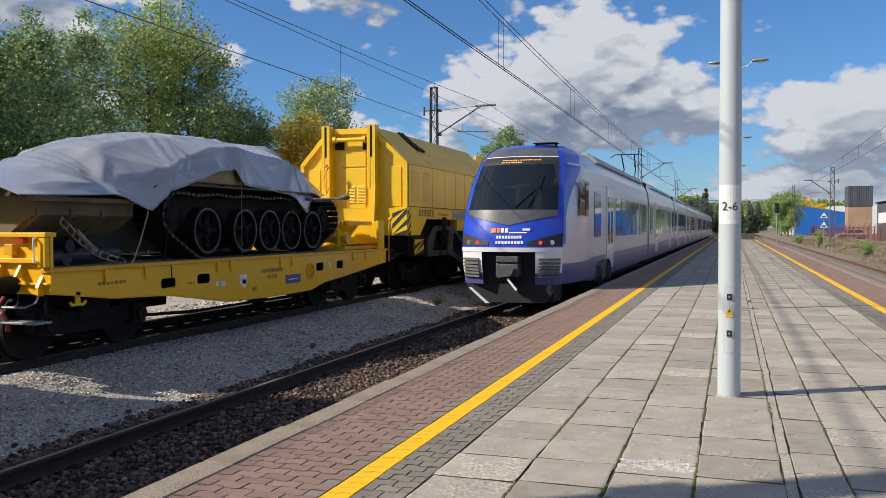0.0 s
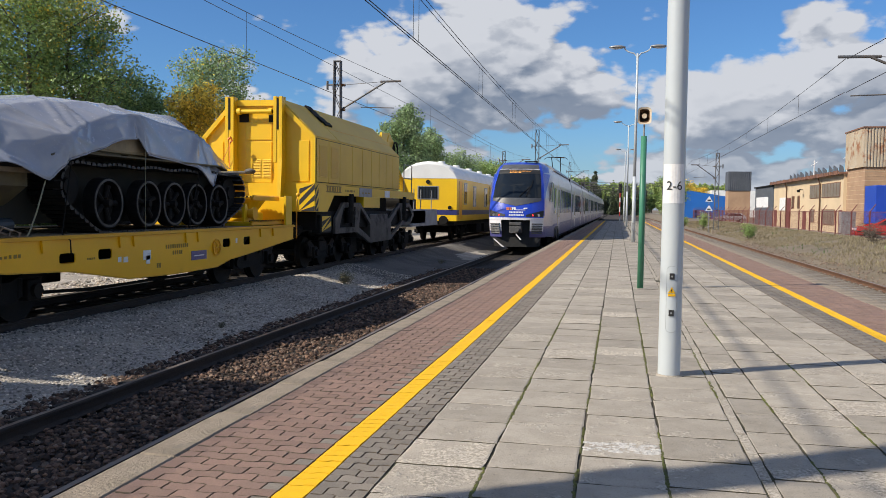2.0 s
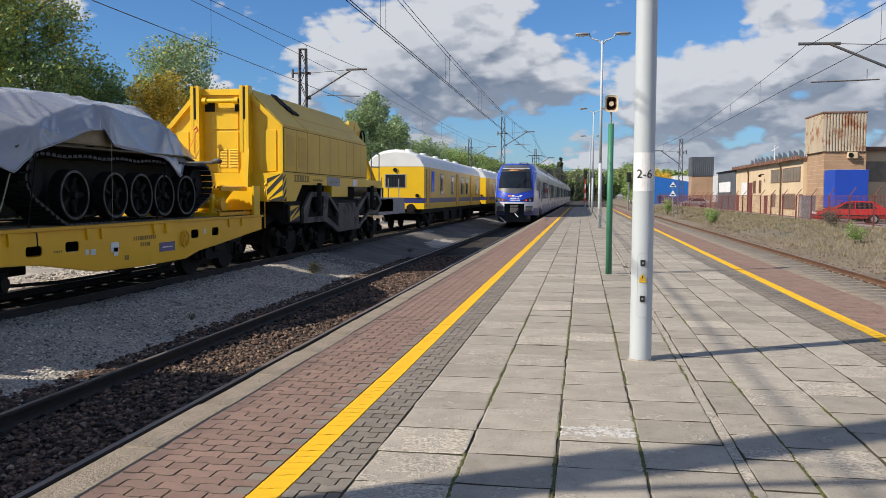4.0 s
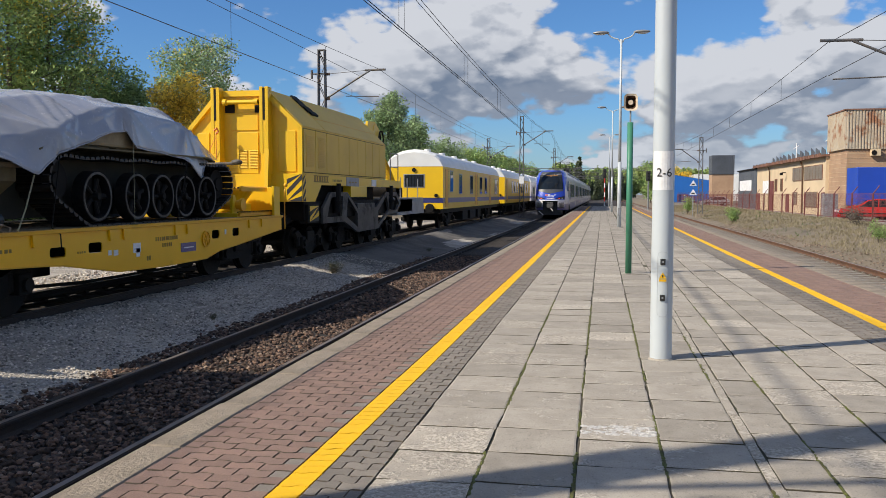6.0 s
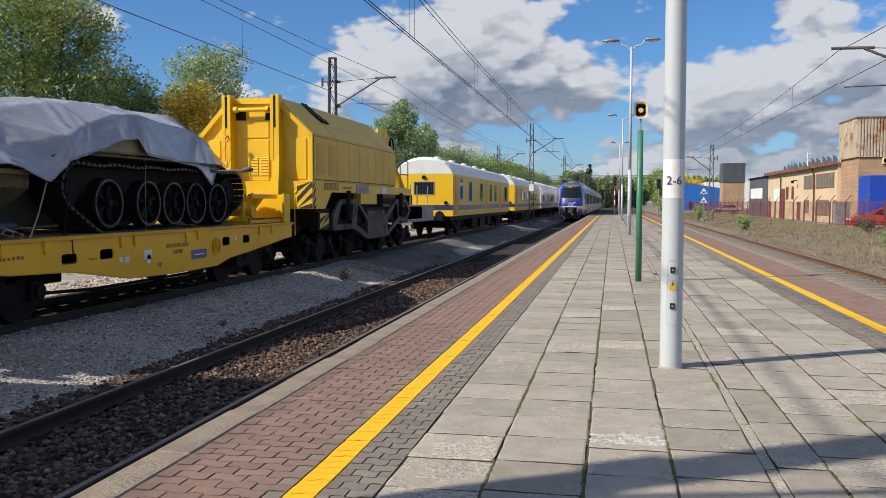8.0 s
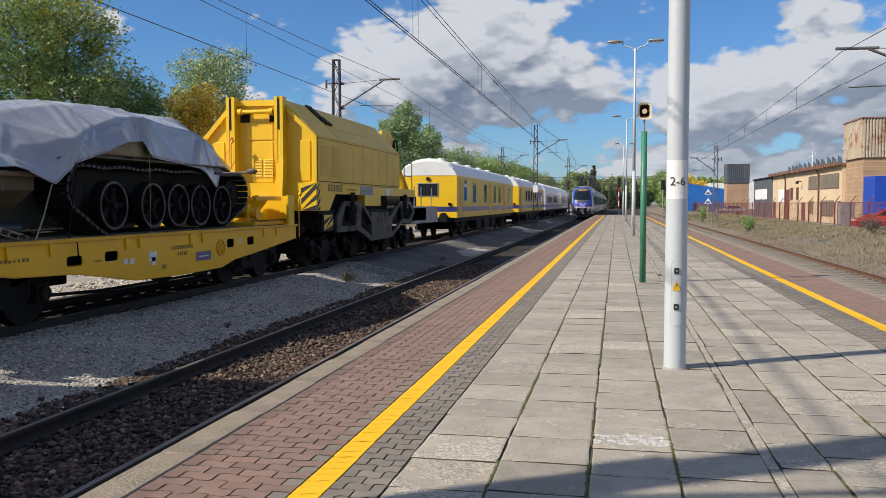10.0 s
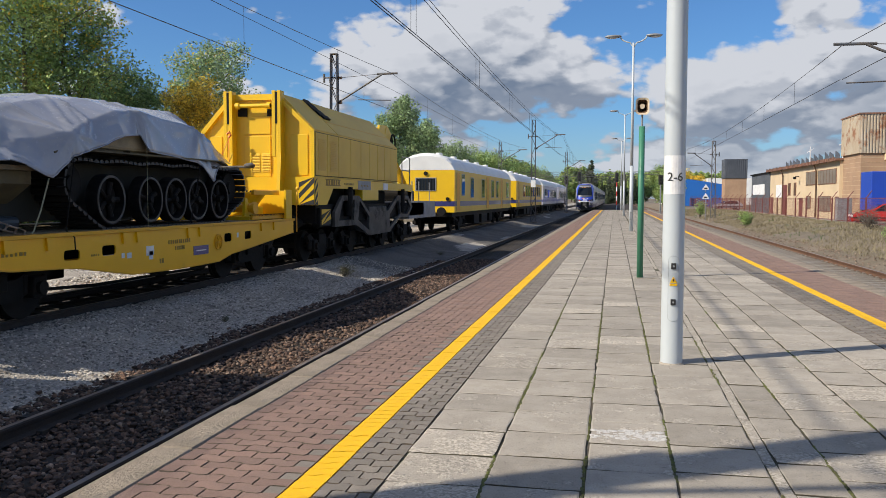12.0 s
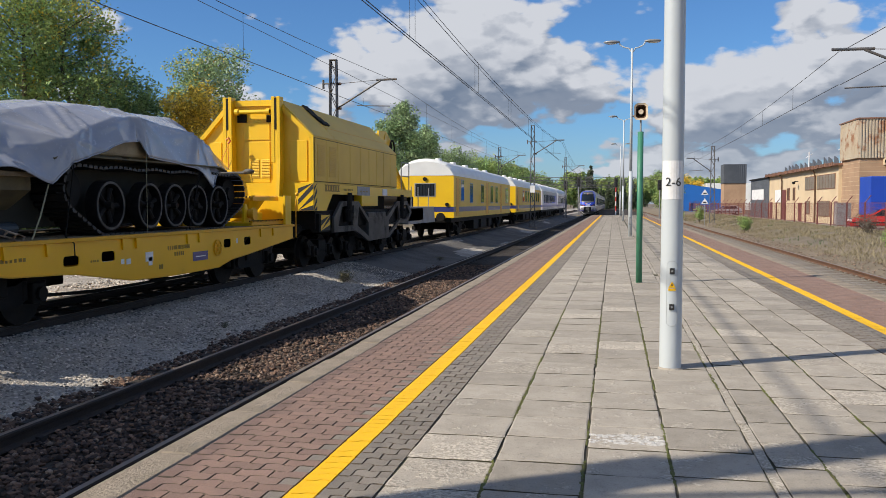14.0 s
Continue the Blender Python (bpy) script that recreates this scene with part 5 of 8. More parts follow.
def hazard(bm, origin, du, dv, w, h, n, nrm, mi_a=0, mi_b=1):
    """Slanting black bars on a rectangle, cut to it."""
    o, du, dv, nrm = Vector(origin), Vector(du), Vector(dv), Vector(nrm)
    def add(p00, p10, p11, p01, mi, e):
        vs = [bm.verts.new(o + du * a + dv * b + nrm * e) for a, b in (p00, p10, p11, p01)]
        bm.faces.new(vs).material_index = mi
    add((0, 0), (w, 0), (w, h), (0, h), mi_a, 0.003)
    step = (h + w) / n
    for k in range(n):
        lo, hi = k * step - w, k * step - w + step * 0.5
        p = [(0, max(0, min(h, lo))), (w, max(0, min(h, lo + w))), (w, max(0, min(h, hi + w))), (0, max(0, min(h, hi)))]
        if abs(p[0][1] - p[3][1]) + abs(p[1][1] - p[2][1]) > 0.01:
            add(p[0], p[1], p[2], p[3], mi_b, 0.006)


def build_crane():
    L, R, F, B = -10.91, -7.75, 20.92, 29.5
    root = thing("railway_crane", pose(-9.33, 25, RAIL_B), "large yellow railway breakdown crane with its counterweight housing", "railway crane")
    sec = [(L, 1.97), (R, 1.97), (R, 3.18), (-8.74, 4.13), (-10.05, 4.13), (L, 3.18)]
    bm = bmesh.new()
    prism(bm, sec, "y", F + 0.12, B)
    wpart("housing", bm, "yellow_roof", root, "faceted faded-yellow machine housing")
    # front frame: border plates round recessed panels
    bm = bmesh.new()
    t = 0.10
    prism(bm, [(R - t, 1.97), (R, 1.97), (R, 3.18), (R - t, 3.14)], "y", F, F + 0.12)
    prism(bm, [(L, 1.97), (L + t, 1.97), (L + t, 3.14), (L, 3.18)], "y", F, F + 0.12)
    prism(bm, [(R, 3.18), (-8.74, 4.13), (-8.80, 4.02), (R - t, 3.12)], "y", F, F + 0.12)
    prism(bm, [(L, 3.18), (L + t, 3.12), (-10.0, 4.02), (-10.05, 4.13)], "y", F, F + 0.12)
    box(bm, -10.05, -8.74, F + 0.02, F + 0.12, 3.98, 4.13)
    wpart("front_frame", bm, "yellow", root)
    bm = bmesh.new()
    box(bm, L + 0.1, R - 0.1, F + 0.10, F + 0.125, 1.97, 3.14)
    prism(bm, [(L + 0.1, 3.14), (R - 0.1, 3.14), (-8.80, 4.0), (-10.0, 4.0)], "y", F + 0.10, F + 0.125)
    wpart("front_wall", bm, "yellow", root)
    for x0, x1, z0, z1 in ((-10.75, -10.35, 2.0, 3.05), (-9.72, -8.98, 1.98, 3.05), (-8.42, -7.95, 2.02, 3.08), (-9.72, -8.98, 3.1, 3.55)):
        bm = bmesh.new()
        box(bm, x0, x1, F + 0.075, F + 0.1, z0, z1, 0.008)
        wpart("front_panel", bm, "yellow", root)
    bm = bmesh.new()
    louvre_front(bm, F + 0.074, -9.52, -9.28, 2.12, 2.60, 12)
    louvre_front(bm, F + 0.074, -9.22, -8.98 + 0.0, 2.12, 2.60, 12)
    wpart("vent", bm, "yellow", root, "pressed louvre vents")
    for x in (-10.06, -8.72):
        bm = bmesh.new()
        for o in (-0.075, 0.075):
            box(bm, x + o - 0.045, x + o + 0.045, F - 0.16, F + 0.1, 2.5 if o < 0 else 1.5, 4.20, 0.006)
        box(bm, x - 0.03, x + 0.03, F - 0.15, F + 0.1, 1.5, 4.15)
        prism(bm, [(F + 0.1, 1.25), (F - 0.3, 1.25), (F - 0.16, 2.6), (F + 0.1, 2.6)], "x", x + 0.025, x + 0.125)
        wpart("guide_post", bm, "yellow", root, "yellow double guide post")
        bm = bmesh.new()
        box(bm, x - 0.028, x + 0.028, F - 0.165, F - 0.03, 3.35, 4.16)
        wpart("guide_slot", bm, "black", root)
    bm = bmesh.new()
    tube(bm, (-9.85, F - 0.08, 3.82), (-8.9, F - 0.08, 3.82), 0.055, seg=14)
    for x in (-9.82, -8.95):
        tube(bm, (x - 0.05, F - 0.08, 3.82), (x + 0.05, F - 0.08, 3.82), 0.085, seg=14)
        box(bm, x - 0.04, x + 0.04, F - 0.08, F + 0.08, 3.78, 3.86)
    wpart("cross_tube", bm, "yellow", root, "yellow cross tube")
    bm = bmesh.new()
    for x in (-9.75, -8.93):
        box(bm, x - 0.13, x + 0.13, F + 0.06, F + 0.09, 3.56, 3.78)
    wpart("slot", bm, "black", root)
    # side panels
    M["seam_brown"] = material("dark_seam", (0.10, 0.07, 0.02), 0.8)
    bm = bmesh.new()
    box(bm, R + 0.001, R + 0.005, 20.98, 29.42, 2.0, 3.15)
    wpart("door_seam", bm, "seam_brown", root, "dark seams between the side doors")
    edges = [20.98, 21.92, 22.86, 23.98, 25.0, 25.95, 26.85, 27.7, 28.55, 29.42]
    for k, (a, b) in enumerate(zip(edges, edges[1:])):
        bm = bmesh.new()
        box(bm, R, R + 0.022, a + 0.016, b - 0.016, 2.02, 3.13, 0.006)
        bmv = bmesh.new()
        if k < 2:
            louvre(bmv, R + 0.022, a + 0.18, b - 0.18, 2.15, 3.0, 18, 0.018)
        door = wpart("side_door", bm, "yellow_roof", root)
        if k < 2:
            wpart("louvre", bmv, "yellow_roof", door, "pressed louvres")
    bm = bmesh.new()
    for a, b in ((21.0, 22.8), (22.86, 29.45)):
        vs = [(R, 3.20), (-8.72, 4.155), (-8.74, 4.135), (R - 0.02, 3.18)]
        prism(bm, vs, "y", a, b)
    wpart("roof_plate", bm, "yellow_roof", root)
    bm = bmesh.new()
    for ya, yb, u0, u1 in ((22.70, 23.12, 0.0, 0.14), (22.74, 23.18, 0.12, 0.32), (22.84, 23.32, 0.30, 0.46), (22.95, 23.5, 0.44, 0.54)):
        p0, p1 = Vector((-8.74, 4.16)).lerp(Vector((-7.75, 3.21)), u0), Vector((-8.74, 4.16)).lerp(Vector((-7.75, 3.21)), u1)
        prism(bm, [(p0.x, p0.y), (p1.x, p1.y), (p1.x + 0.03, p1.y + 0.04), (p0.x + 0.03, p0.y + 0.04)], "y", ya, yb)
    wpart("rubber_flap", bm, "black", root, "black rubber flap")
    bm = bmesh.new()
    tube(bm, (-8.12, 22.9, 3.52 + 0.03), (-8.12, 29.4, 3.55), 0.02, seg=6)
    box(bm, -9.6, -9.3, 24.0, 24.6, 4.13, 4.19)
    wpart("roof_seam", bm, "yellow_worn", root)
    # turntable frame
    bm = bmesh.new()
    prism(bm, [(F - 0.02, 1.24), (21.9, 1.24), (22.45, 1.69), (31.9, 1.69), (31.9, 1.93), (B, 1.95), (F - 0.02, 1.97)], "x", R - 0.1, R)
    prism(bm, [(F - 0.02, 1.24), (21.9, 1.24), (22.45, 1.69), (31.9, 1.69), (31.9, 1.93), (B, 1.95), (F - 0.02, 1.97)], "x", L, L + 0.1)
    box(bm, L + 0.1, R - 0.1, F, F + 0.1, 1.24, 1.97)
    box(bm, L + 0.1, R - 0.1, F + 0.1, 31.8, 1.72, 1.94)
    wpart("turntable_frame", bm, "yellow", root, "deep yellow turntable frame")
    bm = bmesh.new()
    prism(bm, [(20.3, 1.05), (F, 1.05), (F, 1.55), (20.7, 1.5)], "x", -10.3, -8.5)
    wpart("front_apron", bm, "yellow", root)
    for org, du, w, nrm in (((R - 0.42, F - 0.02, 1.25), (1, 0, 0), 0.42, (0, -1, 0)), ((L, F - 0.02, 1.25), (1, 0, 0), 0.42, (0, -1, 0)), ((R, F, 1.25), (0, 1, 0), 0.25, (1, 0, 0))):
        bm = bmesh.new()
        hazard(bm, org, du, (0, 0, 1), w, 0.72, 4, nrm)
        wpart("hazard_panel", bm, ["yellow", "black_text"], root, "black and yellow hazard stripes")
    bm = bmesh.new()
    box(bm, R, R + 0.01, 24.75, 26.1, 1.68, 1.95)
    wpart("data_plate", bm, "grey_steel", root, "grey data plate")
    bm = bmesh.new()
    box(bm, R + 0.002, R + 0.012, 27.6, 28.2, 1.70, 1.92)
    wpart("data_plate", bm, "label_white", root, "pale data plate")
    bm = bmesh.new()
    box(bm, R + 0.004, R + 0.007, 21.78, 23.05, 1.76, 1.79)
    box(bm, R + 0.004, R + 0.007, 21.78, 23.05, 1.92, 1.945)
    bars(bm, R + 0.004, 21.8, 23.05, 1.79, 1.92, 6, rng)
    bars(bm, R + 0.004, 23.4, 24.3, 1.80, 1.86, 7, rng)
    bars(bm, R + 0.011, 25.0, 25.9, 1.78, 1.82, 3, rng)
    wpart("stencilling", bm, "stencil", root, "dark maker's marks as bars")["kind"] = "stuff"
    bm = bmesh.new()
    box(bm, R - 0.25, R + 0.01, 25.2, 27.0, 1.35, 1.69, 0.01)
    wpart("tool_box", bm, "yellow", root)
    # undercarriage: angular side girders and axle groups
    U = R - 0.05
    for x in (U, L + 0.05):
        bm = bmesh.new()
        outer = [(22.6, 1.05), (23.3, 1.50), (24.9, 1.50), (26.0, 0.98), (28.3, 1.0), (29.6, 1.52), (31.2, 1.52), (31.9, 1.1), (31.2, 0.72), (29.9, 0.72), (28.5, 0.26), (26.0, 0.24), (24.6, 0.62), (22.6, 0.62)]
        inner = [[(23.3, 1.34), (24.45, 1.38), (24.35, 0.78), (22.95, 0.78)], [(24.95, 1.36), (26.0, 0.84), (26.0, 0.40), (24.8, 0.76)], [(28.5, 0.86), (29.7, 1.38), (30.0, 0.86), (28.5, 0.40)], [(30.3, 1.38), (31.1, 1.38), (31.6, 1.08), (31.1, 0.84), (30.3, 0.84)]]
        holed_plate(bm, outer, inner, x - 0.04, x + 0.04)
        wpart("side_girder", bm, "girder", root, "dirty grey angular undercarriage girder")
    bm = bmesh.new()
    box(bm, L + 0.3, R - 0.04, 26.1, 28.2, 0.32, 1.15, 0.03)
    wpart("outrigger_box", bm, "girder", root, "dirty grey outrigger box")
    bm = bmesh.new()
    box(bm, L + 0.3, R - 0.15, 21.4, 34.5, 0.75, 1.24)
    box(bm, L + 0.6, R - 0.6, 23, 30, 1.24, 1.7)
    for y in (23.9, 30.2):
        tube(bm, (U + 0.02, y, 0.9), (U + 0.02, y, 1.75), 0.13, seg=16)
        tube(bm, (U + 0.02, y, 1.15), (U + 0.02, y, 1.25), 0.19, seg=16)
    wpart("carriage_frame", bm, "black", root)
    bm = bmesh.new()
    hazard(bm, (R - 0.05, 21.6, 0.70), (0, 1, 0), (0, 0, 1), 0.75, 0.42, 4, (1, 0, 0))
    wpart("hazard_plate", bm, ["yellow", "black_text"], root, "black and yellow warning plate")
    bm = bmesh.new()
    box(bm, R - 0.3, R - 0.06, 21.5, 22.4, 0.66, 1.16, 0.01)
    wpart("jack_housing", bm, "dark", root)
    for yc in (22.6, 25.4, 29.2, 32.2):
        bogie(root, TRACK_B, yc, RAIL_B, 1.3, 0.42)
    # rear platform, winch, hoses and railings
    bm = bmesh.new()
    prism(bm, [(31.9, 0.62), (32.2, 1.30), (36.7, 1.30), (36.9, 0.62)], "x", -10.5, -7.9)
    wpart("rear_platform", bm, "grey_steel", root, "grey steel rear platform")
    bm = bmesh.new()
    tube(bm, (-10.0, 33.6, 1.62), (-8.3, 33.6, 1.62), 0.26, seg=18)
    tube(bm, (-8.4, 33.6, 1.62), (-8.3, 33.6, 1.62), 0.36, seg=18)
    box(bm, -9.9, -8.5, 34.3, 35.3, 1.30, 1.72, 0.03)
    wpart("winch", bm, "dark", root, "dark cable winch")
    for k in range(6):
        bm = bmesh.new()
        y0 = 31.4 + 0.12 * k
        pipe(bm, [(-8.2 - 0.05 * k, 30.9, 2.9 - 0.1 * k), (-8.15, y0 + 0.5, 2.3 - 0.1 * k), (-8.2, y0 + 1.6, 1.7)], 0.03, 6)
        wpart("hose", bm, "yellow", root, "yellow hose")
    bm = bmesh.new()
    for y in (30.6, 31.8):
        tube(bm, (-7.85, y, 1.94), (-7.85, y, 2.95), 0.02, seg=6)
    pipe(bm, [(-7.85, 30.6, 2.95), (-7.85, 31.8, 2.95)], 0.02)
    pipe(bm, [(-7.85, 30.6, 2.45), (-7.85, 31.8, 2.45)], 0.02)
    for y in (32.6, 33.8, 35.8):
        tube(bm, (-7.95, y, 1.3), (-7.95, y, 2.1), 0.02, seg=6)
    wpart("railing", bm, "steel", root, "thin grey railing")
    bm = bmesh.new()
    box(bm, -10.0, -8.3, 29.5, 30.2, 3.0, 3.75, 0.06)
    tube(bm, (-9.6, 30.6, 3.75), (-8.4, 30.6, 3.75), 0.3, seg=20)
    prism(bm, [(29.5, 3.6), (30.9, 3.5), (31.3, 3.8), (30.6, 4.1), (29.6, 4.05)], "x", -8.5, -8.42)
    prism(bm, [(29.5, 3.6), (30.9, 3.5), (31.3, 3.8), (30.6, 4.1), (29.6, 4.05)], "x", -9.6, -9.52)
    wpart("jib_head", bm, "yellow", root, "yellow jib head with sheaves")
    bm = bmesh.new()
    for k in range(5):
        ring(bm, (-8.35 - 0.1 * k, 31.2, 3.5), "x", 0.33 - 0.02 * k, 0.29 - 0.02 * k, 0.05, 18)
    pipe(bm, [(-8.3, 31.3, 3.2), (-8.3, 31.4, 2.0)], 0.03)
    wpart("cable_coil", bm, "dark", root, "coiled dark cables")
    buffer_pair(root, TRACK_B, 36.9, 0.76, 1)
    buffer_pair(root, TRACK_B, 21.35, 0.76, -1)
    # hook block lashed at the front
    bm = bmesh.new()
    tube(bm, (-10.0, F - 0.25, 2.35), (-10.0, F - 0.25, 3.0), 0.012, seg=6)
    tube(bm, (-10.25, F - 0.3, 2.4), (-10.02, F - 0.25, 2.9), 0.008, seg=6)
    pipe(bm, [(-10.0, F - 0.25, 3.0), (-9.94, F - 0.25, 3.06), (-9.98, F - 0.25, 3.14), (-10.05, F - 0.25, 3.08)], 0.03)
    wpart("hook", bm, "orange", root, "small orange hook on a chain")
    bm = bmesh.new()
    tube(bm, (-10.3, F - 1.2, 2.18), (-8.95, F - 1.1, 2.2), 0.035, seg=8)
    bmesh.ops.create_icosphere(bm, subdivisions=2, radius=0.12, matrix=Matrix.Translation((-9.05, F - 1.1, 2.23)) @ Matrix.Diagonal((1.25, 0.8, 0.6, 1)) @ Matrix.Rotation(0.4, 4, "Y"))
    tube(bm, (-10.0, F - 1.2, 1.5), (-10.0, F - 1.2, 2.2), 0.02, seg=6)
    wpart("tow_bar", bm, "wheel_dust", root, "grey tow bar wrapped in plastic")
    return root


build_crane()


def coach_section():
    """Half outline of a coach: side, cornice and domed roof."""
    pts = [(1.44, 0.72), (1.44, 2.80), (1.40, 2.98), (1.28, 3.18), (1.05, 3.38), (0.7, 3.54), (0.35, 3.62), (0.0, 3.65)]
    return [(-x, z) for x, z in pts] + [(x, z) for x, z in pts[-2::-1]]


def build_coach(y0, y1, label, windows, body="yellow", band="coach_navy", vent=True):
    xc = TRACK_B - 0.02
    root = thing("service_coach", pose(xc, (y0 + y1) / 2, RAIL_B), label, "railway coach", group="service coaches on the siding")
    sec = coach_section()
    n = len(sec)
    bm = bmesh.new()
    prism(bm, [(-1.44, 0.72), (1.44, 0.72), (1.44, 2.80), (-1.44, 2.80)], "y", y0, y1)
    bm.transform(Matrix.Translation((xc, 0, 0)))
    wpart("body", bm, body, root, "yellow coach body")
    bm = bmesh.new()
    roof = [p for p in sec if p[1] >= 2.8]
    rows = []
    for k, (yy, s) in enumerate(((y0 - 0.01, 1.0), (y0 + 0.2, 1.0), (y1 - 0.2, 1.0), (y1 + 0.01, 1.0))):
        f = 0.82 if k in (0, 3) else 1.0
        rows.append([bm.verts.new((xc + x * (1.0 if z < 2.9 else (0.97 if f < 1 else 1.0)), yy, 2.8 + (z - 2.8) * f)) for x, z in roof])
    for a, b in zip(rows, rows[1:]):
        for i in range(len(roof) - 1):
            bm.faces.new((a[i], a[i + 1], b[i + 1], b[i]))
    bm.faces.new(rows[0])
    bm.faces.new(rows[-1][::-1])
    wpart("roof", bm, "white", root, "white domed roof", smooth=False)
    for k in range(int((y1 - y0) / 4)):
        bm = bmesh.new()
        tube(bm, (xc + 0.25, y0 + 2 + 4 * k, 3.6), (xc + 0.25, y0 + 2 + 4 * k, 3.74), 0.2, 0.17, seg=14)
        wpart("roof_vent", bm, "white", root)
    bm = bmesh.new()
    box(bm, xc - 1.448, xc + 1.448, y0 - 0.006, y1 + 0.006, 1.02, 1.27)
    wpart("stripe", bm, band, root, "dark blue waist stripe")
    for ya, yb, za, zb, kind in windows:
        bm = bmesh.new()
        if kind == "door":
            box(bm, xc + 1.44, xc + 1.452, ya, yb, za, zb, 0.004)
            part_ob = wpart("door", bm, "yellow_worn", root, "coach door in a dark seam")
            bm = bmesh.new()
            for q in (ya - 0.03, yb):
                box(bm, xc + 1.44, xc + 1.455, q, q + 0.03, za, zb)
            wpart("seam", bm, "brown", part_ob)
        else:
            box(bm, xc + 1.44, xc + 1.456, ya - 0.06, yb + 0.06, za - 0.06, zb + 0.06, 0.004)
            fr = wpart("window", bm, "grey_steel", root)
            bm = bmesh.new()
            box(bm, xc + 1.457, xc + 1.461, ya, yb, za, zb)
            wpart("pane", bm, "glass", fr)
    if vent:
        bm = bmesh.new()
        box(bm, xc - 0.53, xc + 0.53, y0 - 0.02, y0, 1.77, 2.43)
        fr = wpart("end_window", bm, "grey_steel", root, "barred end window")
        bm = bmesh.new()
        box(bm, xc - 0.48, xc + 0.48, y0 - 0.026, y0 - 0.021, 1.81, 2.39)
        wpart("pane", bm, "glass", fr)
        bm = bmesh.new()
        for k in range(7):
            tube(bm, (xc - 0.42 + 0.14 * k, y0 - 0.04, 1.8), (xc - 0.42 + 0.14 * k, y0 - 0.04, 2.4), 0.012, seg=6)
        wpart("bar", bm, "dark", fr)
        bm = bmesh.new()
        tube(bm, (xc, y0 - 0.06, 2.63), (xc, y0, 2.63), 0.10, seg=16)
        wpart("end_lamp", bm, "dark", root, "dark round lamp")
        bm = bmesh.new()
        for s in (-1, 1):
            tube(bm, (xc + 1.1 * s, y0 - 0.06, 1.38), (xc + 1.1 * s, y0, 1.38), 0.09, seg=14)
        wpart("tail_lamp", bm, "black", root)
    # underframe
    bm = bmesh.new()
    box(bm, xc - 1.3, xc + 1.3, y0 + 0.1, y1 - 0.1, 0.5, 0.72)
    for a, b in ((0.3, 0.38), (0.42, 0.52), (0.56, 0.62)):
        box(bm, xc + 0.5, xc + 1.3, y0 + (y1 - y0) * a, y0 + (y1 - y0) * b, 0.0, 0.5, 0.03)
    wpart("underframe", bm, "black", root)
    bogie(root, TRACK_B, y0 + 3.4, RAIL_B, 2.4)
    bogie(root, TRACK_B, y1 - 3.4, RAIL_B, 2.4)
    buffer_pair(root, TRACK_B, y0, 0.76, -1)
    buffer_pair(root, TRACK_B, y1, 0.76, 1)
    return root


W1 = [(41.5, 42.3, 0.8, 2.7, "door"), (42.9, 43.7, 1.6, 2.6, "glass"), (45.7, 46.6, 1.5, 2.5, "glass"), (49.6, 50.6, 1.5, 2.5, "glass"), (51.6, 52.5, 0.8, 2.7, "door"), (53.6, 54.6, 1.5, 2.5, "glass"), (55.9, 56.8, 1.5, 2.5, "glass"), (58.2, 59.0, 0.8, 2.7, "door"), (61.2, 62.4, 1.5, 2.5, "glass")]
build_coach(40.9, 63.8, "yellow and white service coach with a barred end window", W1)
W2 = [(69.0, 69.8, 0.8, 2.7, "door")] + [(73 + 2.1 * k, 74.2 + 2.1 * k, 1.6, 2.5, "glass") for k in range(8)]
build_coach(67.6, 91.5, "yellow and white service coach with a blue waist stripe", W2)
W3 = [(96 + 2.1 * k, 97.3 + 2.1 * k, 1.5, 2.4, "glass") for k in range(9)]
build_coach(93.5, 117.5, "silver and violet coach behind the yellow ones", W3, "train_grey", "train_navy", False)
W4 = [(121 + 2.1 * k, 122.3 + 2.1 * k, 1.5, 2.4, "glass") for k in range(9)]
build_coach(119.0, 141.0, "silver and violet coach behind the yellow ones", W4, "train_grey", "train_navy", False)


def build_shade_wagon():
    """An unseen tall wagon before the flat wagon, added to shade the near ballast."""
    root = thing("covered_wagon", pose(TRACK_B, -3, RAIL_B), "unseen tall yellow wagon added to shade the near ballast", "wagon")
    bm = bmesh.new()
    prism(bm, [(-1.4, 0.7), (1.4, 0.7), (1.4, 3.35), (0.95, 3.8), (0, 3.96), (-0.95, 3.8), (-1.4, 3.35)], "y", -11.5, 6.1)
    bm.transform(Matrix.Translation((TRACK_B, 0, 0)))
    wpart("body", bm, "yellow", root)
    bm = bmesh.new()
    box(bm, TRACK_B - 1.3, TRACK_B + 1.3, -11.4, 6.1, 0.45, 0.695)
    wpart("underframe", bm, "black", root)
    bogie(root, TRACK_B, 3.4, RAIL_B, 1.8)
    bogie(root, TRACK_B, -9.0, RAIL_B, 1.8)
    buffer_pair(root, TRACK_B, 6.1, 0.76, 1)


build_shade_wagon()


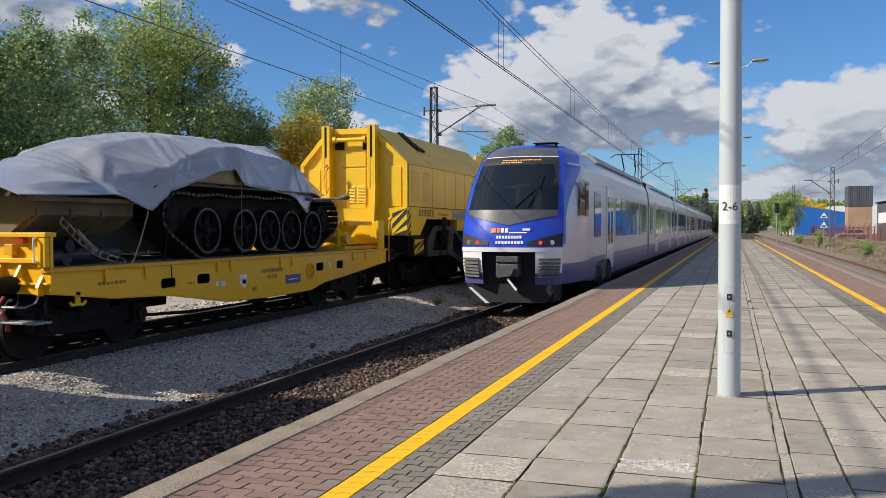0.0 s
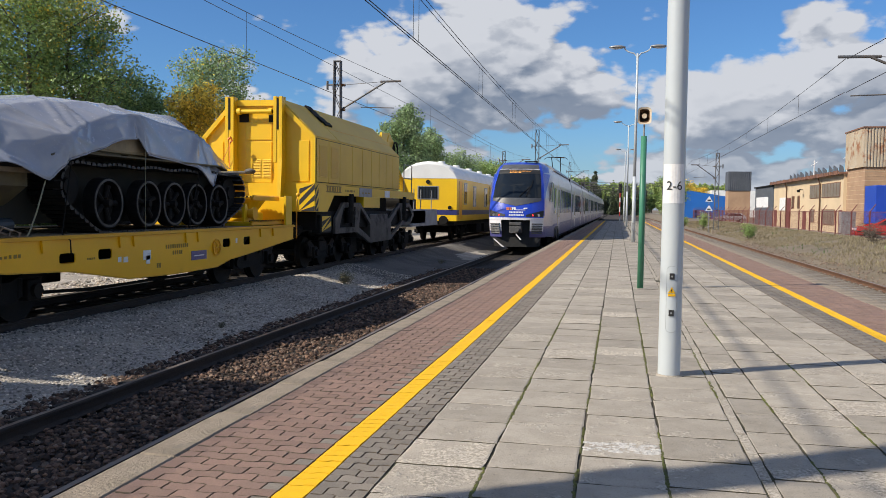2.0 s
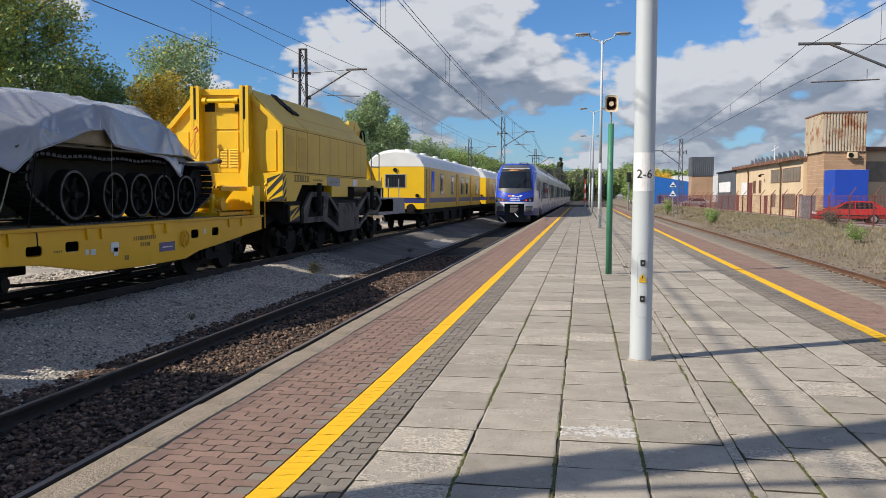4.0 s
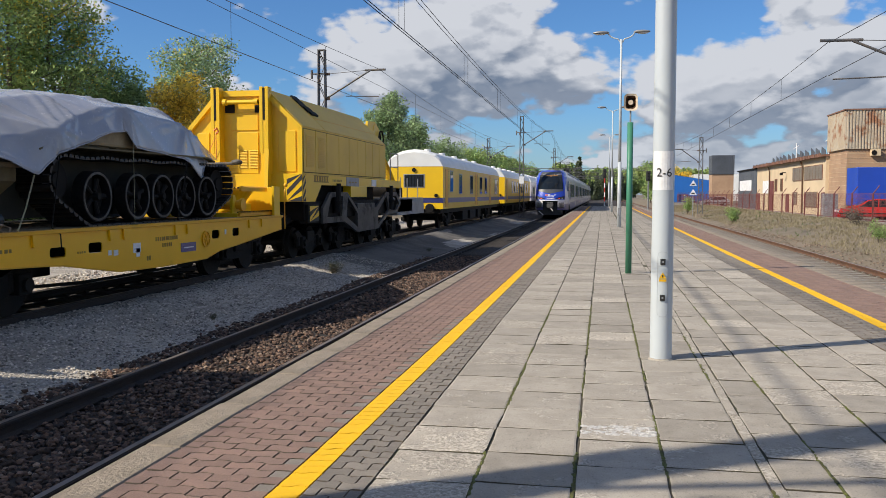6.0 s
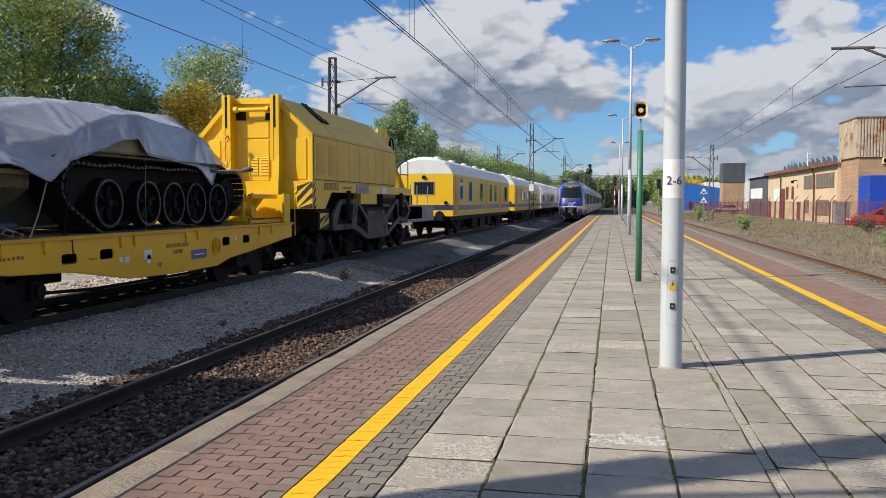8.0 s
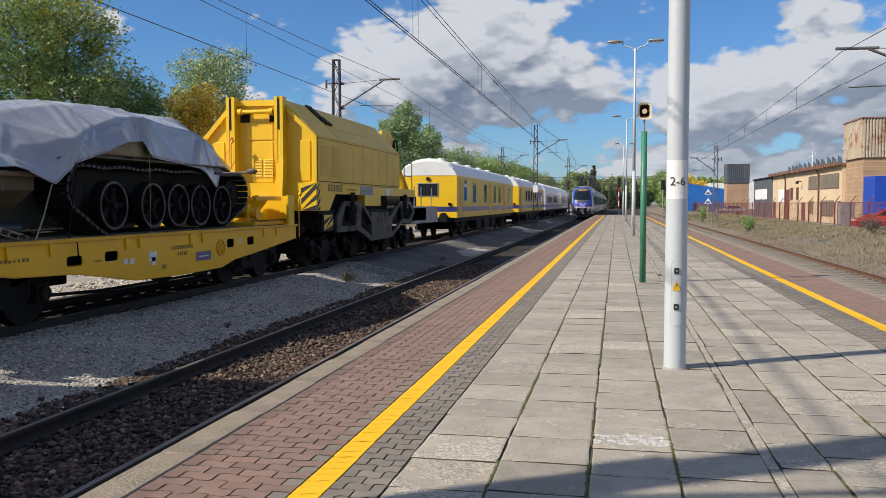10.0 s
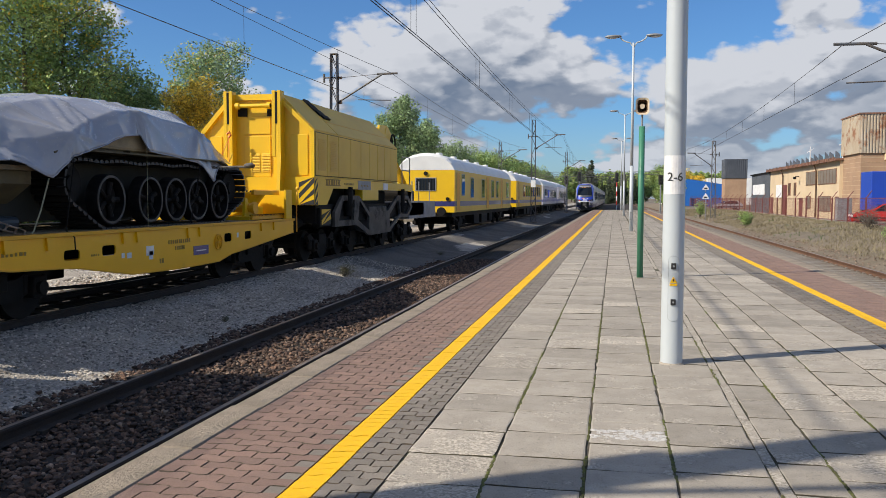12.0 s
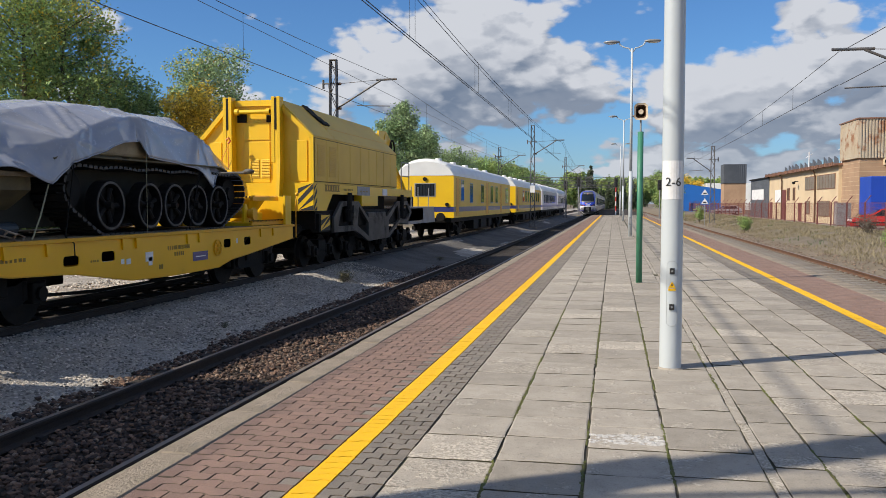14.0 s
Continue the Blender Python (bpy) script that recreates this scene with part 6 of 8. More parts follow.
# ---- the departing passenger train ----
def nose_point(u, v):
    """The cab end: u across (-1..1), v up (0..1) from the skirt to the roof. Local y runs into the train."""
    z = lerp_table(v, [(0, 0.12), (0.12, 0.55), (0.22, 0.98), (0.32, 1.30), (0.45, 1.85), (0.62, 2.45), (0.80, 3.05), (0.92, 3.38), (1.0, 3.52)])
    lean = lerp_table(v, [(0, 0.10), (0.12, 0.02), (0.22, 0.0), (0.32, 0.06), (0.45, 0.22), (0.62, 0.55), (0.80, 1.05), (0.92, 1.55), (1.0, 2.1)])
    half = lerp_table(v, [(0, 1.16), (0.12, 1.20), (0.32, 1.22), (0.45, 1.20), (0.62, 1.14), (0.80, 1.04), (0.92, 0.92), (1.0, 0.80)])
    bow = 0.42 * abs(u) ** 2.6
    return Vector((half * u, lean + bow, z))


def nose_patch(bm, us, vs, out=0.0, mi=0):
    """Part of the cab end between lists of u and v, pushed outward a little."""
    rows = [[bm.verts.new(nose_point(u, v) + Vector((0.35 * out * u, -out, 0.25 * out))) for u in us] for v in vs]
    for a, b in zip(rows, rows[1:]):
        for i in range(len(us) - 1):
            bm.faces.new((a[i], a[i + 1], b[i + 1], b[i])).material_index = mi
    return bm


def span(a, b, n):
    return [a + (b - a) * k / n for k in range(n + 1)]


BODY = [(1.40, 0.05), (1.41, 0.55), (1.41, 2.55), (1.36, 2.95), (1.22, 3.28), (0.95, 3.47), (0.5, 3.55), (0.0, 3.57)]


def body_ring(bm, y):
    pts = [(-x, z) for x, z in BODY] + [(x, z) for x, z in BODY[-2::-1]]
    return [bm.verts.new((x, y, z)) for x, z in pts]


def tpart(name, bm, mat, parent, label="", smooth=False):
    return part(name, bm, mat, parent, label, smooth)


M["trim_grey"] = material("dark_trim", (0.085, 0.09, 0.10), 0.4)


def build_train():
    root = thing("passenger_train", pose(TRACK_A, 18.9, RAIL_A), "blue and silver electric passenger train leaving along the platform", "train")
    up = Matrix.Translation((0, 0, -RAIL_A))   # parts are drawn in platform heights

    def P(name, bm, mat, parent=root, label="", smooth=False):
        bm.transform(up)
        return part(name, bm, mat, parent, label, smooth)

    # cab end
    bm = bmesh.new()
    nose_patch(bm, span(-1, 1, 24), span(0.22, 1.0, 26))
    cab = P("cab_end", bm, "train_blue", label="rounded bright blue cab end", smooth=True)
    # cab sides from the nose edge back to the full body
    for s in (-1, 1):
        bm = bmesh.new()
        rows = []
        for k in range(61):
            v = k / 60
            a = nose_point(s, v)
            zb = a.z
            xb = lerp_table(zb, [(0.05, 1.40), (0.55, 1.41), (2.55, 1.41), (2.95, 1.36), (3.28, 1.22), (3.47, 0.95), (3.55, 0.5), (3.57, 0.0)])
            b = Vector((s * xb, 3.3, zb))
            rows.append([a.lerp(b, w) + Vector((s * 0.10 * math.sin(math.pi * w) ** 1.0 * (1 if zb < 3 else 0.4), 0, 0)) for w in span(0, 1, 28)])
        vs = [[bm.verts.new(p) for p in r] for r in rows]
        for j in range(60):
            for i in range(28):
                f = bm.faces.new((vs[j][i], vs[j][i + 1], vs[j + 1][i + 1], vs[j + 1][i]))
                z = (rows[j][i].z + rows[j + 1][i].z) / 2
                f.material_index = 2 if z < 0.62 else 1
        P("cab_side", bm, ["train_blue", "train_grey", "train_navy", "train_white"], cab, "silver cab side", True)
        bm = bmesh.new()
        strip = []
        for k in range(41):
            v = 0.24 + 0.76 * k / 40
            a = nose_point(s, v)
            xb = lerp_table(a.z, [(0.05, 1.40), (0.55, 1.41), (2.55, 1.41), (2.95, 1.36), (3.28, 1.22), (3.47, 0.95), (3.55, 0.5), (3.57, 0.0)])
            b = Vector((s * xb, 3.3, a.z))
            arch = 0.05 + 0.66 * max(0, (a.z - 1.7) / 1.6) ** 1.7
            arch = min(arch, 0.9)
            strip.append([bm.verts.new(a.lerp(b, arch * q / 8) + Vector((s * (0.006 + 0.10 * math.sin(math.pi * arch * q / 8) * (1 if a.z < 3 else 0.4)), -0.004, 0.004))) for q in range(9)])
        for r0, r1 in zip(strip, strip[1:]):
            for q in range(8):
                bm.faces.new((r0[q], r0[q + 1], r1[q + 1], r1[q]))
        P("blue_arch", bm, "train_blue", cab, "blue arch round the cab", True)
    bm = bmesh.new()
    rows = []
    for w in span(0, 1, 8):
        r = []
        for u in span(-1, 1, 12):
            a = nose_point(u, 1.0)
            b = Vector((0.8 * u * 1.2, 3.3, 3.57 - 0.10 * u * u))
            r.append(bm.verts.new(a.lerp(b, w)))
        rows.append(r)
    for a, b in zip(rows, rows[1:]):
        for i in range(12):
            bm.faces.new((a[i], a[i + 1], b[i + 1], b[i]))
    P("cab_roof", bm, "train_roof", cab, "grey cab roof", True)
    # windscreen, lower trim, display band and roof visor
    bm = bmesh.new()
    nose_patch(bm, span(-0.90, 0.90, 20), span(0.452, 0.775, 12), 0.015)
    screen = P("windscreen", bm, "glass", cab, "dark wrap-round windscreen", True)
    bm = bmesh.new()
    nose_patch(bm, span(-0.90, 0.90, 20), span(0.772, 0.835, 4), 0.016)
    P("display_band", bm, "black_text", cab, "black destination display", True)
    M["led"] = glow("amber_leds", (0.9, 0.38, 0.08), 0.35)
    rr = random.Random(5)
    for v0, n, u0, u1 in ((0.806, 15, -0.38, 0.55), (0.788, 9, -0.38, 0.12)):
        bm = bmesh.new()
        step = (u1 - u0) / n
        for k in range(n):
            ua = u0 + k * step
            nose_patch(bm, [ua, ua + step * rr.uniform(0.55, 0.8)], [v0 - 0.0042, v0 + 0.0042], 0.02)
        P("display_text", bm, "led", cab, "amber display writing")
    bm = bmesh.new()
    nose_patch(bm, span(-0.9, 0.9, 18), [0.838, 0.845], 0.02)
    P("visor_line", bm, "label_white", cab, smooth=True)
    bm = bmesh.new()
    nose_patch(bm, span(-0.88, 0.88, 18), span(0.847, 0.93, 4), 0.014)
    P("visor", bm, "trim_grey", cab, "dark roof visor panel", True)
    bm = bmesh.new()
    rows = []
    for u in span(-0.90, 0.90, 24):
        lo = 0.365 + 0.055 * min(1, abs(u) / 0.9)
        rows.append([bm.verts.new(nose_point(u, v) + Vector((0, -0.014, 0.004))) for v in (lo, 0.42 if lo < 0.42 else lo, 0.453)])
    for a, b in zip(rows, rows[1:]):
        for i in range(2):
            bm.faces.new((a[i], b[i], b[i + 1], a[i + 1]))
    P("screen_trim", bm, "trim_grey", cab, "grey trim under the windscreen", True)
    bm = bmesh.new()
    a, b = nose_point(0.35, 0.47) + Vector((0, -0.05, 0)), nose_point(0.55, 0.61) + Vector((0, -0.06, 0))
    pipe(bm, [a, b], 0.014, 6)
    pipe(bm, [nose_point(0.1, 0.465) + Vector((0, -0.05, 0)), b, nose_point(0.62, 0.69) + Vector((0, -0.05, 0))], 0.012, 6)
    P("wiper", bm, "black", screen)
    # lamps
    M["tail_red"] = glow("tail_red", (1.0, 0.03, 0.03), 1.2)
    for s in (-1, 1):
        bm = bmesh.new()
        us = span(0.38 * s, 0.99 * s, 8)
        lo = [nose_point(u, 0.235) + Vector((0, -0.012, 0)) for u in us]
        hi = [nose_point(u, 0.262 + 0.062 * (abs(u) - 0.38) / 0.61) + Vector((0, -0.012, 0)) for u in us]
        va, vb = [bm.verts.new(p) for p in lo], [bm.verts.new(p) for p in hi]
        for i in range(8):
            bm.faces.new((va[i], va[i + 1], vb[i + 1], vb[i]))
        lamp = P("headlight", bm, "black_text", cab, "black headlight housing", True)
        for u, r, mt, nm in ((0.82, 0.065, "steel", "lens"), (0.62, 0.042, "tail_red", "tail_light")):
            c = nose_point(u * s, 0.255)
            bm = bmesh.new()
            tube(bm, c + Vector((0, -0.012, 0)), c + Vector((0, -0.03, 0)), r, r * 0.85, seg=16)
            P(nm, bm, mt, lamp)
    # emblem and numbers as shapes and bars
    bm = bmesh.new()
    nose_patch(bm, [-0.34, -0.24], [0.325, 0.35], 0.02)
    nose_patch(bm, [-0.22, -0.16], [0.325, 0.35], 0.02)
    P("emblem", bm, "orange", cab, "orange emblem shape")
    bm = bmesh.new()
    nose_patch(bm, [-0.14, -0.08], [0.325, 0.35], 0.02)
    nose_patch(bm, [-0.06, 0.0], [0.325, 0.35], 0.02)
    nose_patch(bm, [0.28, 0.42], [0.336, 0.348], 0.02)
    nose_patch(bm, [0.02, 0.36], [0.322, 0.328], 0.02)
    for k in range(9):
        nose_patch(bm, [-0.22 + 0.056 * k, -0.18 + 0.056 * k], [0.284, 0.304], 0.02)
        nose_patch(bm, [-0.24 + 0.062 * k, -0.195 + 0.062 * k], [0.245, 0.265], 0.02)
    P("number_bars", bm, "label_white", cab, "white number bars")
    # lower front: white band, grilles, coupler recess
    for ua, ub in ((-1, -0.53), (0.53, 1)):
        bm = bmesh.new()
        nose_patch(bm, span(ua, ub, 6), span(0.0, 0.075, 3), 0.0)
        P("lower_bumper", bm, "train_navy", cab, "violet-blue lower corner panel", True)
        bm = bmesh.new()
        nose_patch(bm, span(ua, ub, 6), span(0.075, 0.22, 5), 0.0)
        P("bumper", bm, "train_white", cab, "pale lilac corner panel", True)
    bm = bmesh.new()
    nose_patch(bm, span(-1, 1, 20), [0.196, 0.22], 0.012)
    P("bumper_band", bm, "train_white", cab, "white band", True)
    bm = bmesh.new()
    nose_patch(bm, span(-1, -0.53, 4), [0.0, 0.03], 0.012)
    nose_patch(bm, span(0.53, 1, 4), [0.0, 0.03], 0.012)
    P("skirt_edge", bm, "train_navy", cab)
    bm = bmesh.new()
    box(bm, -1.0, 1.0, 0.45, 1.4, -0.30, 0.93)
    P("coupler_recess", bm, "black_text", cab)
    bm = bmesh.new()
    box(bm, -0.27, 0.27, -0.02, 0.4, 0.30, 0.62, 0.03)
    box(bm, -0.26, 0.26, -0.05, 0.3, 0.64, 0.78, 0.02)
    prism(bm, [(-0.16, 0.30), (0.14, 0.34), (0.22, 0.5), (0.02, 0.56), (-0.2, 0.48)], "y", -0.28, -0.02)
    P("coupler", bm, "cast_grey", root, "grey automatic coupler")
    bm = bmesh.new()
    tube(bm, (0.05, -0.2, 0.28), (0.28, -0.24, 0.02), 0.03, seg=8)
    P("coupler_lever", bm, "label_white", root)
    for s in (-1, 1):
        for k in range(6):
            v = 0.045 + 0.021 * k
            bm = bmesh.new()
            a = [nose_point(u * s, v) for u in (0.60, 0.78, 0.97)]
            vs = []
            for p in a:
                vs.append([bm.verts.new(p + Vector((0, d, e))) for d, e in ((-0.005, 0.0), (-0.07, 0.0), (-0.06, 0.05), (-0.005, 0.055))])
            for i in range(2):
                for q in range(4):
                    bm.faces.new((vs[i][q], vs[i + 1][q], vs[i + 1][(q + 1) % 4], vs[i][(q + 1) % 4]))
            P("bumper_rib", bm, "cast_grey", cab)
    bm = bmesh.new()
    prism(bm, [(-1.1, 0.12), (1.1, 0.12), (0.85, -0.32), (-0.85, -0.32)], "y", 0.35, 0.42)
    P("snow_plough", bm, "black_text", root, "dark plough plate under the cab")
    bm = bmesh.new()
    prism(bm, [(-1.02, 0.02), (-0.94, 0.02), (-0.50, -0.34), (-0.60, -0.34)], "y", 0.28, 0.33)
    P("plough_edge", bm, "label_white", root)
    # cab side windows
    for s in (-1, 1):
        for ya, yb, za, zb, sl in ((1.55, 2.10, 1.72, 2.62, 0.28), (2.28, 2.66, 1.72, 2.60, 0.0)):
            x = 1.415
            bm = bmesh.new()
            def sx(y):
                return 1.17 + 0.245 * min(1, max(0, (y - 0.5) / 2.8)) ** 0.75 + 0.10 * math.sin(math.pi * min(1, max(0, (y - 0.5) / 2.8)))
            vs = [bm.verts.new((s * (sx(y) + 0.012), y, z)) for y, z in ((ya, za), (yb, za), (yb, zb), (ya + sl, zb))]
            bm.faces.new(vs)
            P("cab_window", bm, "glass", cab, "dark cab side window")
    # cars
    lengths = [19.4] + [17.8] * 6 + [19.4]
    y = 3.3
    for c, ln in enumerate(lengths):
        end = y + ln - (3.3 if c == 0 else 0.0)
        ya, yb = y + (0.0 if c == 0 else 0.35), end - 0.35
        bm = bmesh.new()
        r0, r1 = body_ring(bm, ya), body_ring(bm, yb)
        n = len(r0)
        for i in range(n - 1):
            f = bm.faces.new((r0[i], r0[i + 1], r1[i + 1], r1[i]))
            zz = (r0[i].co.z + r0[i + 1].co.z) / 2
            f.material_index = 1 if zz < 0.5 else (2 if zz > 3.2 else 0)
        bm.faces.new(r0)
        bm.faces.new(r1[::-1])
        car = P("car_body", bm, ["train_grey", "train_navy", "train_roof"], label="silver-lilac car body with a violet-blue skirt")
        bm = bmesh.new()
        for s in (-1, 1):
            prism(bm, [(ya, 0.56), (yb, 0.56), (yb, 0.80 if c else 0.72), (ya, 0.66)], "x", s * 1.412, s * 1.418)
        P("skirt_band", bm, "train_navy", car, "violet-blue fading band")
        bm = bmesh.new()
        box(bm, -1.28, 1.28, yb - 0.05, yb + 0.75, 0.1, 3.38)
        P("gangway", bm, "black", car, "black corrugated gangway")
        # windows and doors
        doors = [ya + 3.0] if c == 0 else [ya + 3.2, yb - 4.6]
        wy = ya + (0.55 if c == 0 else 0.5)
        for d in doors:
            for s in (-1, 1):
                bm = bmesh.new()
                box(bm, min(s * 1.41, s * 1.424), max(s * 1.41, s * 1.424), d, d + 1.3, 0.22, 2.62, 0.004)
                dr = P("door", bm, "train_white", car, "pale sliding door with a cream frame")
                bm = bmesh.new()
                for q in (d + 0.14, d + 0.76):
                    box(bm, min(s * 1.424, s * 1.429), max(s * 1.424, s * 1.429), q, q + 0.4, 0.95, 2.35)
                P("door_pane", bm, "glass", dr)
                bm = bmesh.new()
                for q in (d - 0.09, d + 1.3):
                    box(bm, min(s * 1.41, s * 1.42), max(s * 1.41, s * 1.42), q, q + 0.09, 0.22, 2.66)
                M["cream"] = M.get("cream") or material("cream_frame", (0.66, 0.55, 0.30), 0.5)
                P("door_frame", bm, "cream", dr)
        while wy < yb - 1.3:
            if not any(d - 1.45 < wy < d + 1.5 for d in doors):
                for s in (-1, 1):
                    bm = bmesh.new()
                    prism(bm, rounded(wy + 0.6, 1.78, 1.2, 1.22, 0.12, 3), "x", s * 1.41, s * 1.424)
                    P("window", bm, "glass_blue" if s > 0 else "glass", car, "blue reflecting window")
            wy += 1.48
        bm = bmesh.new()
        for s in (-1, 1):
            prism(bm, [(-1.3, 3.28), (-1.0, 3.28), (-0.98, 3.54), (-1.1, 3.50)] if s < 0 else [(1.0, 3.28), (1.3, 3.28), (1.1, 3.50), (0.98, 3.54)], "y", ya + 2.0, yb - 1.0)
        box(bm, -0.7, 0.7, ya + 4, ya + 7, 3.5, 3.74, 0.05)
        box(bm, -0.7, 0.7, yb - 6, yb - 3, 3.5, 3.72, 0.05)
        P("roof_fairing", bm, "train_roof", car, "grey roof equipment fairing")
        y = end
        # bogie under the joint
        for yc in ([5.0] if c == 0 else []) + ([end] if c < len(lengths) - 1 else [end - 4.0]):
            bm = bmesh.new()
            for o in (-1.3, 1.3):
                for s in (-1, 1):
                    tube(bm, (s * 0.69, yc + o, RAIL_A + 0.43), (s * 0.82, yc + o, RAIL_A + 0.43), 0.43, seg=22)
                    tube(bm, (s * 0.82, yc + o, RAIL_A + 0.43), (s * 1.12, yc + o, RAIL_A + 0.43), 0.16, seg=12)
            for s in (-1, 1):
                prism(bm, [(yc - 1.7, 0.02), (yc + 1.7, 0.02), (yc + 1.4, -0.18), (yc + 0.6, -0.3), (yc - 0.6, -0.3), (yc - 1.4, -0.18)], "x", s * 1.0, s * 1.1)
            P("bogie", bm, "black", root, "dark powered bogie")
    # black panels laid on the skirt stand in for the shaded bogie openings
    for s in (-1, 1):
        bm = bmesh.new()
        prism(bm, [(4.0, 0.0), (4.25, 0.42), (4.7, 0.52), (6.6, 0.52), (7.0, 0.40), (7.2, 0.0)], "x", s * 1.405, s * 1.424)
        op = P("bogie_opening", bm, "black_text", root, "black panel on the skirt standing in for the shaded opening")
        for yy in (4.75, 6.45):
            bm = bmesh.new()
            tube(bm, (s * 1.424, yy, 0.0), (s * 1.445, yy, 0.0), 0.40, seg=24)
            tube(bm, (s * 1.445, yy, 0.0), (s * 1.47, yy, 0.0), 0.14, seg=14)
            P("wheel", bm, "dark", op)
    bm = bmesh.new()
    box(bm, -1.1, 1.1, 7, 138, -0.2, 0.08)
    P("underfloor", bm, "black", root)
    # roof aerial and pantographs
    bm = bmesh.new()
    box(bm, 0.15, 0.75, 2.0, 2.4, 3.55, 3.575, 0.008)
    for x in (0.2, 0.7):
        tube(bm, (x, 2.2, 3.5), (x, 2.2, 3.58), 0.03, seg=6)
    P("aerial", bm, "dark", root)
    for yc in (24.0, 108.0):
        bm = bmesh.new()
        box(bm, -0.6, 0.6, yc - 0.8, yc + 0.8, 3.66, 3.72)
        for s in (-0.35, 0.35):
            pipe(bm, [(s, yc - 0.6, 3.72), (s * 0.8, yc + 0.75, 4.35), (s * 0.9, yc - 0.1, 5.02)], 0.03, 6)
        tube(bm, (-0.55, yc - 0.1, 5.05), (0.55, yc - 0.1, 5.05), 0.025, seg=6)
        pipe(bm, [(-0.85, yc - 0.1, 4.9), (-0.6, yc - 0.1, 5.06), (0.6, yc - 0.1, 5.06), (0.85, yc - 0.1, 4.9)], 0.02, 6)
        P("pantograph", bm, "dark", root, "raised dark pantograph")
        bm = bmesh.new()
        for s in (-0.4, 0.4):
            tube(bm, (s, yc - 0.6, 3.5), (s, yc - 0.6, 3.9), 0.06, seg=8)
        P("insulator", bm, "red", root, "red insulator")
    return root


train = build_train()


# ---- posts, lamps and the overhead line ----
def build_platform_post():
    root = thing("platform_post", pose(0.39, 7.50, 0), "white steel post lettered 2-6 standing on the platform", "post")
    bm = bmesh.new()
    tube(bm, (0, 0, -0.01), (0, 0, 7.2), 0.094, 0.084, seg=32, cap=False)
    part("shaft", bm, "pole_white", root, smooth=True)
    bm = bmesh.new()
    for k in range(9):
        a0, a1 = radians(200 + 14 * k), radians(214 + 14 * k)
        vs = [bm.verts.new((0.0935 * math.cos(a), 0.0935 * math.sin(a), z)) for a, z in ((a0, 1.47), (a1, 1.47), (a1, 1.80), (a0, 1.80))]
        bm.faces.new(vs)
    part("label", bm, "label_white", root, "white number sticker", True)
    bm = text_bm("2-6", 0.105, 0.003)
    for v in bm.verts:
        a = v.co.x / 0.096
        d = 0.097 + (0.001 if v.co.y < 0 else 0)
        v.co = Vector((d * math.sin(a), -d * math.cos(a), v.co.z + 1.615))
    part("lettering", bm, "black_text", root, "black numerals")
    bm = bmesh.new()
    def panel_half(x):
        return 0.28 - 0.035 + math.sqrt(max(0.0, 0.035 ** 2 - max(0.0, abs(x) - 0.0075) ** 2))

    xs = [0.0425 * math.sin(math.pi * k / 24) for k in range(-12, 13)]
    curve = [-math.sqrt(0.0945 ** 2 - x * x) for x in xs]
    lo = [bm.verts.new((x, y, 0.66 - panel_half(x))) for x, y in zip(xs, curve)]
    hi = [bm.verts.new((x, y, 0.66 + panel_half(x))) for x, y in zip(xs, curve)]
    for i in range(24):
        bm.faces.new((lo[i], lo[i + 1], hi[i + 1], hi[i]))
    out = [(x, 0.66 + panel_half(x)) for x in xs] + [(x, 0.66 - panel_half(x)) for x in xs[::-1]]
    M["seam"] = material("seam_shade", (0.30, 0.33, 0.35), 0.5)
    hatch = part("hatch", bm, "pole_white", root, "flush inspection hatch", True)
    bm = bmesh.new()
    pipe(bm, [(x, -math.sqrt(0.0945 ** 2 - x * x), z) for x, z in out + out[:1]], 0.0014, 5)
    part("hatch_seam", bm, "seam", hatch)
    for z in (0.855, 0.545):
        bm = bmesh.new()
        box(bm, -0.021, 0.021, -0.104, -0.0885, z - 0.026, z + 0.026, 0.003)
        lk = part("lock", bm, "black_text", hatch, "black triangular lock")
        bm = bmesh.new()
        tube(bm, (0, -0.1038, z), (0, -0.106, z), 0.009, seg=10)
        part("lock_core", bm, "steel", lk)
    bm = bmesh.new()
    prism(bm, [(-0.03, 0.712), (0.03, 0.712), (0, 0.765)], "y", -0.0972, -0.0885)
    tri = part("warning_sign", bm, "paver_yellow", hatch, "yellow electric warning triangle")
    bm = bmesh.new()
    prism(bm, [(-0.004, 0.745), (0.006, 0.745), (0.001, 0.734), (0.007, 0.734), (-0.004, 0.716), (-0.001, 0.729), (-0.007, 0.729)], "y", -0.0985, -0.0970)
    part("bolt_mark", bm, "black_text", tri)
    bm = bmesh.new()
    box(bm, -0.031, 0.031, -0.0970, -0.0885, 0.686, 0.705)
    part("sign_bar", bm, "paver_yellow", hatch)
    bm = bmesh.new()
    tube(bm, (0, 0, -0.012), (0, 0, 0.012), 0.12, 0.10, seg=24)
    part("mortar_collar", bm, "slab_worn", root)
    return root


build_platform_post()


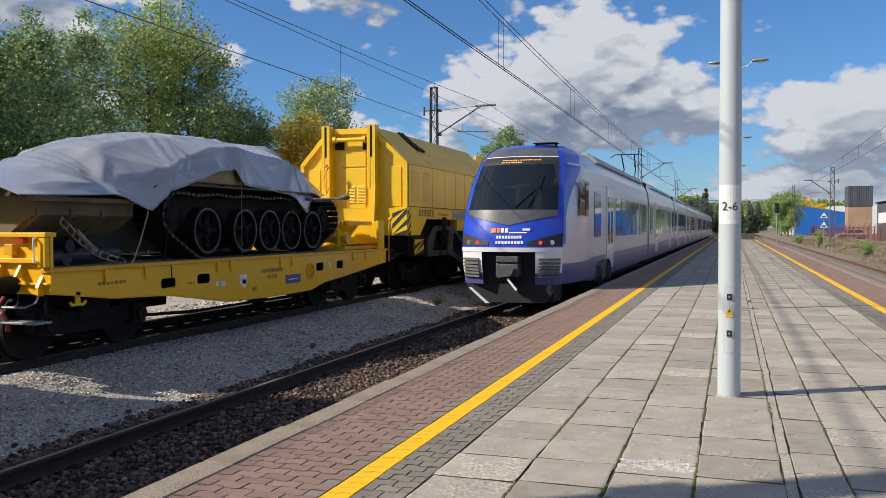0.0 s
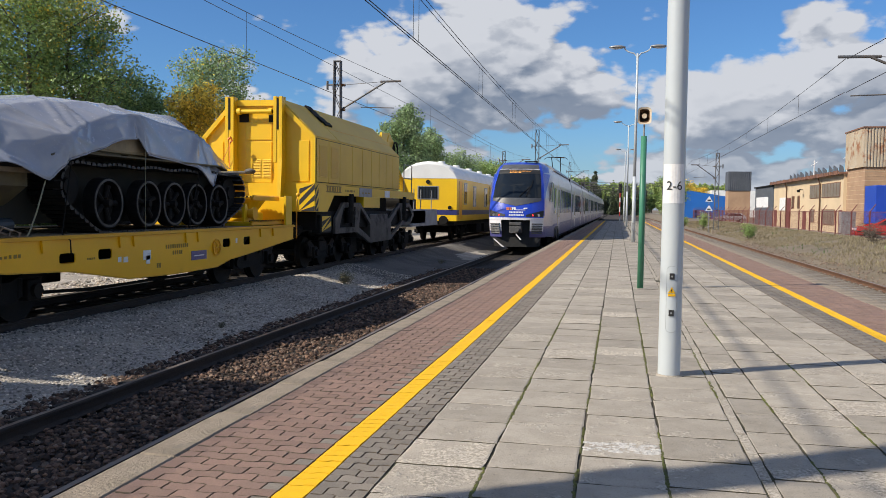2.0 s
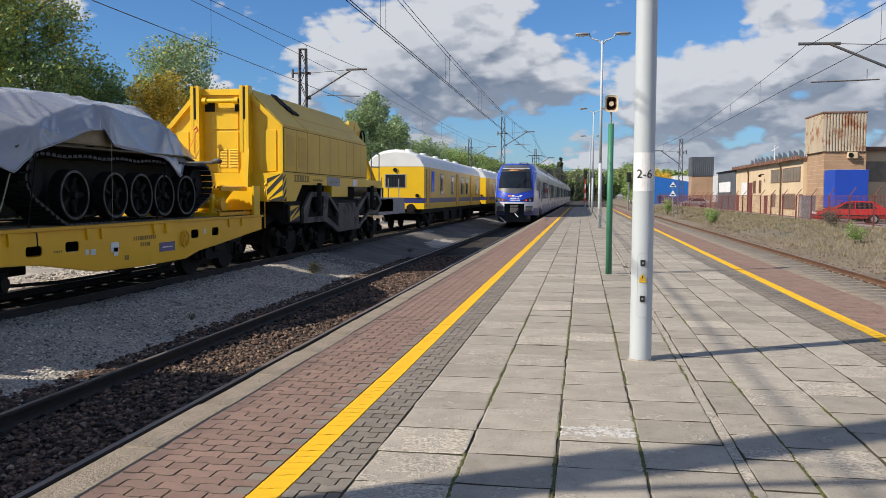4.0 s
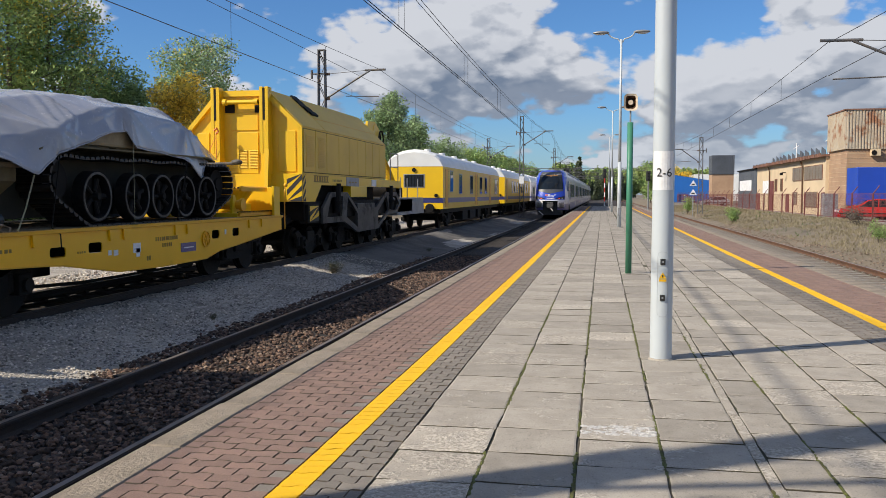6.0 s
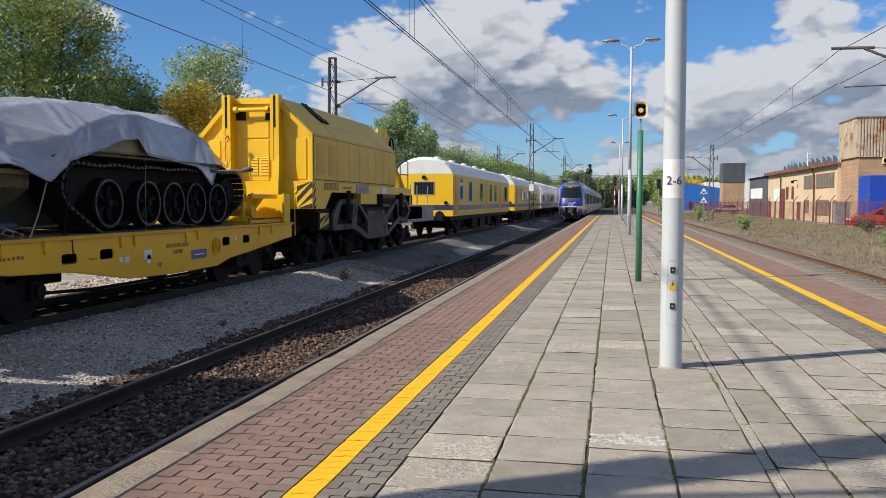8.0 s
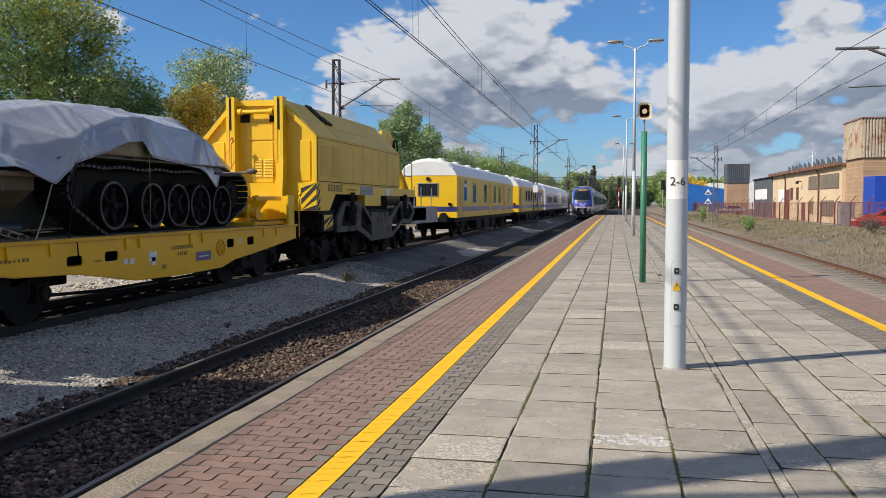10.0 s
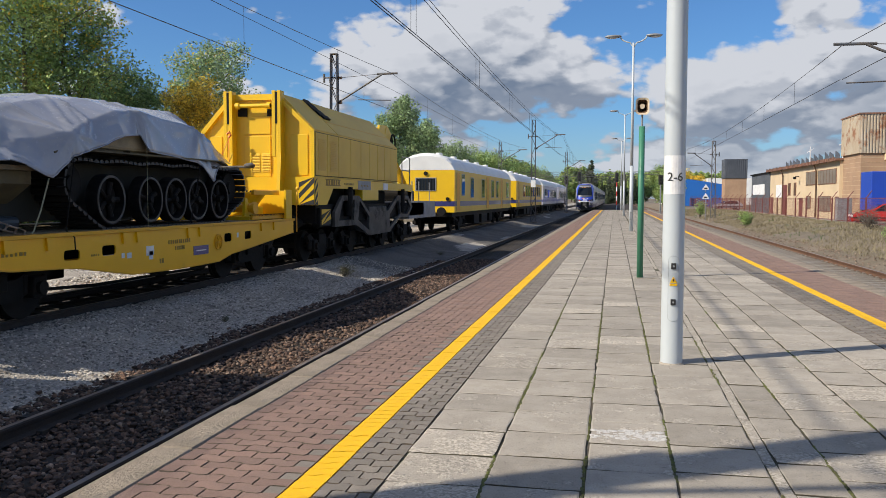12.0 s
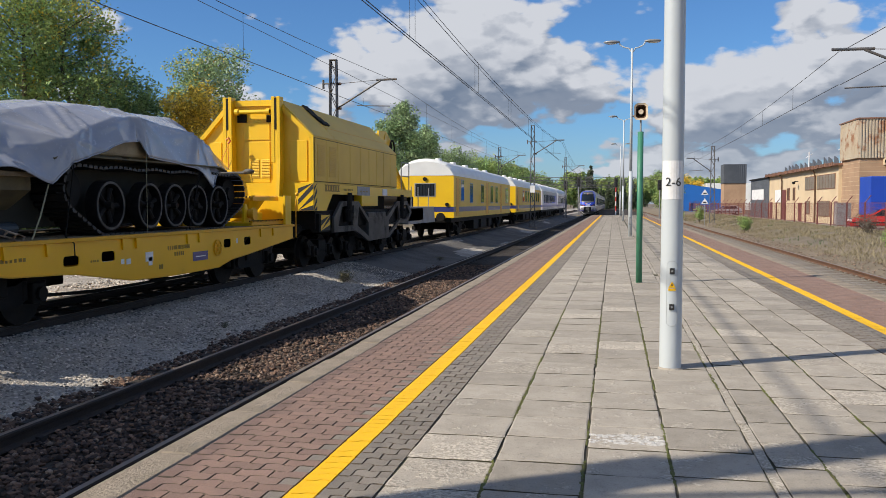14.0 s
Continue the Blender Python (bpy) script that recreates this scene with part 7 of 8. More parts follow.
def build_lamp_post(m, h=8.1):
    root = thing("street_lamp", m, "tall white twin-armed lamp post on the platform", "street lamp", group="platform lamps")
    bm = bmesh.new()
    tube(bm, (0, 0, -0.01), (0, 0, h * 0.35), 0.088, 0.075, seg=14)
    tube(bm, (0, 0, h * 0.35), (0, 0, h), 0.066, 0.045, seg=14)
    part("shaft", bm, "pole_white", root, smooth=True)
    for s in (-1, 1):
        bm = bmesh.new()
        pts = [(0, 0, h - 0.2)] + [(s * 0.55 * math.sin(radians(a)) , 0, h + 0.28 * (1 - math.cos(radians(a)))) for a in range(15, 91, 15)]
        pipe(bm, pts, 0.03, 8)
        arm = part("arm", bm, "pole_white", root)
        bm = bmesh.new()
        bmesh.ops.create_uvsphere(bm, u_segments=16, v_segments=8, radius=1.0, matrix=Matrix.Translation((s * 0.86, 0, h + 0.29)) @ Matrix.Diagonal((0.36, 0.15, 0.075, 1)))
        hd = part("lamp_head", bm, "steel", arm, "grey cobra-head lamp", True)
        bm = bmesh.new()
        bmesh.ops.create_uvsphere(bm, u_segments=14, v_segments=6, radius=1.0, matrix=Matrix.Translation((s * 0.9, 0, h + 0.25)) @ Matrix.Diagonal((0.26, 0.11, 0.06, 1)))
        part("lens", bm, "white", hd)
    bm = bmesh.new()
    box(bm, -0.05, 0.05, -0.118, -0.104, 0.5, 0.85, 0.004)
    part("hatch", bm, "steel", root)
    return root


lamp = build_lamp_post(pose(0.59, 37.8, 0))
for y, x in ((69.8, 0.60), (101.8, 0.60)):
    copy_thing(lamp, pose(x, y, 0))


def build_speaker():
    root = thing("loudspeaker_post", pose(0.35, 15.65, 0), "cream horn loudspeaker on a green post", "loudspeaker")
    bm = bmesh.new()
    tube(bm, (0, 0, -0.01), (0, 0, 2.72), 0.056, 0.052, seg=18)
    part("post", bm, "green", root, "green painted steel post", True)
    bm = bmesh.new()
    tube(bm, (0, 0, 2.72), (0, 0, 2.95), 0.016, seg=8)
    part("stem", bm, "steel", root)
    bm = bmesh.new()
    out = rounded(0, 3.07, 0.24, 0.30, 0.07, 5)
    mid = rounded(0, 3.07, 0.10, 0.12, 0.04, 5)
    a = [bm.verts.new((y, -0.10, z)) for y, z in out]
    b = [bm.verts.new((y * 0.74, -0.085, 3.07 + (z - 3.07) * 0.78)) for y, z in out]
    c = [bm.verts.new((y * 1.0, 0.05, z)) for y, z in mid]
    d = [bm.verts.new((y * 1.0, 0.14, z)) for y, z in mid]
    n = len(out)
    for i in range(n):
        j = (i + 1) % n
        bm.faces.new((a[i], a[j], b[j], b[i])).material_index = 0
        bm.faces.new((b[i], b[j], c[j], c[i])).material_index = 1
        bm.faces.new((a[j], a[i], d[i], d[j])).material_index = 0
    bm.faces.new(c).material_index = 1
    bm.faces.new(d).material_index = 0
    part("horn", bm, ["beige", "brown"], root, "cream horn, brown inside")
    bm = bmesh.new()
    tube(bm, (0, -0.06, 3.07), (0, 0.05, 3.07), 0.045, 0.03, seg=14)
    part("driver", bm, "beige", root)


build_speaker()


def lattice(bm, base, h, w0=0.42, w1=0.26, d=0.22, n=12):
    """A mast of two channels joined by lacing, broad side across x."""
    bx, by, bz = base
    for s in (-1, 1):
        a, b = Vector((bx + s * w0 / 2, by, bz)), Vector((bx + s * w1 / 2, by, bz + h))
        for o in (-d / 2, d / 2):
            tube(bm, a + Vector((0, o, 0)), b + Vector((0, o, 0)), 0.028, seg=4)
        prism_pts = [a + Vector((-0.012, -d / 2, 0)), a + Vector((0.012, -d / 2, 0)), b + Vector((0.012, -d / 2, 0)), b + Vector((-0.012, -d / 2, 0))]
        lo = [bm.verts.new(p) for p in prism_pts]
        hi = [bm.verts.new(p + Vector((0, d, 0))) for p in prism_pts]
        bm.faces.new(lo)
        bm.faces.new(hi[::-1])
        for i in range(4):
            bm.faces.new((lo[i], hi[i], hi[(i + 1) % 4], lo[(i + 1) % 4]))
    for k in range(n):
        z0, z1 = h * k / n, h * (k + 1) / n
        wa, wb = w0 + (w1 - w0) * k / n, w0 + (w1 - w0) * (k + 1) / n
        s = 1 if k % 2 else -1
        for o in (-d / 2, d / 2):
            tube(bm, (bx + s * wa / 2, by + o, bz + z0), (bx - s * wb / 2, by + o, bz + z1), 0.016, seg=4)
    box(bm, bx - w1 / 2 - 0.03, bx + w1 / 2 + 0.03, by - d / 2 - 0.02, by + d / 2 + 0.02, bz + h, bz + h + 0.04)
    return bm


def build_mast(x, y, zb, top, reach, zc, label, side_plate=False):
    """A line mast with its sloping cantilever towards the track at x + reach; zc: height of the arm's tip."""
    root = thing("line_mast", pose(x, y, zb), label, "catenary mast", group="overhead line masts")
    bm = bmesh.new()
    lattice(bm, (0, 0, 0), top - zb)
    part("mast", bm, "mast", root, "riveted lattice mast")
    bm = bmesh.new()
    box(bm, -0.35, 0.35, -0.3, 0.3, -0.3, 0.12, 0.03)
    part("footing", bm, "edge", root, "concrete footing")
    h = zc - zb
    s = 1 if reach > 0 else -1
    bm = bmesh.new()
    tube(bm, (0.15 * s, 0, h - 1.15), (reach * 0.8, 0, h - 0.02), 0.04, seg=8)
    tube(bm, (reach * 0.72, 0, h), (reach * 1.06, 0, h + 0.01), 0.045, seg=8)
    tube(bm, (0.15 * s, 0, h - 0.12), (reach * 0.78, 0, h), 0.012, seg=6)
    part("cantilever", bm, "mast", root, "sloping dark cantilever arm")
    bm = bmesh.new()
    tube(bm, (reach * 0.4, 0, h - 1.05), (reach * 0.95, 0, h - 1.1), 0.022, seg=6)
    tube(bm, (reach * 0.5, 0, h - 0.75), (reach * 0.5, 0, h - 1.05), 0.01, seg=6)
    part("steady_arm", bm, "mast", root)
    for zz in (h - 1.15, h - 0.12):
        bm = bmesh.new()
        for k in range(4):
            tube(bm, (s * (0.16 + 0.05 * k), 0, zz), (s * (0.185 + 0.05 * k), 0, zz), 0.06, seg=10)
        part("insulator", bm, "brown", root)
    bm = bmesh.new()
    tube(bm, (-s * 0.5, 0, h - 0.1), (s * 0.25, 0, h - 0.1), 0.035, seg=6)
    tube(bm, (-s * 0.45, 0, h - 0.3), (-s * 0.45, 0, h + 0.06), 0.05, seg=8)
    tube(bm, (-s * 0.2, 0, h - 0.3), (-s * 0.2, 0, h - 0.1), 0.03, seg=6)
    part("back_bracket", bm, "mast", root)
    if side_plate:
        bm = bmesh.new()
        box(bm, -0.2, 0.2, -0.14, -0.12, 3.05, 3.65)
        part("mast_sign", bm, "label_white", root, "white mast plate")
    return root


build_mast(-11.8, 34.6, -0.62, 7.46, 2.6, 6.6, "dark lattice mast with a cantilever over the siding")
build_mast(-6.9, 72.4, -0.7, 7.99, 2.5, 6.75, "dark lattice mast with a cantilever over the platform track", True)
build_mast(-6.9, 0.12, -0.7, 7.9, 2.4, 6.6, "dark lattice mast with a cantilever over the platform track")
build_mast(-11.8, 88.0, -0.62, 7.2, 2.6, 6.4, "dark lattice mast with a cantilever over the siding")
build_mast(-6.9, 122.0, -0.7, 7.9, 2.5, 6.75, "dark lattice mast with a cantilever over the platform track")
build_mast(-6.9, 172.0, -0.7, 7.9, 2.5, 6.75, "dark lattice mast with a cantilever over the platform track")
build_mast(8.35, 78.0, -0.4, 6.4, -2.1, 5.4, "dark lattice mast with a cantilever over the far track")
build_mast(9.6, 26.4, -0.5, 7.6, -3.4, 5.85, "dark lattice mast with a cantilever over the far track")
build_mast(8.6, 130.0, -0.4, 7.4, -2.1, 6.0, "dark lattice mast with a cantilever over the far track")


def build_wires():
    def run(x0, x1, ya, yb, z_sup, z_con, sag):
        root = thing("overhead_wire", pose(x0, ya, z_con), "thin dark contact and messenger wire with droppers", "overhead wire", group="overhead wires")
        def at(u, z):
            return (x0 + (x1 - x0) * u, ya + (yb - ya) * u, z)
        mess = [at(k / 16, z_sup - sag * 4 * (k / 16) * (1 - k / 16)) for k in range(17)]
        bm = bmesh.new()
        pipe(bm, mess, 0.010, 5)
        wpart("messenger_wire", bm, "wire", root)
        bm = bmesh.new()
        pipe(bm, [at(k / 8, z_con - 0.03 * 4 * (k / 8) * (1 - k / 8)) for k in range(9)], 0.010, 5)
        wpart("contact_wire", bm, "wire", root)
        for k in range(1, 8):
            u = k / 8
            bm = bmesh.new()
            tube(bm, at(u, z_con), at(u, z_sup - sag * 4 * u * (1 - u)), 0.005, seg=4)
            wpart("dropper", bm, "wire", root)
    for ya, yb in ((0.12, 72.4), (72.4, 122.0), (122.0, 172.0)):
        run(-4.35, -4.55, ya, yb, 6.62, 5.0, 0.75)
        run(-4.47, -4.67, ya, yb, 6.62, 5.04, 0.75)
    for ya, yb in ((-24.0, 34.6), (34.6, 88.0)):
        run(-9.25, -9.2, ya, yb, 6.58, 5.05, 0.55)
    for ya, yb in ((-24.0, 26.4), (26.4, 78.0), (78.0, 130.0)):
        run(6.2, 6.25, ya, yb, 5.8, 4.85, 0.45)
    bm = bmesh.new()
    pipe(bm, [(-11.8, -24, 7.3), (-11.8, 34.6, 7.2), (-11.8, 88, 7.0)], 0.010, 5)
    solid("feeder_wire", bm, "wire", "single dark feeder wire along the masts", "overhead wire")


build_wires()


def build_signal(x, y, h, base=-0.6, striped=True):
    root = thing("railway_signal", pose(x, y, base), "colour light signal with a black head on a banded post", "signal", group="signals")
    n = 6
    for k in range(n):
        bm = bmesh.new()
        tube(bm, (0, 0, h * 0.75 * k / n), (0, 0, h * 0.75 * (k + 1) / n), 0.09, seg=10)
        part("post_band", bm, ("red" if k % 2 else "label_white") if striped else "steel", root)
    bm = bmesh.new()
    box(bm, -0.28, 0.28, -0.12, 0.12, h * 0.75, h, 0.05)
    head = part("signal_head", bm, "black_text", root, "black signal head")
    for k in range(3):
        bm = bmesh.new()
        z = h * 0.79 + k * h * 0.075
        tube(bm, (0, -0.12, z), (0, -0.30, z), 0.10, seg=12)
        part("hood", bm, "black", head)
    bm = bmesh.new()
    box(bm, -0.3, 0.3, -0.3, 0.3, -0.3, 0.05)
    part("base", bm, "edge", root)


build_signal(0.2, 150.0, 6.4)
build_signal(-7.2, 128.0, 5.4, striped=False)
build_signal(5.6, 112.0, 5.0, striped=False)
build_signal(-6.2, 150.0, 6.6, striped=False)


def build_gantry(y, x0, x1, h):
    root = thing("signal_gantry", pose(0, y, -0.6), "steel lattice portal spanning the tracks far off", "gantry", group="portals")
    for x in (x0, x1):
        bm = bmesh.new()
        lattice(bm, (x, 0, 0), h, 0.5, 0.4)
        part("leg", bm, "mast", root)
    bm = bmesh.new()
    n = 24
    for z in (h - 0.6, h):
        tube(bm, (x0, 0, z), (x1, 0, z), 0.06, seg=6)
    for k in range(n):
        xa, xb = x0 + (x1 - x0) * k / n, x0 + (x1 - x0) * (k + 1) / n
        tube(bm, (xa, 0, h - 0.6 if k % 2 else h), (xb, 0, h if k % 2 else h - 0.6), 0.035, seg=4)
    part("beam", bm, "mast", root)


for gy in (178.0, 215.0, 260.0):
    build_gantry(gy, -22, 12, 7.4)


def build_crossing_signs():
    root = thing("warning_sign_post", pose(7.62, 77.0, -0.4), "grey post with two triangular warning boards", "sign post")
    bm = bmesh.new()
    tube(bm, (0, 0, -0.1), (0, 0, 3.1), 0.035, seg=10)
    part("post", bm, "steel", root)
    for z in (2.82, 2.04):
        bm = bmesh.new()
        prism(bm, [(-0.42, z - 0.3), (0.42, z - 0.3), (0, z + 0.38)], "y", -0.06, -0.04)
        bd = part("board", bm, "blue_sheet", root, "blue-edged triangular board")
        bm = bmesh.new()
        prism(bm, [(-0.31, z - 0.24), (0.31, z - 0.24), (0, z + 0.26)], "y", -0.066, -0.061)
        fc = part("board_face", bm, "label_white", bd)
        bm = bmesh.new()
        box(bm, -0.14, 0.14, -0.070, -0.067, z - 0.18, z - 0.06)
        part("board_mark", bm, "black_text", bd)


build_crossing_signs()


# ---- trees and plants ----
def leaf_cloud(name, centres, count, spread, size, mat, r, flat=1.0):
    """Leaves as small bent quads gathered round the given centres, joined into one crown."""
    verts, faces = [], []
    n = len(centres)
    for k in range(count):
        c, rad = centres[r.randrange(n)]
        while True:
            d = Vector((r.uniform(-1, 1), r.uniform(-1, 1), r.uniform(-1, 1)))
            if 0.05 < d.length < 1:
                break
        d = d * (0.55 + 0.45 * r.random())
        p = c + Vector((d.x * rad * spread, d.y * rad * spread, d.z * rad * spread * flat))
        s = size * 0.56 * r.uniform(0.6, 1.35)
        a = Vector((r.gauss(0, 1), r.gauss(0, 1), r.gauss(0, 0.7))).normalized()
        b = a.cross(Vector((r.gauss(0, 1), r.gauss(0, 1), r.gauss(0, 1)))).normalized()
        q = len(verts)
        verts += [tuple(p - a * s), tuple(p + b * s * 0.55), tuple(p + a * s), tuple(p - b * s * 0.55)]
        faces.append((q, q + 1, q + 2, q + 3))
    me = bpy.data.meshes.new(name)
    me.from_pydata(verts, [], faces)
    me.materials.append(M[mat])
    return me


def build_tree(m, label, h, w, mat, seed, leaves=7000, size=0.16, low=0.18, shape="round", category="tree", extra=None):
    r = random.Random(seed)
    root = thing("tree", m, label, category, group="trees beyond the siding")
    bm = bmesh.new()
    top = h * 0.86
    pts = [Vector((0, 0, -0.2))]
    for k in range(1, 6):
        pts.append(Vector((r.gauss(0, 0.02 * h) * k / 5, r.gauss(0, 0.02 * h) * k / 5, top * k / 5)))
    for k in range(5):
        tube(bm, pts[k], pts[k + 1], 0.018 * h * (1 - k / 5.6), 0.018 * h * (1 - (k + 1) / 5.6), seg=8)
    centres = []
    for k in range(38):
        u = low + (0.98 - low) * (k + r.random()) / 38
        base = pts[min(4, int(u * 5))].lerp(pts[min(5, int(u * 5) + 1)], u * 5 % 1)
        if shape == "round":
            reach = w * 0.5 * (1 - abs(u - 0.48) * 1.25) ** 0.6 if abs(u - 0.48) < 0.78 else 0.2 * w
        elif shape == "column":
            reach = w * 0.5 * (1.02 - u) ** 0.45
        else:
            reach = w * 0.5 * (1.03 - u)
        reach *= r.uniform(0.55, 1.15)
        a = k * 2.4 + r.uniform(-0.5, 0.5)
        rise = reach * (0.55 if shape != "cone" else -0.1)
        tip = base + Vector((math.cos(a) * reach, math.sin(a) * reach, rise))
        tube(bm, base, tip, 0.0055 * h * (1.1 - u), 0.0015 * h, seg=5)
        for q in (0.45, 0.75, 1.0):
            c = base.lerp(tip, q) + Vector((r.gauss(0, 0.03 * w), r.gauss(0, 0.03 * w), r.gauss(0, 0.03 * w)))
            centres.append((c, w * r.uniform(0.08, 0.21)))
    centres.append((Vector((pts[5].x, pts[5].y, h * 0.93)), w * 0.10))
    part("trunk", bm, "bark", root)
    me = leaf_cloud("crown", centres, int(leaves * 2.3), 1.18, size, mat, r)
    ob = new("crown", me)
    ob.parent = root
    if extra:
        some = [c for c in centres if r.random() < 0.35]
        ob = new("autumn_leaves", leaf_cloud("autumn_leaves", some, leaves // 6, 1.05, size, extra, r))
        ob.parent = root
    return root


def at_bearing(deg, x):
    """Place on the bearing deg (left of the line's direction is negative) where it crosses x."""
    return x, x / math.tan(radians(deg))


def build_trees():
    def put(deg, x, h, w, mat, seed, label, **kw):
        px, py = at_bearing(deg, x)
        return build_tree(pose(px, py, -0.65, 0, 0, seed * 47), label, h, w, mat, seed, **kw)
    put(-37.3, -30.0, 15.2, 8.4, "leaf", 1, "tall birch-like tree with green and yellowing leaves", leaves=12000, extra="leaf_yellow")
    put(-35.2, -29.0, 13.8, 6.4, "leaf", 21, "tall birch-like tree with green and yellowing leaves", leaves=9000, extra="leaf_yellow")
    put(-44.2, -30.0, 12.6, 5.6, "leaf_grey", 2, "slender grey-green tree at the edge of the yard", leaves=9000, shape="column")
    put(-47.5, -29.0, 11.6, 6.4, "leaf_dark", 3, "dark green dense tree at the edge of the yard", leaves=10000)
    put(-41.3, -31.0, 14.0, 5.0, "leaf_grey", 4, "slender grey-green tree at the edge of the yard", leaves=7000, shape="column")
    put(-51.0, -28.0, 10.5, 6.0, "leaf_dark", 5, "dark green dense tree at the edge of the yard", leaves=7000)
    put(-31.8, -28.0, 9.6, 6.4, "leaf_dark", 6, "dark green dense tree at the edge of the yard", leaves=10000)
    put(-27.0, -27.0, 12.8, 6.6, "leaf_grey", 7, "pale grey-green tree with a loose crown", leaves=11000, extra="leaf_yellow")
    put(-25.0, -27.0, 10.4, 4.4, "leaf_grey", 8, "pale grey-green tree with a loose crown", leaves=6000)
    put(-27.7, -23.0, 8.8, 4.6, "leaf_yellow", 9, "small tree turned orange-yellow by autumn", leaves=7000)
    put(-26.2, -23.5, 5.4, 3.8, "leaf_yellow", 10, "small tree turned orange-yellow by autumn", leaves=4500)
    put(-14.3, -19.0, 11.6, 6.0, "leaf_grey", 11, "dense grey-green poplar beyond the coaches", leaves=11000, shape="column", size=0.2)
    put(-12.6, -19.0, 10.4, 5.6, "leaf_grey", 12, "dense grey-green poplar beyond the coaches", leaves=9000, shape="column", size=0.2)
    put(-10.6, -21.0, 9.6, 6.0, "leaf_grey", 13, "round grey-green tree beyond the coaches", leaves=6000, size=0.22)
    for k, (deg, x, h, mat) in enumerate(((-9.0, -24, 10.2, "leaf"), (-7.9, -24, 10.8, "leaf_dark"), (-7.0, -25, 11.8, "leaf"), (-6.2, -26, 12.6, "leaf_dark"), (-5.4, -26, 12.6, "leaf"), (-4.6, -27, 13.0, "leaf_dark"))):
        put(deg, x, h, 9.0, mat, 30 + k, "round tree far along the line", leaves=4500, size=0.32)
    # undergrowth below the crowns
    for k in range(16):
        deg = -52 + 2.0 * k
        x = -24.5 - 3.5 * random.Random(k).random()
        px, py = at_bearing(deg, x)
        build_tree(pose(px, py, -0.65, 0, 0, k * 31), "dark bushy undergrowth along the yard", 4.6 + 1.8 * random.Random(k + 50).random(), 5.6, "leaf_dark", 60 + k, leaves=4200, size=0.17, low=0.05, category="bush")
    # conifers and trees far behind the station
    r = random.Random(77)
    spruce = build_tree(pose(-9, 330, -0.6), "dark pointed spruce far behind the station", 17.0, 6.0, "needle", 90, leaves=2200, size=1.0, low=0.08, shape="cone")
    broad = build_tree(pose(-16, 345, -0.6), "round tree far behind the station", 14.0, 11.0, "leaf", 91, leaves=2200, size=1.1)
    gold = build_tree(pose(17, 235, -0.6), "yellowing tree far behind the blue hall", 9.5, 7.0, "leaf_yellow", 92, leaves=3500, size=0.34)
    green = build_tree(pose(13.5, 225, -0.6), "green tree far behind the blue hall", 11.0, 7.0, "leaf", 93, leaves=4000, size=0.34)
    for k in range(13):
        x = -13 + 1.9 * k + r.uniform(-0.8, 0.8)
        copy_thing(spruce, pose(x, 320 + r.uniform(-15, 45), -0.8, 0, 0, r.uniform(0, 360)) @ Matrix.Scale(r.uniform(0.38, 0.78), 4))
    for k in range(30):
        x = -75 + 4.4 * k + r.uniform(-2, 2)
        copy_thing(broad, pose(x, 400 + r.uniform(-30, 60), -0.8, 0, 0, r.uniform(0, 360)) @ Matrix.Scale(r.uniform(0.7, 1.1), 4))
    for x, y, s in ((10.0, 165, 0.7), (9.6, 180, 0.8), (11.5, 205, 0.8)):
        copy_thing(green, pose(x, y, -0.6, 0, 0, x * 50) @ Matrix.Scale(s, 4))
    copy_thing(gold, pose(22, 250, -0.6, 0, 0, 80) @ Matrix.Scale(0.9, 4))
    copy_thing(green, pose(30.0, 112, -0.6, 0, 0, 20) @ Matrix.Scale(0.66, 4))


build_trees()


def build_bush(x, y, h, w, mat, seed, label, leaves=900, size=0.07):
    r = random.Random(seed)
    z = ground_height(x, y)
    root = thing("bush", pose(x, y, z), label, "bush", group="weeds along the tracks")
    bm = bmesh.new()
    cs = []
    for k in range(9):
        a = r.uniform(0, 6.28)
        tip = Vector((math.cos(a) * w * 0.4 * r.random(), math.sin(a) * w * 0.4 * r.random(), h * r.uniform(0.5, 0.95)))
        tube(bm, (0, 0, -0.03), tip, 0.012 * h, 0.004, seg=5)
        cs.append((tip, w * 0.22))
        cs.append((tip * 0.6, w * 0.2))
    part("stem", bm, "bark", root)
    ob = new("leaves", leaf_cloud("leaves", cs, leaves, 1.0, size, mat, r))
    ob.parent = root


build_bush(8.7, 61.0, 1.15, 1.5, "leaf", 1, "green bush on the verge", 1500, 0.09)
build_bush(9.9, 33.6, 0.85, 0.8, "leaf", 2, "small green shrub on the verge", 900, 0.06)
build_bush(12.2, 45.0, 0.8, 1.9, "bark", 3, "brown withered bush by the fence", 1500, 0.06)
build_bush(-7.05, 21.2, 0.26, 0.75, "leaf_withered", 4, "dark weed growing in the gravel", 900, 0.035)
build_bush(-6.6, 13.3, 0.09, 0.25, "leaf_withered", 5, "dark weed growing in the gravel", 160, 0.02)
build_bush(-6.5, 31.0, 0.12, 0.5, "leaf_withered", 6, "dark weed growing in the gravel", 200, 0.03)
build_bush(8.2, 112.0, 1.3, 2.2, "leaf", 7, "green bush on the verge", 1200, 0.1)
build_bush(8.4, 90.0, 1.6, 2.0, "leaf", 8, "green bush on the verge", 1200, 0.1)


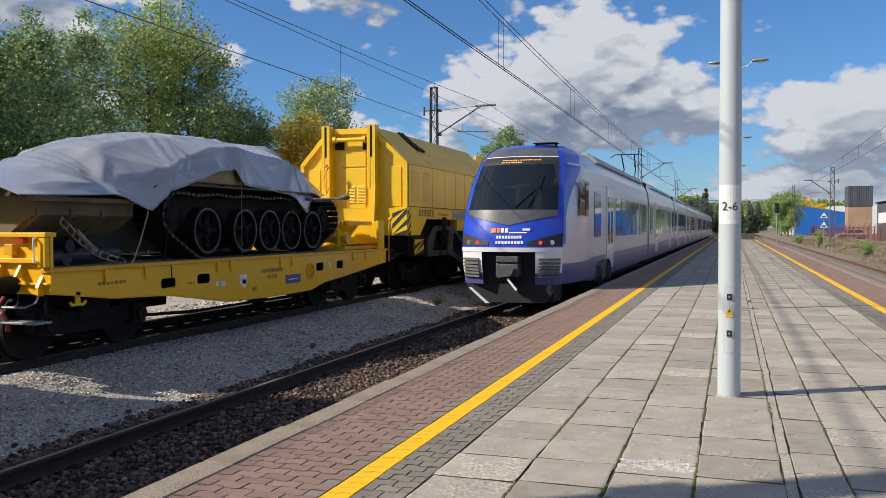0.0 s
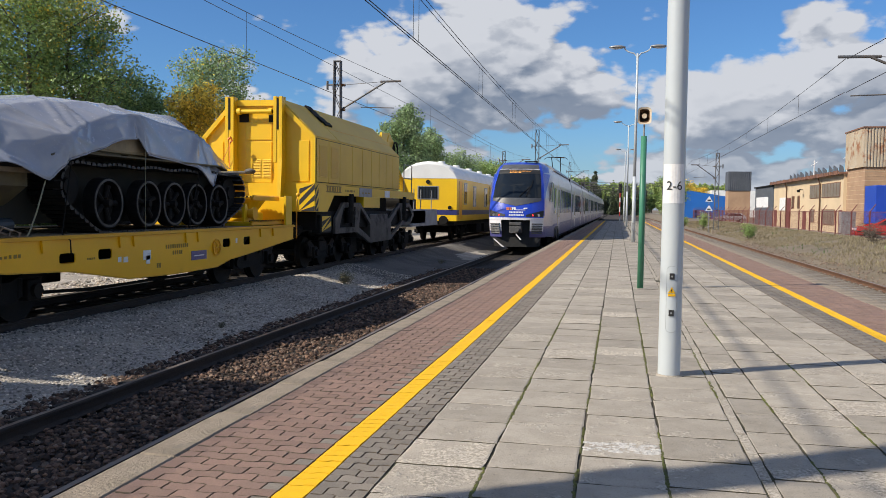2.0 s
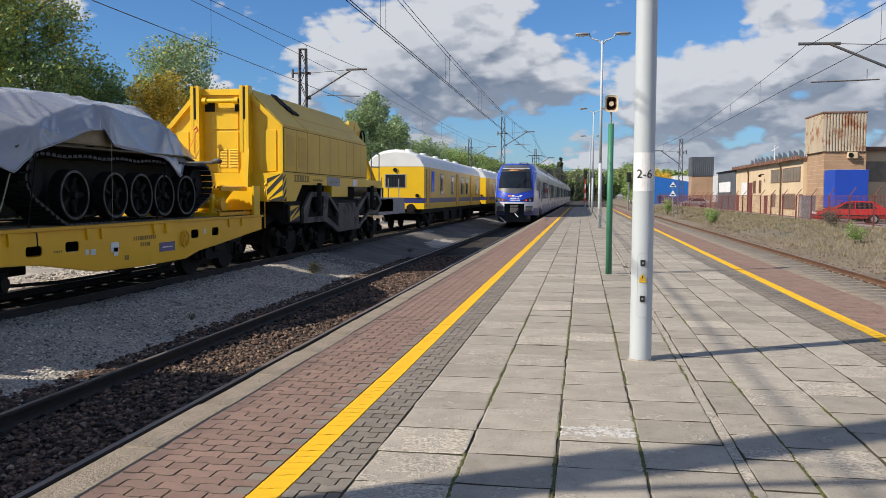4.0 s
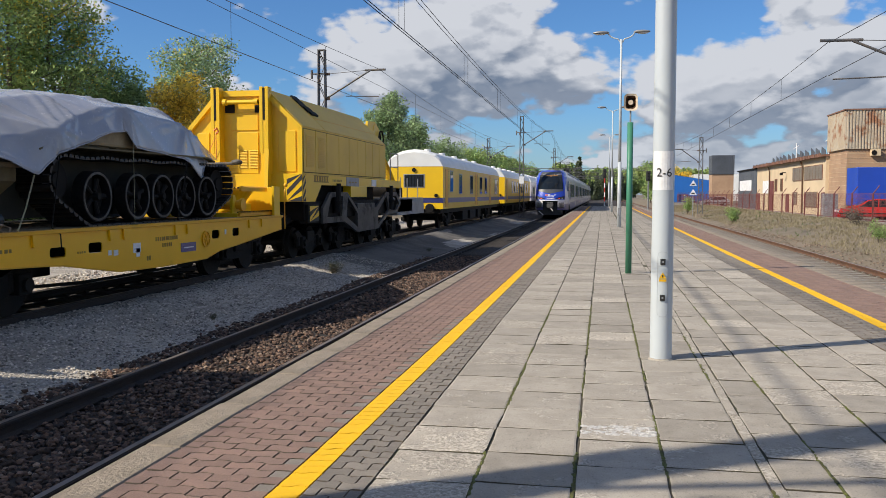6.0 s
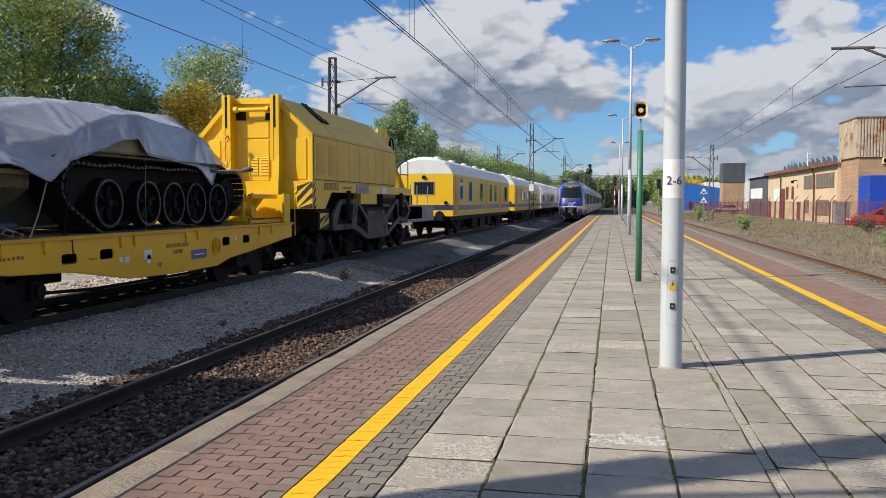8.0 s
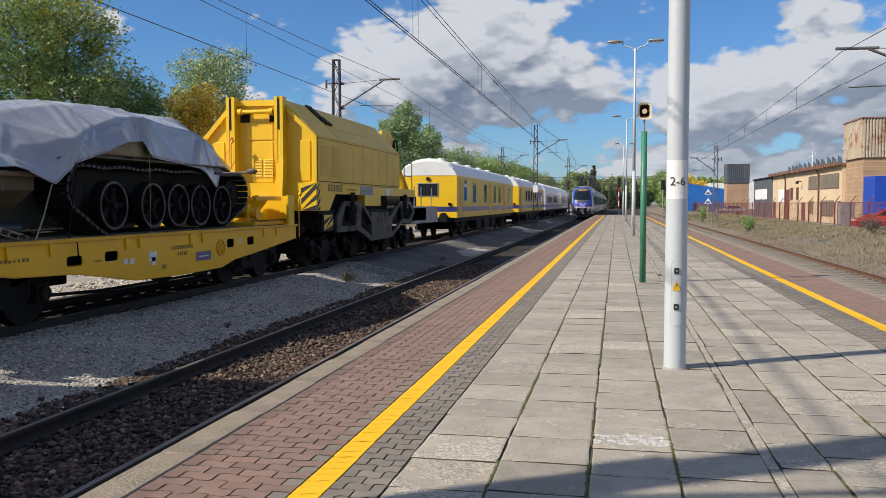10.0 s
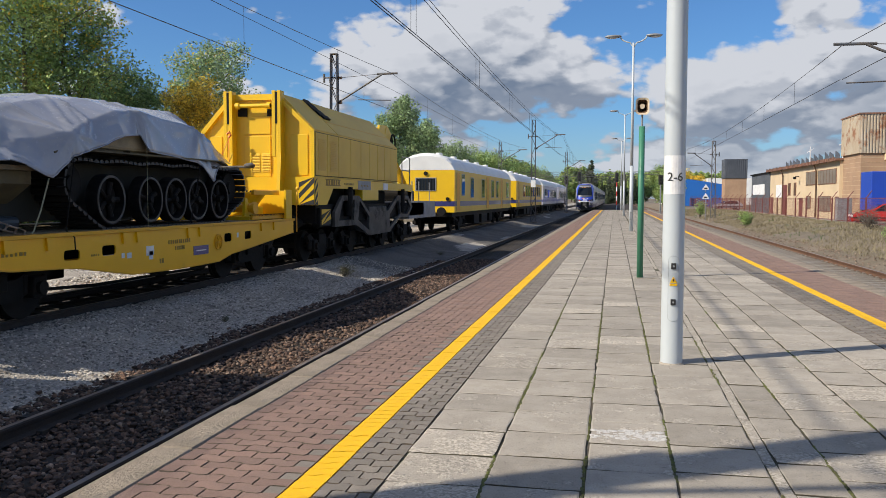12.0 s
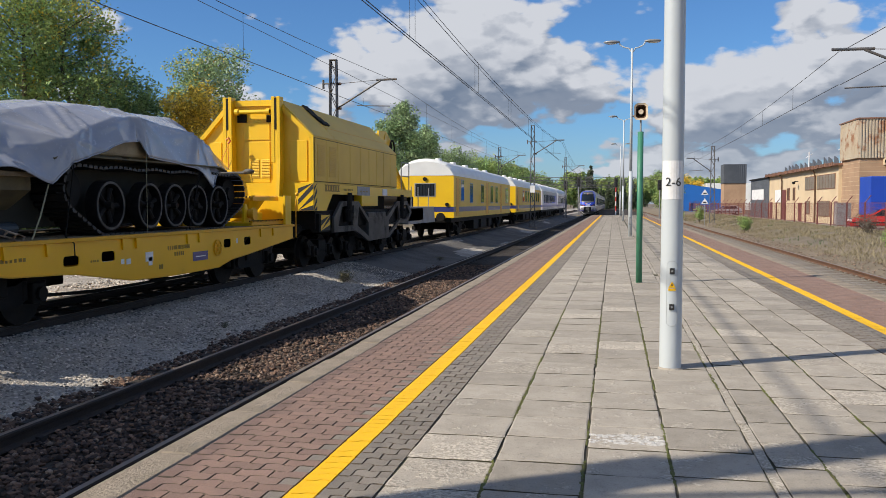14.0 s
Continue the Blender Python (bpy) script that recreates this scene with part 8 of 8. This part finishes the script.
def build_grass():
    r = random.Random(9)
    for name, n, mat, label, zone in (("dry_grass", 26000, "grass_blade", "dry straw-coloured grass on the verge", 0), ("green_grass", 1800, "weed", "green weeds among the dry grass", 1)):
        verts, faces = [], []
        for k in range(n):
            y = 18 + 110 * r.random() ** 1.5
            x = r.uniform(8.3, 14.6)
            f = noise.noise((x * 0.5, y * 0.22, 11))
            if zone == 0 and f > 0.30 or zone == 1 and f < 0.22:
                continue
            z = ground_height(x, y)
            h = r.uniform(0.04, 0.17) * (1.3 if zone else 1.0)
            for q in range(3):
                a = r.uniform(0, 6.28)
                dx, dy = math.cos(a), math.sin(a)
                b = len(verts)
                wd = 0.004 + 0.00016 * y
                ox, oy = r.gauss(0, 0.04), r.gauss(0, 0.04)
                verts += [(x + ox - dy * wd, y + oy + dx * wd, z - 0.01), (x + ox + dy * wd, y + oy - dx * wd, z - 0.01), (x + ox + dx * h * 0.6, y + oy + dy * h * 0.6, z + h)]
                faces.append((b, b + 1, b + 2))
        me = bpy.data.meshes.new(name)
        me.from_pydata(verts, [], faces)
        me.materials.append(M[mat])
        tagged(new(name, me), label, "grass", kind="stuff")


build_grass()


# ---- the yard beyond the fence ----
def build_fence():
    root = thing("fence", pose(14.4, 40, -0.15), "maroon steel mesh fence with cranked posts", "fence")
    y = 34.0
    while y < 176:
        bm = bmesh.new()
        box(bm, 14.36, 14.44, y - 0.04, y + 0.04, -0.35, 1.50)
        tube(bm, (14.4, y, 1.48), (14.72, y + 0.02, 1.92), 0.028, seg=6)
        wpart("post", bm, "maroon", root)
        if y + 4 < 178:
            bm = bmesh.new()
            for z in (0.0, 1.46):
                box(bm, 14.385, 14.415, y, y + 4.0, z - 0.02, z + 0.02)
            for k in range(20):
                yy = y + 4.0 * (k + 0.5) / 20
                tube(bm, (14.4, yy, 0.0), (14.4, yy, 1.46), 0.0065, seg=4, cap=False)
            for k in range(9):
                zz = 0.15 * (k + 1)
                tube(bm, (14.4, y, zz), (14.4, y + 4, zz), 0.003, seg=4, cap=False)
            wpart("mesh_panel", bm, "maroon", root)
        y += 4.0


build_fence()


def wall_window(root, x, ya, yb, za, zb, frame="steel", pane="glass", bars_n=3):
    bm = bmesh.new()
    box(bm, x - 0.05, x + 0.0, ya - 0.06, yb + 0.06, za - 0.06, zb + 0.06)
    w = wpart("window", bm, frame, root)
    n = max(1, bars_n)
    for k in range(n):
        a, b = ya + (yb - ya) * k / n, ya + (yb - ya) * (k + 1) / n
        bm = bmesh.new()
        box(bm, x - 0.058, x - 0.052, a + 0.05, b - 0.05, za, zb)
        wpart("pane", bm, pane, w)


def build_workshop():
    root = thing("workshop_building", pose(18, 90, -0.35), "long low cream plastered workshop with a ragged rusty eave", "building")
    bm = bmesh.new()
    box(bm, 18.0, 34.0, 75.2, 107.0, -0.4, 4.62)
    wpart("wall", bm, "plaster", root, "stained cream plaster wall")
    bm = bmesh.new()
    prism(bm, [(17.55, 4.55), (17.6, 4.72), (34.3, 5.6), (34.3, 5.45)], "y", 75.0, 107.2)
    wpart("roof", bm, "roof_tile", root, "rusty sheet roof")
    bm = bmesh.new()
    for k in range(52):
        y = 75.3 + 0.62 * k
        box(bm, 17.50, 17.62, y, y + 0.3, 4.50 + 0.05 * rng.random(), 4.80 + 0.06 * rng.random())
    wpart("eave_tiles", bm, "roof_tile", root)["kind"] = "stuff"
    for k in range(15):
        y = 76.0 + 2.1 * k
        bm = bmesh.new()
        prism(bm, [(y, 4.85), (y + 1.9, 4.85), (y + 1.75, 5.75 + 0.2 * rng.random()), (y + 0.4, 5.5)], "x", 19.6 + 0.2 * rng.random(), 19.75)
        wpart("solar_panel", bm, "dark_sheet", root, "dark tilted roof panel")
    for y in (78.5, 91.0):
        bm = bmesh.new()
        tube(bm, (19.0, y, 4.8), (19.0, y, 6.6), 0.05, seg=6)
        tube(bm, (18.7, y, 6.0), (19.3, y, 6.4), 0.03, seg=6)
        wpart("roof_aerial", bm, "label_white", root)
    M["dusty_glass"] = material("dusty_glass", (0.16, 0.13, 0.10), 0.35, (0.22, 0.18, 0.14), 1.5, 20.0, 0.2)
    wall_window(root, 18.0, 76.2, 82.6, 2.75, 3.9, "roof_tile", "dusty_glass", 6)
    wall_window(root, 18.0, 83.6, 87.5, 2.75, 3.9, "roof_tile", "dusty_glass", 4)
    wall_window(root, 18.0, 77.8, 82.4, 0.35, 1.6, "roof_tile", "dusty_glass", 4)
    wall_window(root, 18.0, 85.5, 87.3, 0.5, 1.6, "roof_tile", "dusty_glass", 2)
    wall_window(root, 18.0, 92.2, 93.2, 1.8, 3.0, "roof_tile", "brown", 1)
    wall_window(root, 18.0, 95.0, 96.2, 1.8, 3.0, "roof_tile", "brown", 1)
    wall_window(root, 18.0, 99.2, 103.0, 1.6, 2.9, "label_white", "label_white", 3)
    for ya, yb, zt in ((89.0, 90.4, 1.5), (96.8, 98.8, 2.9), (75.3, 76.3, 1.6), (104.8, 106.4, 1.6)):
        bm = bmesh.new()
        box(bm, 17.93, 18.0, ya, yb, -0.35, zt, 0.01)
        wpart("door", bm, "maroon", root, "dark red door")
    for y in (83.1, 98.9):
        bm = bmesh.new()
        pipe(bm, [(17.7, y, 4.5), (17.9, y, 3.9), (17.9, y, -0.3)], 0.07, 8)
        wpart("downpipe", bm, "brown", root)
    bm = bmesh.new()
    tube(bm, (17.9, 90.4, 3.6), (17.5, 90.4, 3.6), 0.05, seg=6)
    box(bm, 17.35, 17.6, 90.2, 90.6, 3.35, 3.6, 0.05)
    wpart("wall_lamp", bm, "black", root)


build_workshop()


def corrugated(bm, x0, x1, y0, y1, z0, z1, pitch=0.22, depth=0.05):
    """A box clad in upright ribbed sheet."""
    pts = []
    def side(a, b, nx, ny):
        n = max(2, int((Vector(b) - Vector(a)).length / pitch))
        for k in range(n):
            for f, o in ((0.0, 0), (0.45, 0), (0.5, depth), (0.95, depth)):
                u = (k + f) / n
                pts.append((a[0] + (b[0] - a[0]) * u + nx * o, a[1] + (b[1] - a[1]) * u + ny * o))
    side((x0, y0), (x1, y0), 0, -1)
    side((x1, y0), (x1, y1), 1, 0)
    side((x1, y1), (x0, y1), 0, 1)
    side((x0, y1), (x0, y0), -1, 0)
    lo, hi = [bm.verts.new((x, y, z0)) for x, y in pts], [bm.verts.new((x, y, z1)) for x, y in pts]
    for i in range(len(pts)):
        j = (i + 1) % len(pts)
        bm.faces.new((lo[i], lo[j], hi[j], hi[i]))
    bm.faces.new(lo[::-1])
    bm.faces.new(hi)
    return bm


def build_towers():
    root = thing("brick_tower", pose(19.6, 72, -0.4), "tan brick tower topped by a rust-streaked corrugated box", "tower")
    bm = bmesh.new()
    box(bm, 18.25, 21.3, 70.1, 75.2, -0.4, 4.9)
    wpart("wall", bm, "brick_tan", root, "tan brick shaft")
    for k in range(14):
        bm = bmesh.new()
        z = 0.0 + 0.35 * k
        box(bm, 18.235, 21.315, 70.085, 75.2, z, z + 0.02)
        wpart("brick_course", bm, "plaster", root)
    bm = bmesh.new()
    corrugated(bm, 18.1, 21.2, 70.0, 75.3, 4.9, 7.85)
    wpart("sheet_box", bm, "rust_sheet", root, "rusty corrugated sheet cladding")
    bm = bmesh.new()
    box(bm, 18.0, 21.3, 69.9, 75.4, 7.85, 7.95)
    wpart("cap", bm, "roof_tile", root)
    bm = bmesh.new()
    box(bm, 19.9, 20.6, 69.75, 70.1, 4.35, 4.85, 0.03)
    ac = wpart("air_conditioner", bm, "plaster", root, "wall-mounted air conditioner")
    bm = bmesh.new()
    tube(bm, (20.1, 69.72, 4.6), (20.1, 69.75, 4.6), 0.19, seg=18)
    wpart("fan_grille", bm, "dark", ac)
    wing = thing("workshop_wing", pose(25, 74, -0.35), "cream plastered wing beside the brick tower", "building")
    bm = bmesh.new()
    box(bm, 21.32, 34.0, 72.0, 75.2, -0.4, 5.0)
    wpart("wall", bm, "plaster", wing)
    bm = bmesh.new()
    box(bm, 21.33, 34.2, 71.7, 75.2, 5.0, 5.35, 0.03)
    wpart("eave", bm, "roof_tile", wing)
    bm = bmesh.new()
    box(bm, 21.8, 23.4, 71.95, 72.0, 2.6, 4.2)
    wpart("window", bm, "dusty_glass", wing)
    root = thing("grey_hall", pose(20, 114, -0.35), "dark grey sheet-clad hall with a white strip", "building")
    bm = bmesh.new()
    corrugated(bm, 18.0, 30, 107.3, 121, -0.4, 4.45, 0.4)
    wpart("wall", bm, "dark_sheet", root)
    bm = bmesh.new()
    box(bm, 17.9, 17.94, 110.5, 119.5, 1.9, 3.2)
    wpart("white_strip", bm, "label_white", root)
    bm = bmesh.new()
    box(bm, 17.8, 30.2, 107.2, 121.2, 4.45, 4.6)
    wpart("roof", bm, "dark", root)
    for k in range(5):
        bm = bmesh.new()
        prism(bm, [(108.5 + 2.3 * k, 4.6), (110.2 + 2.3 * k, 4.6), (110.0 + 2.3 * k, 5.3), (108.9 + 2.3 * k, 5.2)], "x", 19.5, 19.6)
        wpart("solar_panel", bm, "dark_sheet", root)
    root = thing("sheet_tower", pose(19.7, 150, -0.4), "brick tower with a dark grey sheet-clad head", "tower")
    bm = bmesh.new()
    box(bm, 18.0, 21.5, 150, 154, -0.4, 4.8)
    wpart("wall", bm, "brick_tan", root)
    bm = bmesh.new()
    corrugated(bm, 17.95, 21.55, 149.9, 154.1, 4.8, 8.0, 0.3)
    wpart("head", bm, "dark_sheet", root)
    root = thing("blue_hall", pose(12.5, 190, -0.4), "long bright blue sheet-clad hall", "building")
    bm = bmesh.new()
    prism(bm, [(12.6, -0.5), (24.5, -0.5), (24.5, 4.1), (12.6, 6.0)], "y", 190, 240)
    wpart("wall", bm, "blue_sheet", root, "bright blue sheet wall")
    bm = bmesh.new()
    box(bm, 11.9, 12.59, 189.9, 240, -0.5, 6.05)
    wpart("gable", bm, "label_white", root)
    root = thing("low_hall", pose(30, 250, -0.4), "low pale hall behind the brick towers", "building")
    bm = bmesh.new()
    box(bm, 25.0, 40.0, 245, 290, -0.4, 7.0)
    wpart("wall", bm, "white", root)


build_towers()


def build_car(m, label, paint, length=4.2):
    root = thing("car", m, label, "car")
    s = length / 4.2
    side = [(-2.1, 0.30), (-2.05, 0.62), (-1.95, 0.78), (-1.0, 0.92), (-0.35, 1.38), (0.2, 1.46), (1.3, 1.43), (1.95, 0.98), (2.1, 0.9), (2.1, 0.32)]
    bm = bmesh.new()
    prism(bm, [(a * s, z) for a, z in side], "y", -0.82, 0.82)
    bmesh.ops.bevel(bm, geom=[e for e in bm.edges if abs(e.verts[0].co.y) > 0.8 and abs(e.verts[1].co.y) > 0.8 and e.verts[0].co.y * e.verts[1].co.y > 0], offset=0.1, segments=3, affect="EDGES")
    body = part("body", bm, paint, root, smooth=False)
    for y in (-0.80, 0.80):
        for a in ([(-0.85, 0.94), (-0.32, 1.34), (0.18, 1.38), (0.18, 0.94)], [(0.26, 0.94), (0.26, 1.38), (1.15, 1.36), (1.45, 0.98)]):
            bm = bmesh.new()
            prism(bm, [(p * s, z) for p, z in a], "y", y * 1.022, y * 1.03)
            part("window", bm, "glass", body)
    bm = bmesh.new()
    prism(bm, [(-0.98 * s, 0.96), (-0.40 * s, 1.36), (-0.42 * s, 1.38), (-1.0 * s, 0.98)], "y", -0.66, 0.66)
    part("windscreen", bm, "glass", body)
    for x in (-1.3 * s, 1.3 * s):
        for y in (-0.82, 0.82):
            bm = bmesh.new()
            tube(bm, (x, y - 0.09, 0.31), (x, y + 0.09, 0.31), 0.31, seg=22)
            w = part("wheel", bm, "rubber", root)
            bm = bmesh.new()
            tube(bm, (x, y * 1.13 - 0.01, 0.31), (x, y * 1.13 + 0.01, 0.31), 0.19, seg=18)
            part("rim", bm, "steel", w)
    for y in (-0.6, 0.6):
        bm = bmesh.new()
        box(bm, -2.1 * s, -2.0 * s, y - 0.16, y + 0.16, 0.60, 0.74, 0.02)
        part("headlight", bm, "label_white", body)
    for y in (-0.84, 0.84):
        bm = bmesh.new()
        box(bm, -2.0 * s, 2.0 * s, y - 0.01, y + 0.01, 0.5, 0.56)
        part("side_trim", bm, "black", body)
    return root


build_car(pose(16.85, 58.6, -0.31, 0, 0, -6), "red hatchback parked behind the fence", "red_car", 4.3)
build_car(pose(16.9, 137.0, -0.34, 0, 0, 8), "silver car parked behind the fence", "silver_car", 4.3)


def build_box_body():
    root = thing("box_trailer", pose(17.95, 63.3, -0.33), "blue tarpaulin-sided box trailer parked by the tower", "trailer")
    bm = bmesh.new()
    box(bm, 16.85, 19.05, 62.0, 64.6, 0.65, 3.27, 0.04)
    wpart("box", bm, "blue_box", root, "bright blue box body")
    bm = bmesh.new()
    for x in (17.35, 18.3):
        box(bm, x - 0.05, x + 0.05, 61.9, 61.99, 0.45, 0.95)
    wpart("latch", bm, "label_white", root)
    bm = bmesh.new()
    box(bm, 16.95, 18.95, 62.1, 64.5, 0.45, 0.65)
    wpart("chassis", bm, "black", root)
    for y in (62.7, 63.9):
        for x in (17.1, 18.8):
            bm = bmesh.new()
            tube(bm, (x - 0.12, y, 0.1), (x + 0.12, y, 0.1), 0.42, seg=20)
            wpart("wheel", bm, "rubber", root)


build_box_body()


def build_cabinet():
    root = thing("electric_cabinet", pose(16.6, 69, -0.33), "grey steel electric cabinet by the tower", "cabinet")
    bm = bmesh.new()
    box(bm, 16.3, 17.3, 68.4, 69.2, -0.35, 1.5, 0.02)
    wpart("case", bm, "steel", root)
    bm = bmesh.new()
    box(bm, 16.29, 16.295, 68.5, 69.1, -0.1, 1.4)
    wpart("door", bm, "grey_steel", root)


build_cabinet()

build_paving()
build_slabs()
TRAIN_ROWS = [(0, 18.9), (0.5, 23.3), (1, 28.0), (1.5, 32.7), (2, 37.4), (2.5, 42.0), (5, 63.3), (6, 72.6), (7, 82.0), (8, 91.3), (10.5, 115.0), (12, 128.5), (14, 146.0)]


def motions():
    walk(train, [(t, pose(TRACK_A, y, RAIL_A)) for t, y in TRAIN_ROWS])


motions()
